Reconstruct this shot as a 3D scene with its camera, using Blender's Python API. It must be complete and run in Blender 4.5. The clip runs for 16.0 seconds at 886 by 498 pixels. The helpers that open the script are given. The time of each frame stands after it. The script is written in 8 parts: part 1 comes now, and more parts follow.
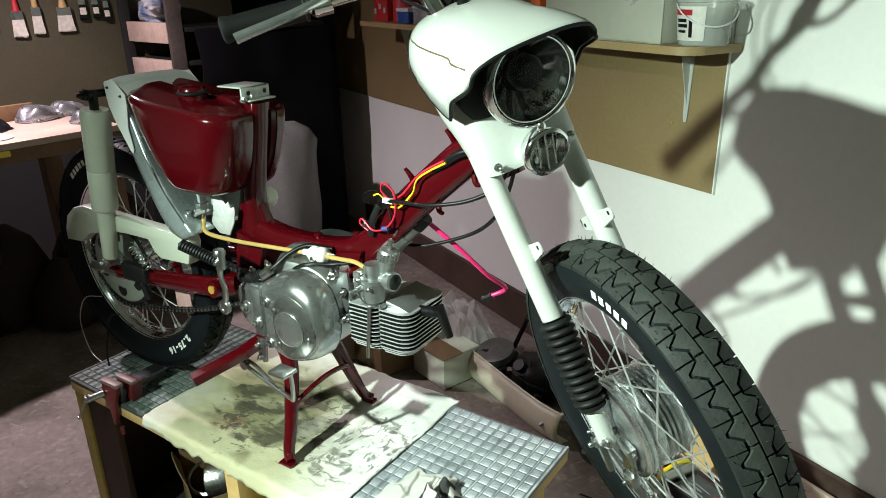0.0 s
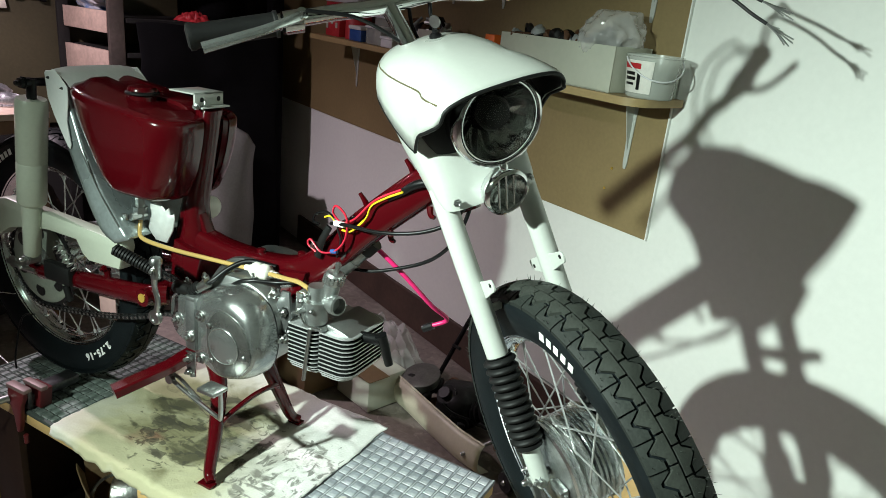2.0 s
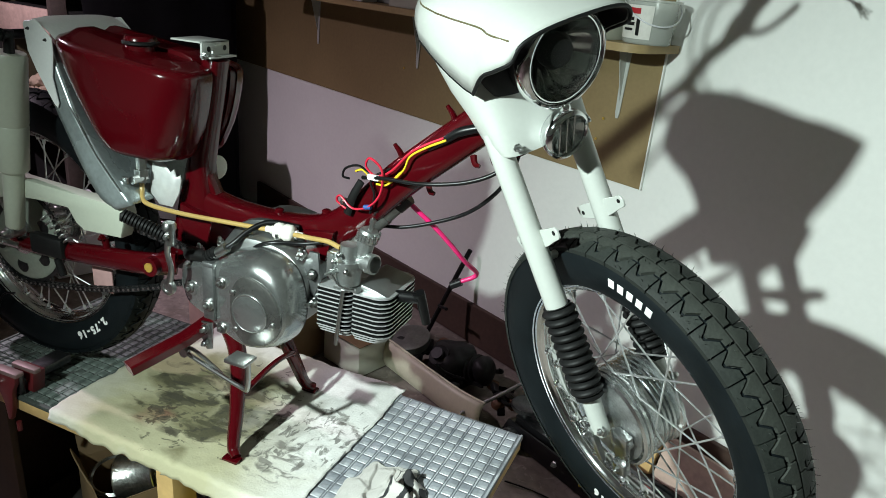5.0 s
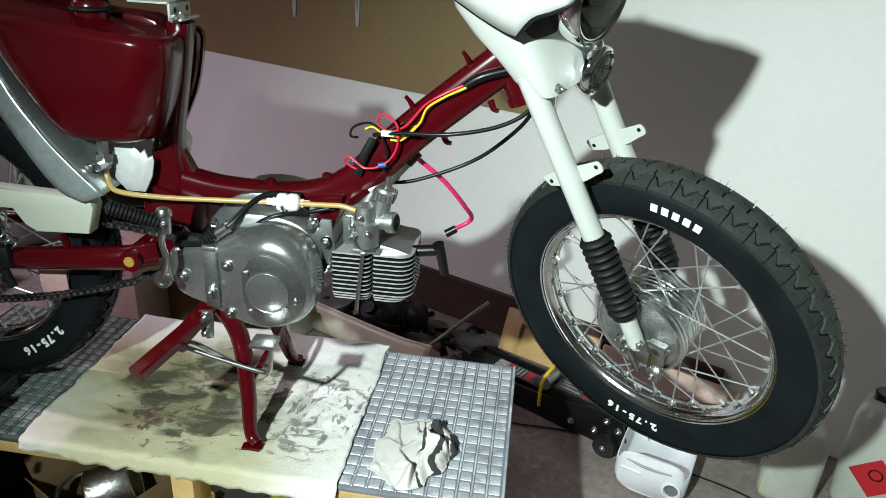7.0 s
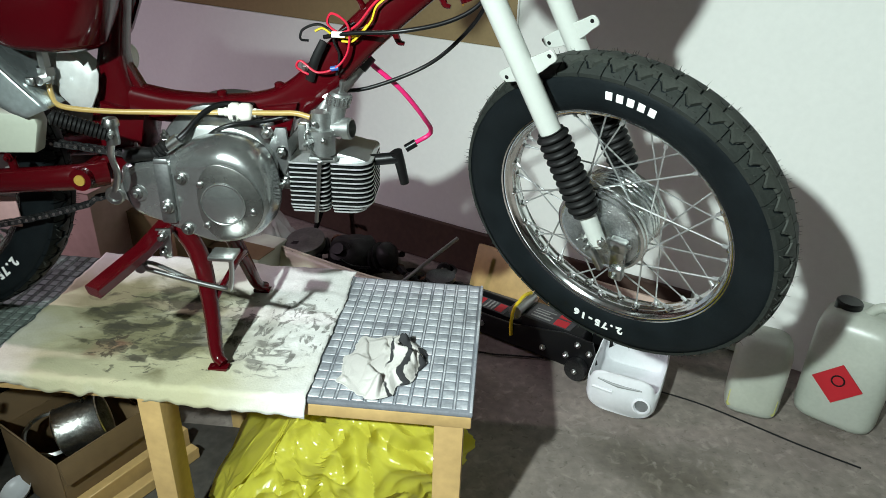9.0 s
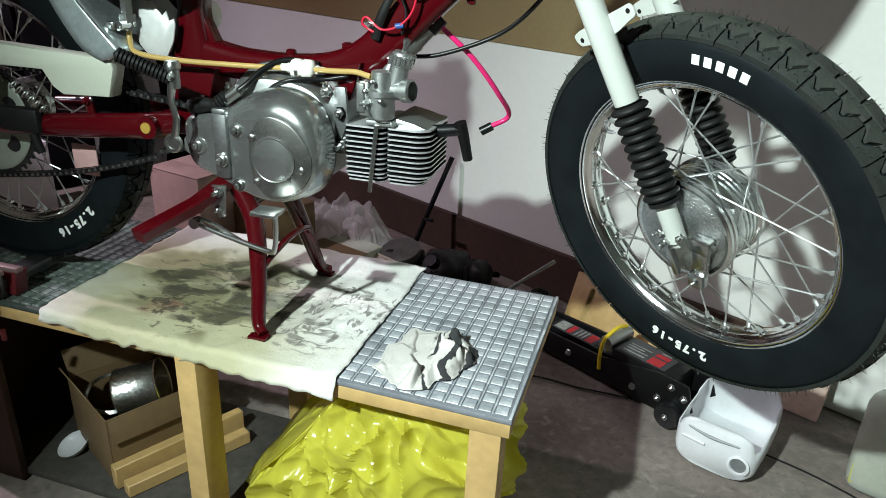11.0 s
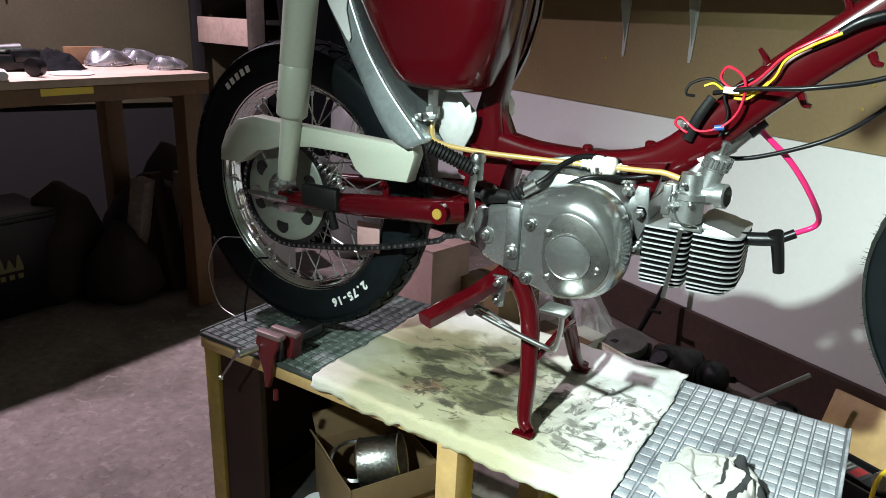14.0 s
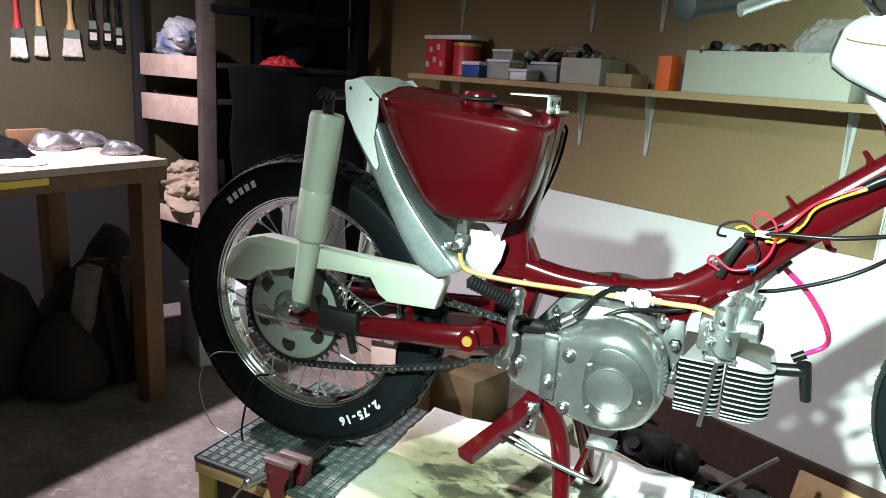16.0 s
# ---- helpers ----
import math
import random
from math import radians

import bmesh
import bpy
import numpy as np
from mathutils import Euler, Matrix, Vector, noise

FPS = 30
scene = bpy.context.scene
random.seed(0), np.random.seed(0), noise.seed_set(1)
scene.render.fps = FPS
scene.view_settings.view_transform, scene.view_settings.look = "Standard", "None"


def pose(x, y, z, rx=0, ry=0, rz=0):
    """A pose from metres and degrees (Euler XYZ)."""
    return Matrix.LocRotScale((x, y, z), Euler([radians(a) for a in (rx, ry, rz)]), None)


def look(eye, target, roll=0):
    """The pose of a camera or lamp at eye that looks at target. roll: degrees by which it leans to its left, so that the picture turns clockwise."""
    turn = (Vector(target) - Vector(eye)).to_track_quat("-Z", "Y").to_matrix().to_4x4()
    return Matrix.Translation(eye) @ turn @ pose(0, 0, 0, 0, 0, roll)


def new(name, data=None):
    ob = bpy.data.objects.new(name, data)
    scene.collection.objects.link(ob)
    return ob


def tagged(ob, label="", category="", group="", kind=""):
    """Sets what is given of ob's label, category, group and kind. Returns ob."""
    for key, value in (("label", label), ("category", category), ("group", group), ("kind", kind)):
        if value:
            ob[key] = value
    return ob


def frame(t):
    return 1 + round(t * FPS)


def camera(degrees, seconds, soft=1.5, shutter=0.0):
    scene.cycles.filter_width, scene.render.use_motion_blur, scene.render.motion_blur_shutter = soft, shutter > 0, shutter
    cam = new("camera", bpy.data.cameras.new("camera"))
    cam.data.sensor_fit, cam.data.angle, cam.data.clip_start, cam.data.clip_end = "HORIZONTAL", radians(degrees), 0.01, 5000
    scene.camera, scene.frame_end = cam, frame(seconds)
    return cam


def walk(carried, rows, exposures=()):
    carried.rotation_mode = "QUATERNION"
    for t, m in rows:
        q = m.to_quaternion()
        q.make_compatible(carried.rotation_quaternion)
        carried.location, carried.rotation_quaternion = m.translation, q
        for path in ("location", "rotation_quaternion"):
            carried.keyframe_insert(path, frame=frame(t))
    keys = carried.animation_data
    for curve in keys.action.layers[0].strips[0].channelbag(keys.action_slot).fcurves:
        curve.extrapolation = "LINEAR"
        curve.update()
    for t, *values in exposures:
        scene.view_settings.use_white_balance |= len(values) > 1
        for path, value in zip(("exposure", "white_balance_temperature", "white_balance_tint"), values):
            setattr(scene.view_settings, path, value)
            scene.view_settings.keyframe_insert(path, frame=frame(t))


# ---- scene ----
cam = camera(64.7, 16.0, soft=0.65)
PATH = [
    (0, (1.424, -0.919, 1.309), (0.42, 0.657, 0.597), -1.2),
    (0.5, (1.42, -0.92, 1.321), (0.441, 0.679, 0.625), 0.1),
    (1, (1.415, -0.926, 1.331), (0.476, 0.712, 0.672), 1.9),
    (1.5, (1.404, -0.93, 1.332), (0.537, 0.756, 0.696), 4.1),
    (2, (1.384, -0.935, 1.325), (0.558, 0.765, 0.671), 5.8),
    (2.5, (1.369, -0.935, 1.311), (0.624, 0.786, 0.617), 7.8),
    (3, (1.358, -0.943, 1.303), (0.606, 0.765, 0.584), 7.9),
    (3.5, (1.346, -0.95, 1.289), (0.619, 0.759, 0.546), 7.9),
    (4, (1.328, -0.959, 1.282), (0.583, 0.747, 0.55), 7.5),
    (6.5, (0.988, -1.006, 1.268), (0.725, 0.813, 0.48), 2.4),
    (7, (0.93, -1.04, 1.261), (0.786, 0.769, 0.422), 3.4),
    (7.5, (0.919, -1.063, 1.242), (0.825, 0.722, 0.347), 3.0),
    (8, (0.913, -1.083, 1.227), (0.809, 0.672, 0.274), 2.0),
    (8.5, (0.93, -1.082, 1.203), (0.881, 0.683, 0.263), 1.7),
    (11, (1.081, -1.008, 1.034), (0.62, 0.767, 0.237), 2.9),
    (11.5, (1.086, -1.002, 1.022), (0.503, 0.75, 0.254), 1.3),
    (12, (1.07, -1.0, 1.02), (0.425, 0.74, 0.275), -0.2),
    (12.5, (1.028, -1.008, 1.028), (0.315, 0.725, 0.328), -0.6),
    (13, (0.981, -1.017, 1.035), (0.176, 0.677, 0.339), 0.2),
    (13.5, (0.941, -1.019, 1.04), (0.063, 0.647, 0.366), 1.4),
    (14, (0.905, -1.024, 1.054), (-0.04, 0.619, 0.418), 2.5),
    (14.5, (0.867, -1.036, 1.066), (-0.158, 0.574, 0.47), 3.3),
    (15, (0.833, -1.052, 1.091), (-0.177, 0.591, 0.558), 4.2),
    (15.5, (0.779, -1.07, 1.128), (-0.151, 0.624, 0.615), 2.9),
    (16, (0.718, -1.081, 1.162), (-0.03, 0.709, 0.676), 3.8),
]
walk(cam, [(t, look(eye, target, roll)) for t, eye, target, roll in PATH],
     exposures=[(0.0, -0.2, 6620, -1), (1.5, -0.3, 6580, 2), (4.0, -0.6, 6450, 7), (6.5, -0.58, 6300, 12), (8.5, -0.6, 6350, 12), (12.5, -0.42, 6300, 10), (15.0, 0.15, 6200, 4), (16.0, 0.5, 6100, -3)])


# ---- world and lamps ----
world = bpy.data.worlds.new("world")
scene.world = world
world.use_nodes = True
wbg = world.node_tree.nodes["Background"]
wbg.inputs[0].default_value = (0.9, 0.85, 0.9, 1)
wbg.inputs[1].default_value = 0.002


def lamp(name, kind, place, power, colour, size, target=None, spread=None):
    d = bpy.data.lights.new(name, kind)
    d.energy, d.color = power, colour
    if kind == "AREA":
        d.size = size
    else:
        d.shadow_soft_size = size
    if kind == "SPOT" and spread:
        d.spot_size, d.spot_blend = radians(spread), 1.0
    ob = new(name, d)
    ob.matrix_world = look(place, target) if target else Matrix.Translation(place)
    return ob


lamp("work_light", "SPOT", (0.33, -1.53, 1.69), 480, (0.86, 1.0, 0.94), 0.026, (1.86, 0.52, -0.1), 91)
lamp("bench_light", "SPOT", (-1.3, 0.1, 1.9), 216, (1.0, 0.8, 0.95), 0.03, (-1.2, 0.1, 0.0), 157)


# ---- materials ----
def mat(name, colour, rough=0.5, metal=0.0, vary=0.12, scale=8.0, fine=90.0, bump=0.1, coat=0.0, alpha=None, trans=0.0, second=None, amount=0.5, rough_vary=0.08, island=0.0):
    m = bpy.data.materials.new(name)
    m.use_nodes = True
    nt = m.node_tree
    n, l = nt.nodes, nt.links
    p = n["Principled BSDF"]
    p.inputs["Roughness"].default_value = rough
    p.inputs["Metallic"].default_value = metal
    p.inputs["Coat Weight"].default_value = coat
    p.inputs["Coat Roughness"].default_value = 0.06
    p.inputs["Transmission Weight"].default_value = trans
    tc = n.new("ShaderNodeTexCoord")
    a = n.new("ShaderNodeTexNoise")
    a.inputs["Scale"].default_value, a.inputs["Detail"].default_value = scale, 6
    b = n.new("ShaderNodeTexNoise")
    b.inputs["Scale"].default_value, b.inputs["Detail"].default_value = fine, 4
    l.new(tc.outputs["Object"], a.inputs["Vector"])
    l.new(tc.outputs["Object"], b.inputs["Vector"])
    ramp = n.new("ShaderNodeMapRange")
    ramp.inputs[1].default_value, ramp.inputs[2].default_value = 0.3, 0.7
    l.new(a.outputs["Fac"], ramp.inputs[0])
    mix = n.new("ShaderNodeMix")
    mix.data_type = "RGBA"
    c = Vector(colour)
    d = Vector(second) if second else c * (1 - vary)
    if not second:
        c = c * (1 + vary)
        mix.inputs[6].default_value, mix.inputs[7].default_value = (*d, 1), (*c, 1)
        l.new(ramp.outputs[0], mix.inputs[0])
    else:
        mix.inputs[6].default_value, mix.inputs[7].default_value = (*c, 1), (*d, 1)
        ramp.inputs[1].default_value, ramp.inputs[2].default_value = 0.72 - amount * 0.4, 0.82 - amount * 0.3
        l.new(ramp.outputs[0], mix.inputs[0])
    grain = n.new("ShaderNodeMix")
    grain.data_type, grain.blend_type = "RGBA", "MULTIPLY"
    g2 = n.new("ShaderNodeMapRange")
    g2.inputs[1].default_value, g2.inputs[2].default_value = 0.25, 0.75
    g2.inputs[3].default_value, g2.inputs[4].default_value = 1 - vary * 1.2, 1.0
    l.new(b.outputs["Fac"], g2.inputs[0])
    grain.inputs[0].default_value = 1
    l.new(mix.outputs[2], grain.inputs[6])
    l.new(g2.outputs[0], grain.inputs[7])
    out = grain.outputs[2]
    if island:
        oi = n.new("ShaderNodeObjectInfo")
        ge = n.new("ShaderNodeNewGeometry")
        add = n.new("ShaderNodeMath")
        l.new(oi.outputs["Random"], add.inputs[0])
        l.new(ge.outputs["Random Per Island"], add.inputs[1])
        mr = n.new("ShaderNodeMapRange")
        mr.inputs[2].default_value = 2.0
        mr.inputs[3].default_value, mr.inputs[4].default_value = 1 - island, 1 + island * 0.3
        l.new(add.outputs[0], mr.inputs[0])
        mm = n.new("ShaderNodeMix")
        mm.data_type, mm.blend_type = "RGBA", "MULTIPLY"
        mm.inputs[0].default_value = 1
        l.new(out, mm.inputs[6])
        l.new(mr.outputs[0], mm.inputs[7])
        out = mm.outputs[2]
    l.new(out, p.inputs["Base Color"])
    rr = n.new("ShaderNodeMapRange")
    rr.inputs[3].default_value, rr.inputs[4].default_value = max(0.02, rough - rough_vary), min(1, rough + rough_vary)
    l.new(a.outputs["Fac"], rr.inputs[0])
    l.new(rr.outputs[0], p.inputs["Roughness"])
    if bump:
        bp = n.new("ShaderNodeBump")
        bp.inputs["Strength"].default_value, bp.inputs["Distance"].default_value = bump, 0.002
        l.new(b.outputs["Fac"], bp.inputs["Height"])
        l.new(bp.outputs[0], p.inputs["Normal"])
    if alpha is not None:
        p.inputs["Alpha"].default_value = alpha
    return m


RED = mat("red_gloss_paint", (0.057, 0.0011, 0.003), 0.19, 0, 0.05, 6, 200, 0.02, 0.25)
WHITE = mat("white_gloss_paint", (0.49, 0.51, 0.475), 0.3, 0, 0.03, 5, 150, 0.02, 0.4)
PALE = mat("pale_green_grey_paint", (0.5, 0.535, 0.44), 0.36, 0, 0.05, 7, 150, 0.03, 0.2)
BLUESTEEL = mat("bare_blue_grey_steel_sheet", (0.42, 0.48, 0.48), 0.28, 0.6, 0.2, 9, 120, 0.05, 0.1)
RUBBER = mat("black_tyre_rubber", (0.0078, 0.0104, 0.0118), 0.5, 0, 0.2, 20, 300, 0.15)
TREAD = mat("grey_dusty_tread_rubber", (0.045, 0.05, 0.043), 0.62, 0, 0.25, 22, 300, 0.2, island=0.2)
# Tread rubber darkened for the shade on the turned-away shoulders.
LUGS = mat("shade_dark_tread_rubber", (0.03, 0.035, 0.031), 0.6, 0, 0.3, 22, 300, 0.2, island=0.25)
BLACKP = mat("black_plastic", (0.0055, 0.0055, 0.006), 0.35, 0, 0.15, 15, 200, 0.06)
SOFTBLACK = mat("black_soft_rubber", (0.008, 0.008, 0.008), 0.55, 0, 0.2, 15, 200, 0.1)
CHROME = mat("chrome", (0.88, 0.89, 0.9), 0.07, 1, 0.03, 8, 100, 0.03, rough_vary=0.05)
RIMCHROME = mat("wavy_rim_chrome", (0.92, 0.93, 0.94), 0.13, 1, 0.04, 30, 140, 0.12, rough_vary=0.08)
SPOKEM = mat("bright_zinc_spoke", (0.68, 0.69, 0.69), 0.3, 0.82, 0.1, 30, 200, 0.03)
STEEL = mat("zinc_plated_steel", (0.52, 0.53, 0.52), 0.3, 1, 0.12, 15, 160, 0.05)
ALU = mat("polished_cast_aluminium", (0.52, 0.54, 0.53), 0.25, 0.9, 0.16, 11, 170, 0.05, rough_vary=0.14)
ALUROUGH = mat("sand_cast_aluminium", (0.5, 0.52, 0.51), 0.44, 0.95, 0.2, 14, 500, 0.08)
ALUDULL = mat("dull_sheet_aluminium", (0.3, 0.31, 0.31), 0.36, 0.9, 0.2, 14, 200, 0.06)
HUBTEX = mat("knurled_cast_aluminium", (0.55, 0.57, 0.57), 0.34, 0.92, 0.3, 30, 300, 1.0)
DARKSTEEL = mat("oily_dark_steel", (0.09, 0.09, 0.092), 0.34, 0.85, 0.3, 25, 200, 0.1)
BRASS = mat("yellow_brass", (0.75, 0.5, 0.1), 0.3, 0.6, 0.1, 20, 200, 0.05)
PINE = mat("pale_pine_wood", (0.56, 0.37, 0.15), 0.55, 0, 0.14, 6, 60, 0.12)
YELLOWWOOD = mat("ochre_painted_wood", (0.42, 0.29, 0.06), 0.5, 0, 0.2, 9, 70, 0.1)
DARKWOOD = mat("dark_brown_fibreboard", (0.03, 0.013, 0.008), 0.6, 0, 0.25, 7, 70, 0.1)
GREYWOOD = mat("weathered_grey_plank", (0.22, 0.175, 0.15), 0.75, 0, 0.3, 9, 60, 0.25)
SALMON = mat("rough_sawn_pinkish_plank", (0.58, 0.43, 0.35), 0.75, 0, 0.2, 8, 60, 0.2)
MDF = mat("brown_hardboard", (0.255, 0.187, 0.087), 0.55, 0, 0.10, 2.5, 80, 0.05)
MDFL = mat("brown_hardboard_shelf", (0.36, 0.26, 0.12), 0.55, 0, 0.10, 4, 80, 0.05)
WALLP = mat("white_wall_paint", (0.77, 0.78, 0.74), 0.8, 0, 0.035, 1.7, 60, 0.25)
FLOORM = mat("worn_concrete", (0.27, 0.23, 0.2), 0.8, 0, 0.3, 2.6, 42, 1.0, second=(0.125, 0.105, 0.08), amount=0.55)


def fleck(m, scale, lo, hi, colour, strength):
    """Small irregular stains over a finished material."""
    n, l = m.node_tree.nodes, m.node_tree.links
    p = n["Principled BSDF"]
    prev = p.inputs["Base Color"].links[0].from_socket
    tc = n.new("ShaderNodeNewGeometry")
    t = n.new("ShaderNodeTexNoise")
    t.inputs["Scale"].default_value, t.inputs["Detail"].default_value, t.inputs["Distortion"].default_value = scale, 8, 0.8
    l.new(tc.outputs["Position"], t.inputs["Vector"])
    r = n.new("ShaderNodeMapRange")
    r.inputs[1].default_value, r.inputs[2].default_value, r.inputs[4].default_value = lo, hi, strength
    l.new(t.outputs["Fac"], r.inputs[0])
    mx = n.new("ShaderNodeMix")
    mx.data_type = "RGBA"
    mx.inputs[7].default_value = (*colour, 1)
    l.new(r.outputs[0], mx.inputs[0])
    l.new(prev, mx.inputs[6])
    l.new(mx.outputs[2], p.inputs["Base Color"])


fleck(FLOORM, 7, 0.42, 0.8, (0.12, 0.1, 0.09), 0.5)
fleck(FLOORM, 30, 0.56, 0.72, (0.4, 0.35, 0.31), 0.4)
fleck(FLOORM, 70, 0.6, 0.72, (0.07, 0.06, 0.05), 0.5)
CARD = mat("brown_cardboard", (0.17, 0.108, 0.05), 0.75, 0, 0.12, 7, 40, 0.1)
CARDW = mat("white_cardboard", (0.46, 0.47, 0.39), 0.7, 0, 0.06, 5, 50, 0.06)
# Whitish second colour is part worn patches, part a painted white sheen.
MATM = mat("grey_rubber_mat", (0.31, 0.335, 0.38), 0.24, 0, 0.2, 9, 150, 0.15, coat=0.8, rough_vary=0.2, second=(0.66, 0.68, 0.71), amount=0.8)
MATOLD = mat("worn_grey_rubber_mat", (0.19, 0.235, 0.21), 0.6, 0, 0.35, 14, 120, 0.3, second=(0.38, 0.43, 0.4), amount=0.5)
fleck(MATM, 16, 0.5, 0.68, (0.13, 0.14, 0.16), 0.6)
fleck(MATOLD, 22, 0.5, 0.66, (0.05, 0.055, 0.05), 0.7)
BAG = mat("yellow_plastic_film", (0.74, 0.7, 0.08), 0.2, 0, 0.06, 8, 60, 0.02, 0.4, alpha=0.9)
CLEARBAG = mat("clear_plastic_film", (0.8, 0.8, 0.78), 0.12, 0, 0.03, 12, 60, 0.05, 0.5, alpha=0.36)
PLASTW = mat("white_polythene", (0.72, 0.73, 0.75), 0.38, 0, 0.05, 8, 100, 0.04)
PLASTT = mat("milky_polythene", (0.5, 0.53, 0.46), 0.32, 0, 0.08, 8, 100, 0.04, alpha=0.8)
LIQUID = mat("yellow_green_liquid", (0.5, 0.5, 0.18), 0.2, 0, 0.04, 8, 100, 0.0)
TUB = mat("translucent_tub_plastic", (0.62, 0.65, 0.6), 0.25, 0, 0.03, 8, 100, 0.02, alpha=0.42)
CREAM = mat("cream_paint_sheet", (0.56, 0.53, 0.40), 0.4, 0, 0.08, 8, 100, 0.05)
# Colour of the unseen ceiling, set for the light it bounces.
CEILM = mat("bounce_ceiling_paint", (0.5, 0.55, 0.48), 0.9, 0, 0.15, 2, 30, 0.2)
HOSE = mat("amber_fuel_hose", (0.44, 0.3, 0.1), 0.25, 0, 0.06, 20, 100, 0.02, 0.4)
FILTER = mat("white_filter_plastic", (0.8, 0.78, 0.7), 0.35, 0, 0.04, 20, 100, 0.02)
PINKW = mat("red_cable_sheath", (0.62, 0.02, 0.05), 0.35, 0, 0.05, 20, 100, 0.02)
MAGENTA = mat("magenta_ignition_lead", (0.75, 0.02, 0.16), 0.35, 0, 0.05, 20, 100, 0.02)
YELLOWC = mat("yellow_cable_sheath", (0.75, 0.55, 0.02), 0.35, 0, 0.05, 20, 100, 0.02)
BLUEC = mat("blue_plastic", (0.03, 0.09, 0.32), 0.4, 0, 0.08, 20, 100, 0.02)
ORANGE = mat("orange_card", (0.75, 0.14, 0.02), 0.5, 0, 0.05, 10, 100, 0.02)
REDBOX = mat("red_printed_card", (0.5, 0.03, 0.04), 0.45, 0, 0.05, 10, 100, 0.02)
MARK = mat("white_marking_paint", (0.85, 0.85, 0.83), 0.5, 0, 0.03, 20, 100, 0.0)
GREYP = mat("grey_plastic", (0.3, 0.31, 0.31), 0.4, 0, 0.08, 10, 100, 0.03)
MATDARK = mat("dark_mat_base", (0.2, 0.21, 0.235), 0.5, 0, 0.2, 12, 200, 0.1)
JUNK = mat("dark_greasy_metal", (0.016, 0.0155, 0.015), 0.5, 0.5, 0.4, 12, 80, 0.3)
BLACKCLOTH = mat("black_cloth", (0.006, 0.006, 0.007), 0.9, 0, 0.3, 9, 300, 0.3)
SACKBROWN = mat("dark_brown_sackcloth", (0.022, 0.014, 0.011), 0.9, 0, 0.3, 9, 300, 0.3)
BRISTLE = mat("pale_bristle", (0.72, 0.68, 0.58), 0.8, 0, 0.15, 60, 300, 0.3)
REDLBL = mat("red_diamond_label", (0.42, 0.012, 0.02), 0.5, 0, 0.05, 10, 100, 0.0)
VISE = mat("dull_red_vice_paint", (0.12, 0.012, 0.015), 0.4, 0, 0.15, 14, 100, 0.1)
VISEJ = mat("dusty_pinkish_iron", (0.22, 0.14, 0.135), 0.5, 0.2, 0.15, 14, 100, 0.15)
# thin film lets light through
for m in (BAG, CLEARBAG):
    n, l = m.node_tree.nodes, m.node_tree.links
    thin = n.new("ShaderNodeBsdfTranslucent")
    thin.inputs["Color"].default_value = (0.7, 0.64, 0.08, 1) if m is BAG else (0.85, 0.82, 0.82, 1)
    both = n.new("ShaderNodeMixShader")
    both.inputs[0].default_value = 0.4 if m is BAG else 0.04
    l.new(n["Principled BSDF"].outputs[0], both.inputs[1])
    l.new(thin.outputs[0], both.inputs[2])
    l.new(both.outputs[0], n["Material Output"].inputs["Surface"])


REFLECT = mat("mirror_reflector", (0.72, 0.75, 0.73), 0.12, 1, 0.1, 20, 100, 0.03)
GLASS = mat("lamp_glass", (0.02, 0.025, 0.022), 0.05, 0, 0.02, 8, 60, 0.02, 0.0, alpha=0.16, rough_vary=0.02)


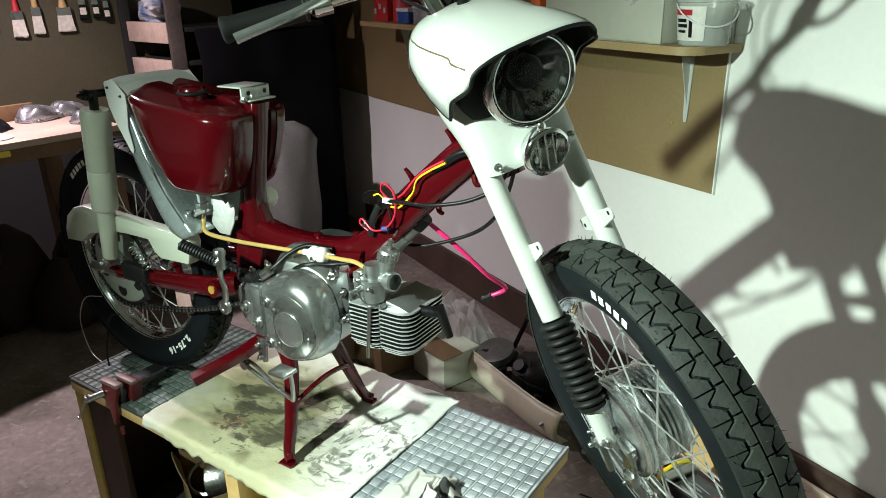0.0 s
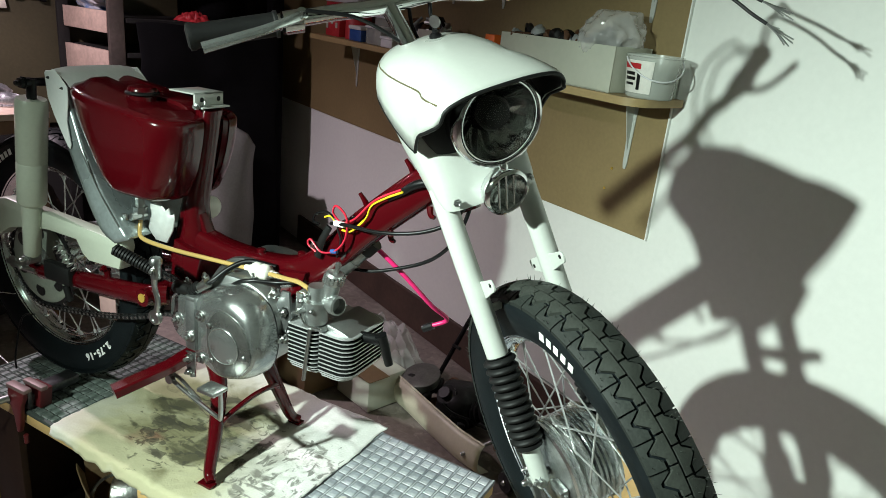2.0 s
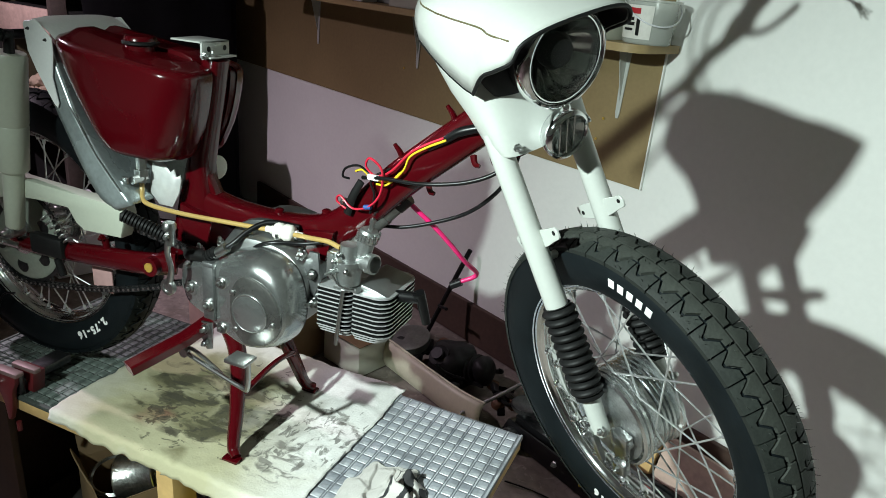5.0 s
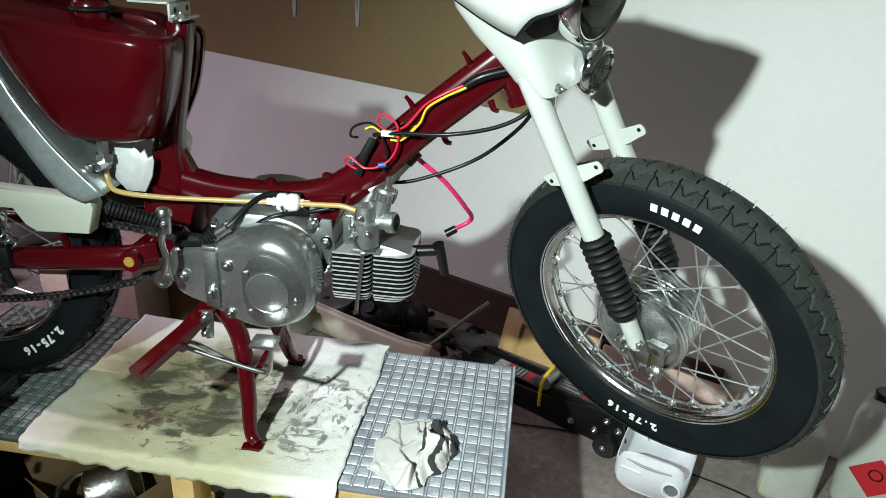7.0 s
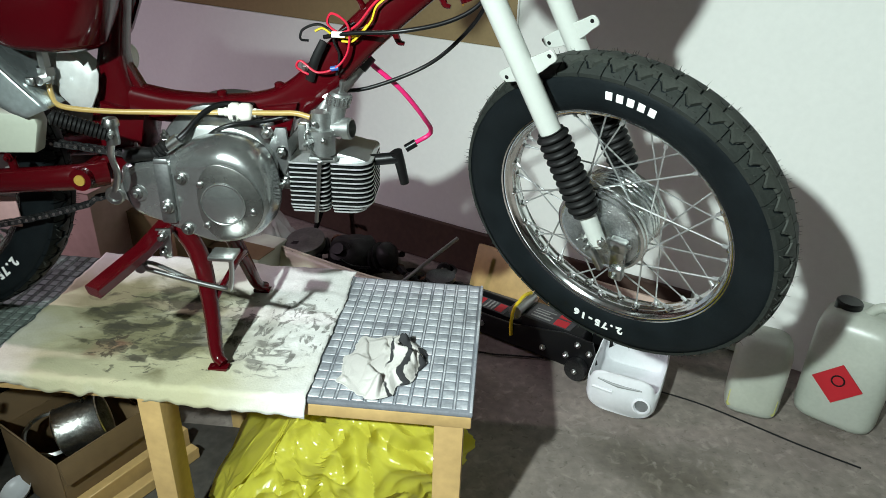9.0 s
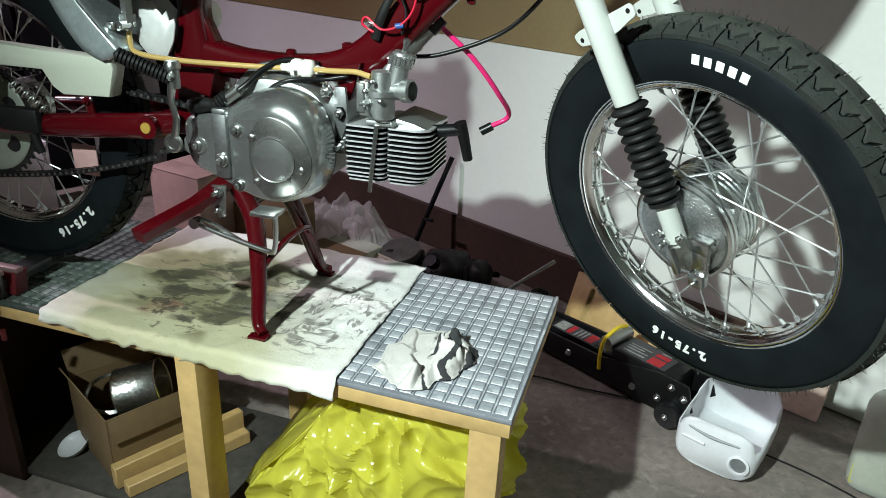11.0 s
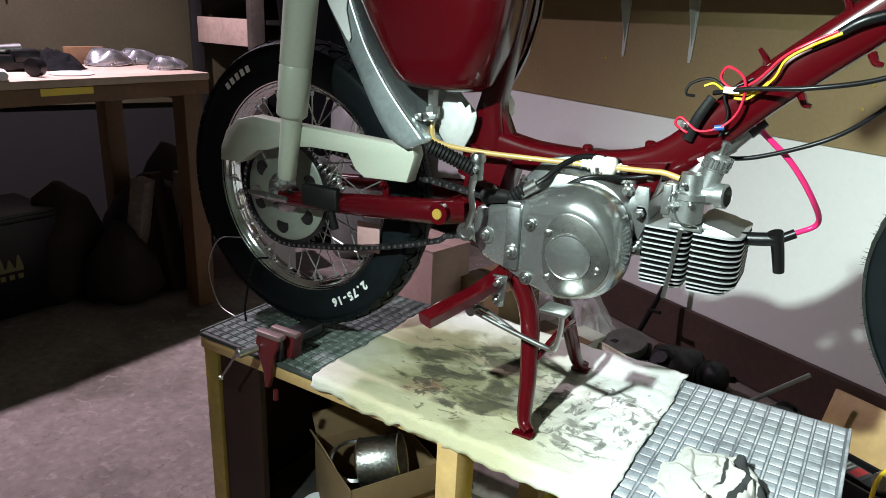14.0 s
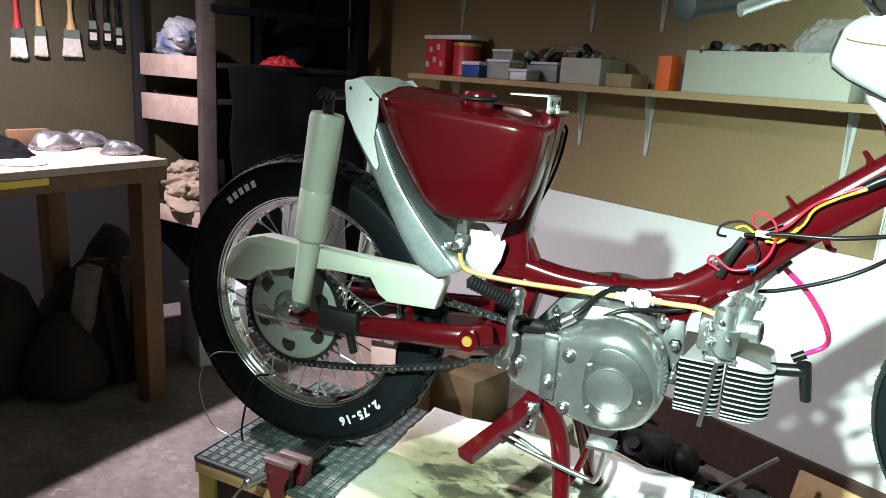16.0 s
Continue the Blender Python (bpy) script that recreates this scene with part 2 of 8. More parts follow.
def oily_fleece():
    """White fleece with large yellow-green oil stains and small dark smears."""
    m = mat("oil_stained_white_fleece", (0.8, 0.79, 0.76), 0.92, 0, 0.08, 14, 230, 0.4)
    n, l = m.node_tree.nodes, m.node_tree.links
    p = n["Principled BSDF"]
    base = p.inputs["Base Color"].links[0].from_socket
    tc = n.new("ShaderNodeTexCoord")

    def stain(prev, scale, lo, hi, colour, centre, radius, strength=1.0, stretch=(1, 1, 1)):
        mp = n.new("ShaderNodeMapping")
        mp.inputs["Scale"].default_value = stretch
        l.new(tc.outputs["Object"], mp.inputs["Vector"])
        t = n.new("ShaderNodeTexNoise")
        t.inputs["Scale"].default_value, t.inputs["Detail"].default_value = scale, 5
        t.inputs["Distortion"].default_value = 0.6
        l.new(mp.outputs[0], t.inputs["Vector"])
        r = n.new("ShaderNodeMapRange")
        r.inputs[1].default_value, r.inputs[2].default_value = lo, hi
        r.inputs[4].default_value = strength
        dist = n.new("ShaderNodeVectorMath")
        dist.operation = "DISTANCE"
        dist.inputs[1].default_value = centre
        l.new(tc.outputs["Object"], dist.inputs[0])
        fall = n.new("ShaderNodeMapRange")
        fall.inputs[1].default_value, fall.inputs[2].default_value = radius * 0.4, radius
        fall.inputs[3].default_value, fall.inputs[4].default_value = 0.12, -0.25
        l.new(dist.outputs["Value"], fall.inputs[0])
        s = n.new("ShaderNodeMath")
        l.new(t.outputs["Fac"], s.inputs[0])
        l.new(fall.outputs[0], s.inputs[1])
        l.new(s.outputs[0], r.inputs[0])
        mx = n.new("ShaderNodeMix")
        mx.data_type = "RGBA"
        mx.inputs[7].default_value = (*colour, 1)
        l.new(r.outputs[0], mx.inputs[0])
        l.new(prev, mx.inputs[6])
        return mx.outputs[2]

    c = stain(base, 3, 0.25, 0.6, (0.36, 0.335, 0.17), (-0.08, -0.08, 0.05), 0.36, 0.85)
    c = stain(c, 6, 0.46, 0.6, (0.17, 0.155, 0.075), (-0.08, -0.02, 0.05), 0.27, 0.8, (1.0, 1.7, 1))
    c = stain(c, 15, 0.56, 0.68, (0.05, 0.046, 0.024), (-0.05, -0.02, 0.05), 0.24, 0.85, (1.0, 1.9, 1))
    c = stain(c, 11, 0.5, 0.85, (0.3, 0.09, 0.07), (-0.1, -0.12, 0.05), 0.07, 0.6)
    c = stain(c, 55, 0.64, 0.7, (0.05, 0.03, 0.02), (-0.1, -0.11, 0.05), 0.075, 0.8)
    c = stain(c, 16, 0.58, 0.78, (0.34, 0.32, 0.27), (0.17, -0.02, 0.05), 0.26, 0.6, (1.3, 1.0, 1))
    c = stain(c, 42, 0.65, 0.73, (0.09, 0.082, 0.07), (0.2, -0.04, 0.05), 0.22, 0.75, (1.6, 0.8, 1))
    c = stain(c, 34, 0.6, 0.72, (0.12, 0.11, 0.095), (0.19, -0.12, 0.05), 0.1, 0.75, (0.8, 1.8, 1))
    c = stain(c, 38, 0.62, 0.74, (0.14, 0.13, 0.11), (0.21, 0.03, 0.05), 0.1, 0.7, (1.2, 1.6, 1))
    c = stain(c, 40, 0.645, 0.7, (0.05, 0.045, 0.03), (-0.02, -0.03, 0.05), 0.28, 0.7, (1.0, 1.5, 1))
    l.new(c, p.inputs["Base Color"])
    return m


FLEECE = oily_fleece()


def grease_shade_rag():
    """Greyish cotton; black streaks over one half paint grease and the shade in folds."""
    m = mat("grease_and_shade_cotton", (0.62, 0.595, 0.56), 0.9, 0, 0.1, 26, 500, 0.3, second=(0.3, 0.28, 0.25), amount=0.3)
    n, l = m.node_tree.nodes, m.node_tree.links
    p = n["Principled BSDF"]
    base = p.inputs["Base Color"].links[0].from_socket
    tc = n.new("ShaderNodeTexCoord")
    wave = n.new("ShaderNodeTexWave")
    wave.inputs["Scale"].default_value, wave.inputs["Distortion"].default_value = 11, 9
    wave.inputs["Detail"].default_value, wave.inputs["Detail Scale"].default_value = 3, 1.6
    l.new(tc.outputs["Object"], wave.inputs["Vector"])
    sep = n.new("ShaderNodeSeparateXYZ")
    l.new(tc.outputs["Generated"], sep.inputs[0])
    side = n.new("ShaderNodeMapRange")
    side.inputs[1].default_value, side.inputs[2].default_value = 0.42, 0.72
    side.inputs[3].default_value, side.inputs[4].default_value = -0.75, 0.0
    l.new(sep.outputs[0], side.inputs[0])
    add = n.new("ShaderNodeMath")
    l.new(wave.outputs["Fac"], add.inputs[0])
    l.new(side.outputs[0], add.inputs[1])
    r = n.new("ShaderNodeMapRange")
    r.inputs[1].default_value, r.inputs[2].default_value = 0.5, 0.62
    l.new(add.outputs[0], r.inputs[0])
    mx = n.new("ShaderNodeMix")
    mx.data_type = "RGBA"
    mx.inputs[7].default_value = (0.03, 0.03, 0.032, 1)
    l.new(r.outputs[0], mx.inputs[0])
    l.new(base, mx.inputs[6])
    l.new(mx.outputs[2], p.inputs["Base Color"])
    return m


RAGM = grease_shade_rag()
for m, v in ((RED, 0.36), (RUBBER, 0.09), (SOFTBLACK, 0.25), (BLACKP, 0.32), (BLACKCLOTH, 0.1), (TREAD, 0.3), (LUGS, 0.25), (JUNK, 0.3), (DARKWOOD, 0.3)):
    m.node_tree.nodes["Principled BSDF"].inputs["Specular IOR Level"].default_value = v


# ---- building helpers ----
def finish(bm, material, name, smooth=40):
    me = bpy.data.meshes.new(name)
    bmesh.ops.recalc_face_normals(bm, faces=bm.faces)
    bm.to_mesh(me)
    bm.free()
    me.materials.append(material)
    if smooth:
        me.shade_smooth()
        if smooth < 180:
            me.set_sharp_from_angle(angle=radians(smooth))
    return me


def part(name, bm, material, parent, label="", smooth=40, m=None):
    """One mesh under a thing or a part, its vertices in world places (or moved there by m)."""
    if m is not None:
        bm.transform(m)
    ob = new(name, finish(bm, material, name, smooth))
    hang(ob, parent)
    return tagged(ob, label)


def world_of(ob):
    m = ob.matrix_basis.copy()
    if ob.parent:
        m = world_of(ob.parent) @ ob.matrix_parent_inverse @ m
    return m


def hang(ob, parent):
    ob.parent = parent
    ob.matrix_parent_inverse = world_of(parent).inverted()


def piece(name, mesh, m, parent):
    ob = new(name, mesh)
    hang(ob, parent)
    ob.matrix_basis = m
    return ob


def thing(name, place, label, category, group="", kind="", turn=0):
    ob = new(name)
    ob.empty_display_size = 0.05
    ob.matrix_basis = pose(*place, 0, 0, turn)
    return tagged(ob, label, category, group, kind)


def solid(name, bm, material, label="", category="", kind="", group="", smooth=40, m=None):
    """A thing of one mesh; its origin goes to the middle of its base."""
    if m is not None:
        bm.transform(m)
    vs = [v.co.copy() for v in bm.verts]
    lo = Vector([min(v[i] for v in vs) for i in range(3)])
    hi = Vector([max(v[i] for v in vs) for i in range(3)])
    o = Vector(((lo.x + hi.x) / 2, (lo.y + hi.y) / 2, lo.z))
    bmesh.ops.translate(bm, vec=-o, verts=bm.verts)
    ob = new(name, finish(bm, material, name, smooth))
    ob.matrix_basis = Matrix.Translation(o)
    return tagged(ob, label, category, group, kind)


def join(*bms):
    out = bmesh.new()
    for b in bms:
        me = bpy.data.meshes.new("tmp")
        b.to_mesh(me)
        b.free()
        out.from_mesh(me)
        bpy.data.meshes.remove(me)
    return out


def box(x0, x1, y0, y1, z0, z1, bevel=0.0, seg=2):
    bm = bmesh.new()
    bmesh.ops.create_cube(bm, size=1)
    for v in bm.verts:
        v.co = Vector(((x0 + x1) / 2 + v.co.x * (x1 - x0), (y0 + y1) / 2 + v.co.y * (y1 - y0), (z0 + z1) / 2 + v.co.z * (z1 - z0)))
    if bevel:
        bmesh.ops.bevel(bm, geom=bm.edges[:], offset=bevel, segments=seg, affect="EDGES", profile=0.5)
    return bm


def spline(pts, n=6):
    """Points along a smooth line through pts."""
    P = [Vector(p) for p in pts]
    if len(P) < 3:
        return P
    Q = [P[0] * 2 - P[1]] + P + [P[-1] * 2 - P[-2]]
    out = []
    for i in range(1, len(Q) - 2):
        for k in range(n):
            t = k / n
            a, b, c, d = Q[i - 1], Q[i], Q[i + 1], Q[i + 2]
            out.append(0.5 * (2 * b + (c - a) * t + (2 * a - 5 * b + 4 * c - d) * t * t + (3 * b - a - 3 * c + d) * t ** 3))
    return out + [P[-1]]


def skin(rings, closed=True, caps=True):
    """A mesh through rings of points."""
    bm = bmesh.new()
    V = [[bm.verts.new(p) for p in r] for r in rings]
    k = len(V[0])
    for r0, r1 in zip(V, V[1:]):
        for i in range(k if closed else k - 1):
            j = (i + 1) % k
            bm.faces.new((r0[i], r0[j], r1[j], r1[i]))
    if caps and closed:
        bm.faces.new(V[0][::-1])
        bm.faces.new(V[-1])
    return bm


def sweep(pts, radius, seg=10, smooth=6, flat=1.0, caps=True):
    """A tube along pts; radius is a number or one per point; flat squeezes it across."""
    line = spline(pts, smooth) if smooth else [Vector(p) for p in pts]
    n = len(line)
    R = radius if isinstance(radius, (list, tuple)) else [radius] * len(pts)
    rings, up = [], None
    for i, p in enumerate(line):
        d = (line[min(i + 1, n - 1)] - line[max(i - 1, 0)]).normalized()
        if up is None:
            up = Vector((0, 1, 0)) if abs(d.y) < 0.9 else Vector((0, 0, 1))
        s = d.cross(up).normalized()
        up = s.cross(d).normalized()
        f = i / (n - 1) * (len(R) - 1)
        a = min(int(f), len(R) - 2)
        r = R[a] + (R[a + 1] - R[a]) * (f - a)
        rings.append([p + r * (math.cos(2 * math.pi * k / seg) * s + flat * math.sin(2 * math.pi * k / seg) * up) for k in range(seg)])
    return skin(rings, True, caps)


def rod(p, q, r, seg=10, r2=None):
    return sweep([p, q], [r, r if r2 is None else r2], seg, 0)


def lathe(profile, m=None, seg=48, closed=False, cap=True):
    """Turns (radius, height) pairs about z."""
    bm = bmesh.new()
    rows = [[bm.verts.new((r * math.cos(2 * math.pi * k / seg), r * math.sin(2 * math.pi * k / seg), h)) for k in range(seg)] for r, h in profile]
    pairs = list(zip(rows, rows[1:])) + ([(rows[-1], rows[0])] if closed else [])
    for a, b in pairs:
        for k in range(seg):
            j = (k + 1) % seg
            bm.faces.new((a[k], a[j], b[j], b[k]))
    if not closed and cap:
        if profile[0][0] > 0.0005:
            bm.faces.new(rows[0][::-1])
        if profile[-1][0] > 0.0005:
            bm.faces.new(rows[-1])
        bmesh.ops.remove_doubles(bm, verts=bm.verts, dist=1e-6)
    if m is not None:
        bm.transform(m)
    return bm


def prism(poly, y0, y1, bevel=0.0, seg=2, rounding=0):
    """A plate with the outline poly in x and z, from y0 to y1."""
    pts = [Vector((x, 0, z)) for x, z in poly]
    if rounding:
        pts = spline(pts + [pts[0]], rounding)[:-1]
    bm = bmesh.new()
    a = [bm.verts.new((p.x, y0, p.z)) for p in pts]
    b = [bm.verts.new((p.x, y1, p.z)) for p in pts]
    k = len(a)
    fa, fb = bm.faces.new(a), bm.faces.new(b[::-1])
    for i in range(k):
        j = (i + 1) % k
        bm.faces.new((a[i], a[j], b[j], b[i]))
    bmesh.ops.recalc_face_normals(bm, faces=bm.faces)
    if bevel:
        edges = [e for e in bm.edges if abs(e.verts[0].co.y - e.verts[1].co.y) < 1e-6]
        bmesh.ops.bevel(bm, geom=edges, offset=bevel, segments=seg, affect="EDGES", profile=0.5)
    return bm


def rough_up(bm, size, scale, seed=0.0):
    """Pushes vertices about by noise."""
    for v in bm.verts:
        v.co += size * noise.noise_vector(v.co * scale + Vector((seed, seed * 1.7, 0)))
    return bm


def axis(d):
    """A turn that carries z to the direction d."""
    return Vector(d).to_track_quat("Z", "Y").to_matrix().to_4x4()


def nut(place, d, r=0.007, h=0.006):
    m = Matrix.Translation(place) @ axis(d)
    return join(lathe([(r * 1.25, 0), (r * 1.25, h * 0.2), (r, h * 0.2), (r, h)], m, 6), lathe([(r * 0.5, h), (r * 0.5, h * 1.8), (r * 0.35, h * 2.0)], m, 8))


# ---- room ----
# The long wall runs past (1.07, 1.0) at 27.5 degrees to the moped; s goes along it, d into the room.
WALL = pose(1.07, 1.0, 0, 0, 0, -27.5)


def wb(s0, s1, d0, d1, z0, z1, bevel=0.0):
    """A box in the wall's terms."""
    b = box(s0, s1, -d1, -d0, z0, z1, bevel)
    b.transform(WALL)
    return b


def wp(s, d, z):
    return WALL @ Vector((s, -d, z))


def structure(name, bm, material, label, smooth=0):
    return solid(name, bm, material, label, "", "structure", smooth=smooth)


def floor_sheet():
    bm = bmesh.new()
    bmesh.ops.create_grid(bm, x_segments=110, y_segments=100, size=1)
    for v in bm.verts:
        v.co = Vector((-0.4 + v.co.x * 3.6, -0.9 + v.co.y * 3.4, 0))
        v.co.z = 0.004 * noise.noise(v.co * 3) + 0.002 * noise.noise(v.co * 14)- 0.004
    return bm


structure("floor", floor_sheet(), FLOORM, "worn brown concrete floor with dust and stains", 180)
structure("wall_north", wb(-2.65, 3.2, -0.15, 0, 0, 2.5), WALLP, "white painted plaster wall behind the moped")
# West wall's near-black colour stands in for shade under the workbench.
structure("wall_west", wb(-2.8, -2.65, -0.15, 4.6, 0, 2.5), mat("shade_dark_wall_paint", (0.009, 0.008, 0.007), 0.9, 0, 0.12, 3, 40, 0.3), "wall behind the workbench, coloured near black for the shade there")
# Unseen walls and ceiling close the room, tinted green to bounce fill light.
structure("wall_east", wb(3.2, 3.35, -0.15, 4.6, 0, 2.5), mat("bounce_wall_white", (0.82, 0.87, 0.8), 0.9, 0, 0.12, 3, 40, 0.3), "unseen greenish white wall that bounces light")
structure("wall_south", wb(-2.65, 3.2, 4.45, 4.6, 0, 2.5), mat("bounce_wall_green", (0.56, 0.66, 0.58), 0.85), "unseen pale green wall that bounces light")
structure("ceiling", wb(-2.8, 3.35, -0.15, 4.6, 2.5, 2.62), CEILM, "unseen greenish grey ceiling that bounces light")
structure("trim", wb(-2.3, 0.62, 0.003, 0.02, 0.0, 0.155, 0.003), mat("dark_brown_plinth_board", (0.065, 0.036, 0.025), 0.7, 0, 0.25, 5, 60, 0.2), "brown wooden board along the foot of the wall")


# ---- moped ----
moped = thing("moped", (0.55, 0.0, 0.43), "half-restored dark red moped on its centre stand on a low bench", "moped")
REAR = Matrix.Translation((0.0, 0.0, 0.722))
# Front assembly: x ahead, y to the rider's left, z up the steering axis; turned to the right.
STEER, RAKE = radians(40), radians(28)
_b = Vector((math.cos(RAKE), 0, math.sin(RAKE)))
_up = Vector((-math.sin(RAKE), 0, math.cos(RAKE)))
_f = math.cos(STEER) * _b + math.sin(STEER) * Vector((0, -1, 0))
_l = _up.cross(_f)
FRONT = Matrix.Translation((1.197, -0.02, 0.704)) @ Matrix((_f, _l, _up)).transposed().to_4x4()
WHEELAXIS = pose(0, 0, 0, 90, 0, 0)   # z of a lathe to -y


def sidewall_text(words, start, radius, y, height, step):
    """Raised characters round a tyre's right sidewall, tops outward; start is the angle of the first."""
    bms = []
    for k, ch in enumerate(words):
        c = bpy.data.curves.new("ch", "FONT")
        c.body, c.size, c.extrude, c.align_x = ch, height * 1.4, 0.0006, "CENTER"
        c.offset = 0.0011
        c.resolution_u = 2
        tmp = bpy.data.objects.new("ch", c)
        me = bpy.data.meshes.new_from_object(tmp)
        b = bmesh.new()
        b.from_mesh(me)
        bpy.data.objects.remove(tmp)
        bpy.data.meshes.remove(me)
        a = start - k * step
        rad = Vector((math.cos(a), 0, math.sin(a)))
        tan = Vector((math.sin(a), 0, -math.cos(a)))
        m = Matrix((tan, rad, Vector((0, -1, 0)))).transposed().to_4x4()
        b.transform(Matrix.Translation(rad * (radius - height * 0.5) + Vector((0, y, 0))) @ m)
        bms.append(b)
    return join(*bms)


def sidewall_bars(start, radius, y, height, step, n):
    bms = []
    for k in range(n):
        a = start - k * step
        w = 0.0052
        b = box(-w, w, -0.0006, 0.0006, -height / 2, height / 2, 0.0004, 1)
        rad = Vector((math.cos(a), 0, math.sin(a)))
        tan = Vector((math.sin(a), 0, -math.cos(a)))
        m = Matrix((tan, Vector((0, 1, 0)), rad)).transposed().to_4x4()
        b.transform(Matrix.Translation(rad * radius + Vector((0, y, 0))) @ m)
        bms.append(b)
    return join(*bms)


TYRE = [(0.2045, 0.024), (0.212, 0.029), (0.226, 0.0345), (0.242, 0.037), (0.256, 0.0368), (0.2655, 0.0338), (0.273, 0.0228), (0.2755, 0.008)]


def tyre_body():
    prof = TYRE + [(r, -h) for r, h in reversed(TYRE)] + [(0.2, -0.02), (0.2, 0.02)]
    return lathe(prof, WHEELAXIS, 96, True)


TREADN = 47
STEP = 2 * math.pi / TREADN
ZIG = [(0.0, 0.0265), (0.24, 0.0135), (0.6, 0.0135), (0.88, 0.0265), (1.0, 0.0265)]


def zig_at(f):
    f = f % 1.0
    for (f0, y0), (f1, y1) in zip(ZIG, ZIG[1:]):
        if f <= f1:
            return y0 + (y1 - y0) * (f - f0) / (f1 - f0)
    return ZIG[-1][1]


def tread_block(side, shift, fs, inner, outer, h):
    """A block on the tyre's round surface; inner and outer give its edges across at each step f along."""
    def at(y, f, hh):
        r = 0.276 - 0.0095 * (abs(y) / 0.036) ** 2.4 + hh
        a = shift + f * STEP
        return (r * math.cos(a), side * y, r * math.sin(a))
    b = bmesh.new()
    top = []
    n = len(fs) - 1
    for i, f in enumerate(fs):
        y0, y1 = inner(f), outer(f)
        top.append([b.verts.new(at(y0 + (y1 - y0) * k / 3, f + (0.004 if i == 0 else -0.004 if i == n else 0), h)) for k in range(4)])
    for p, q in zip(top, top[1:]):
        for k in range(3):
            b.faces.new((p[k], p[k + 1], q[k + 1], q[k]))
    rim = [(i, 0) for i in range(n + 1)] + [(n, k) for k in (1, 2, 3)] + [(i, 3) for i in range(n - 1, -1, -1)] + [(0, 2), (0, 1)]
    low = []
    for i, k in rim:
        y0, y1 = inner(fs[i]), outer(fs[i])
        low.append(b.verts.new(at(y0 + (y1 - y0) * k / 3, fs[i], -0.003)))
    m = len(rim)
    for a in range(m):
        c = (a + 1) % m
        b.faces.new((top[rim[a][0]][rim[a][1]], top[rim[c][0]][rim[c][1]], low[c], low[a]))
    return b


def tread_meshes(middle, outer):
    """For each side one centre block and one shoulder lug a pitch, parted by a deep zigzag groove and fine cross slits."""
    out = []
    fs = [0.395, 0.48, 0.6, 0.7, 0.8, 0.88, 1.0, 1.12, 1.24, 1.325]
    fl = [0.335, 0.42, 0.5, 0.6, 0.7, 0.8, 0.88, 1.0, 1.12, 1.24, 1.285]
    for side in (1, -1):
        t = 0 if side == 1 else 0.5 * STEP
        out.append(("tread_block", finish(tread_block(side, t, fs, lambda f: 0.0015, lambda f: zig_at(f) - 0.0027, 0.0044), middle, "tread_block", 30)))
        out.append(("shoulder_lug", finish(tread_block(side, t, fl, lambda f: zig_at(f) + 0.0021, lambda f: 0.0358, 0.0028), outer, "shoulder_lug", 30)))
    return out


TREADSETS = {"front_wheel": tread_meshes(TREAD, LUGS), "rear_wheel": tread_meshes(RUBBER, RUBBER)}


def tyre_hairs(seed):
    rnd = random.Random(seed)
    V, F = [], []
    for k in range(620):
        t = rnd.uniform(0, 2 * math.pi)
        y = rnd.choice([-0.033, -0.029, -0.02, -0.007, 0.007, 0.02, 0.029, 0.033]) + rnd.uniform(-0.001, 0.001)
        r = 0.279 - 0.0095 * (abs(y) / 0.036) ** 2.4
        h = rnd.uniform(0.004, 0.011)
        rad, tan = Vector((math.cos(t), 0, math.sin(t))), Vector((-math.sin(t), 0, math.cos(t)))
        o = rad * (r - 0.002) + Vector((0, y, 0))
        tip = o + rad * h + Vector((0, y * 0.12, 0)) + tan * rnd.uniform(-0.003, 0.003)
        i = len(V)
        w = 0.0007
        V += [o + tan * w, o - tan * w * 0.5 + Vector((0, w, 0)), o - tan * w * 0.5 - Vector((0, w, 0)), tip]
        F += [(i, i + 1, i + 3), (i + 1, i + 2, i + 3), (i + 2, i, i + 3)]
    me = bpy.data.meshes.new("hairs")
    me.from_pydata([tuple(v) for v in V], [], F)
    b = bmesh.new()
    b.from_mesh(me)
    bpy.data.meshes.remove(me)
    return b


SPOKE = {}


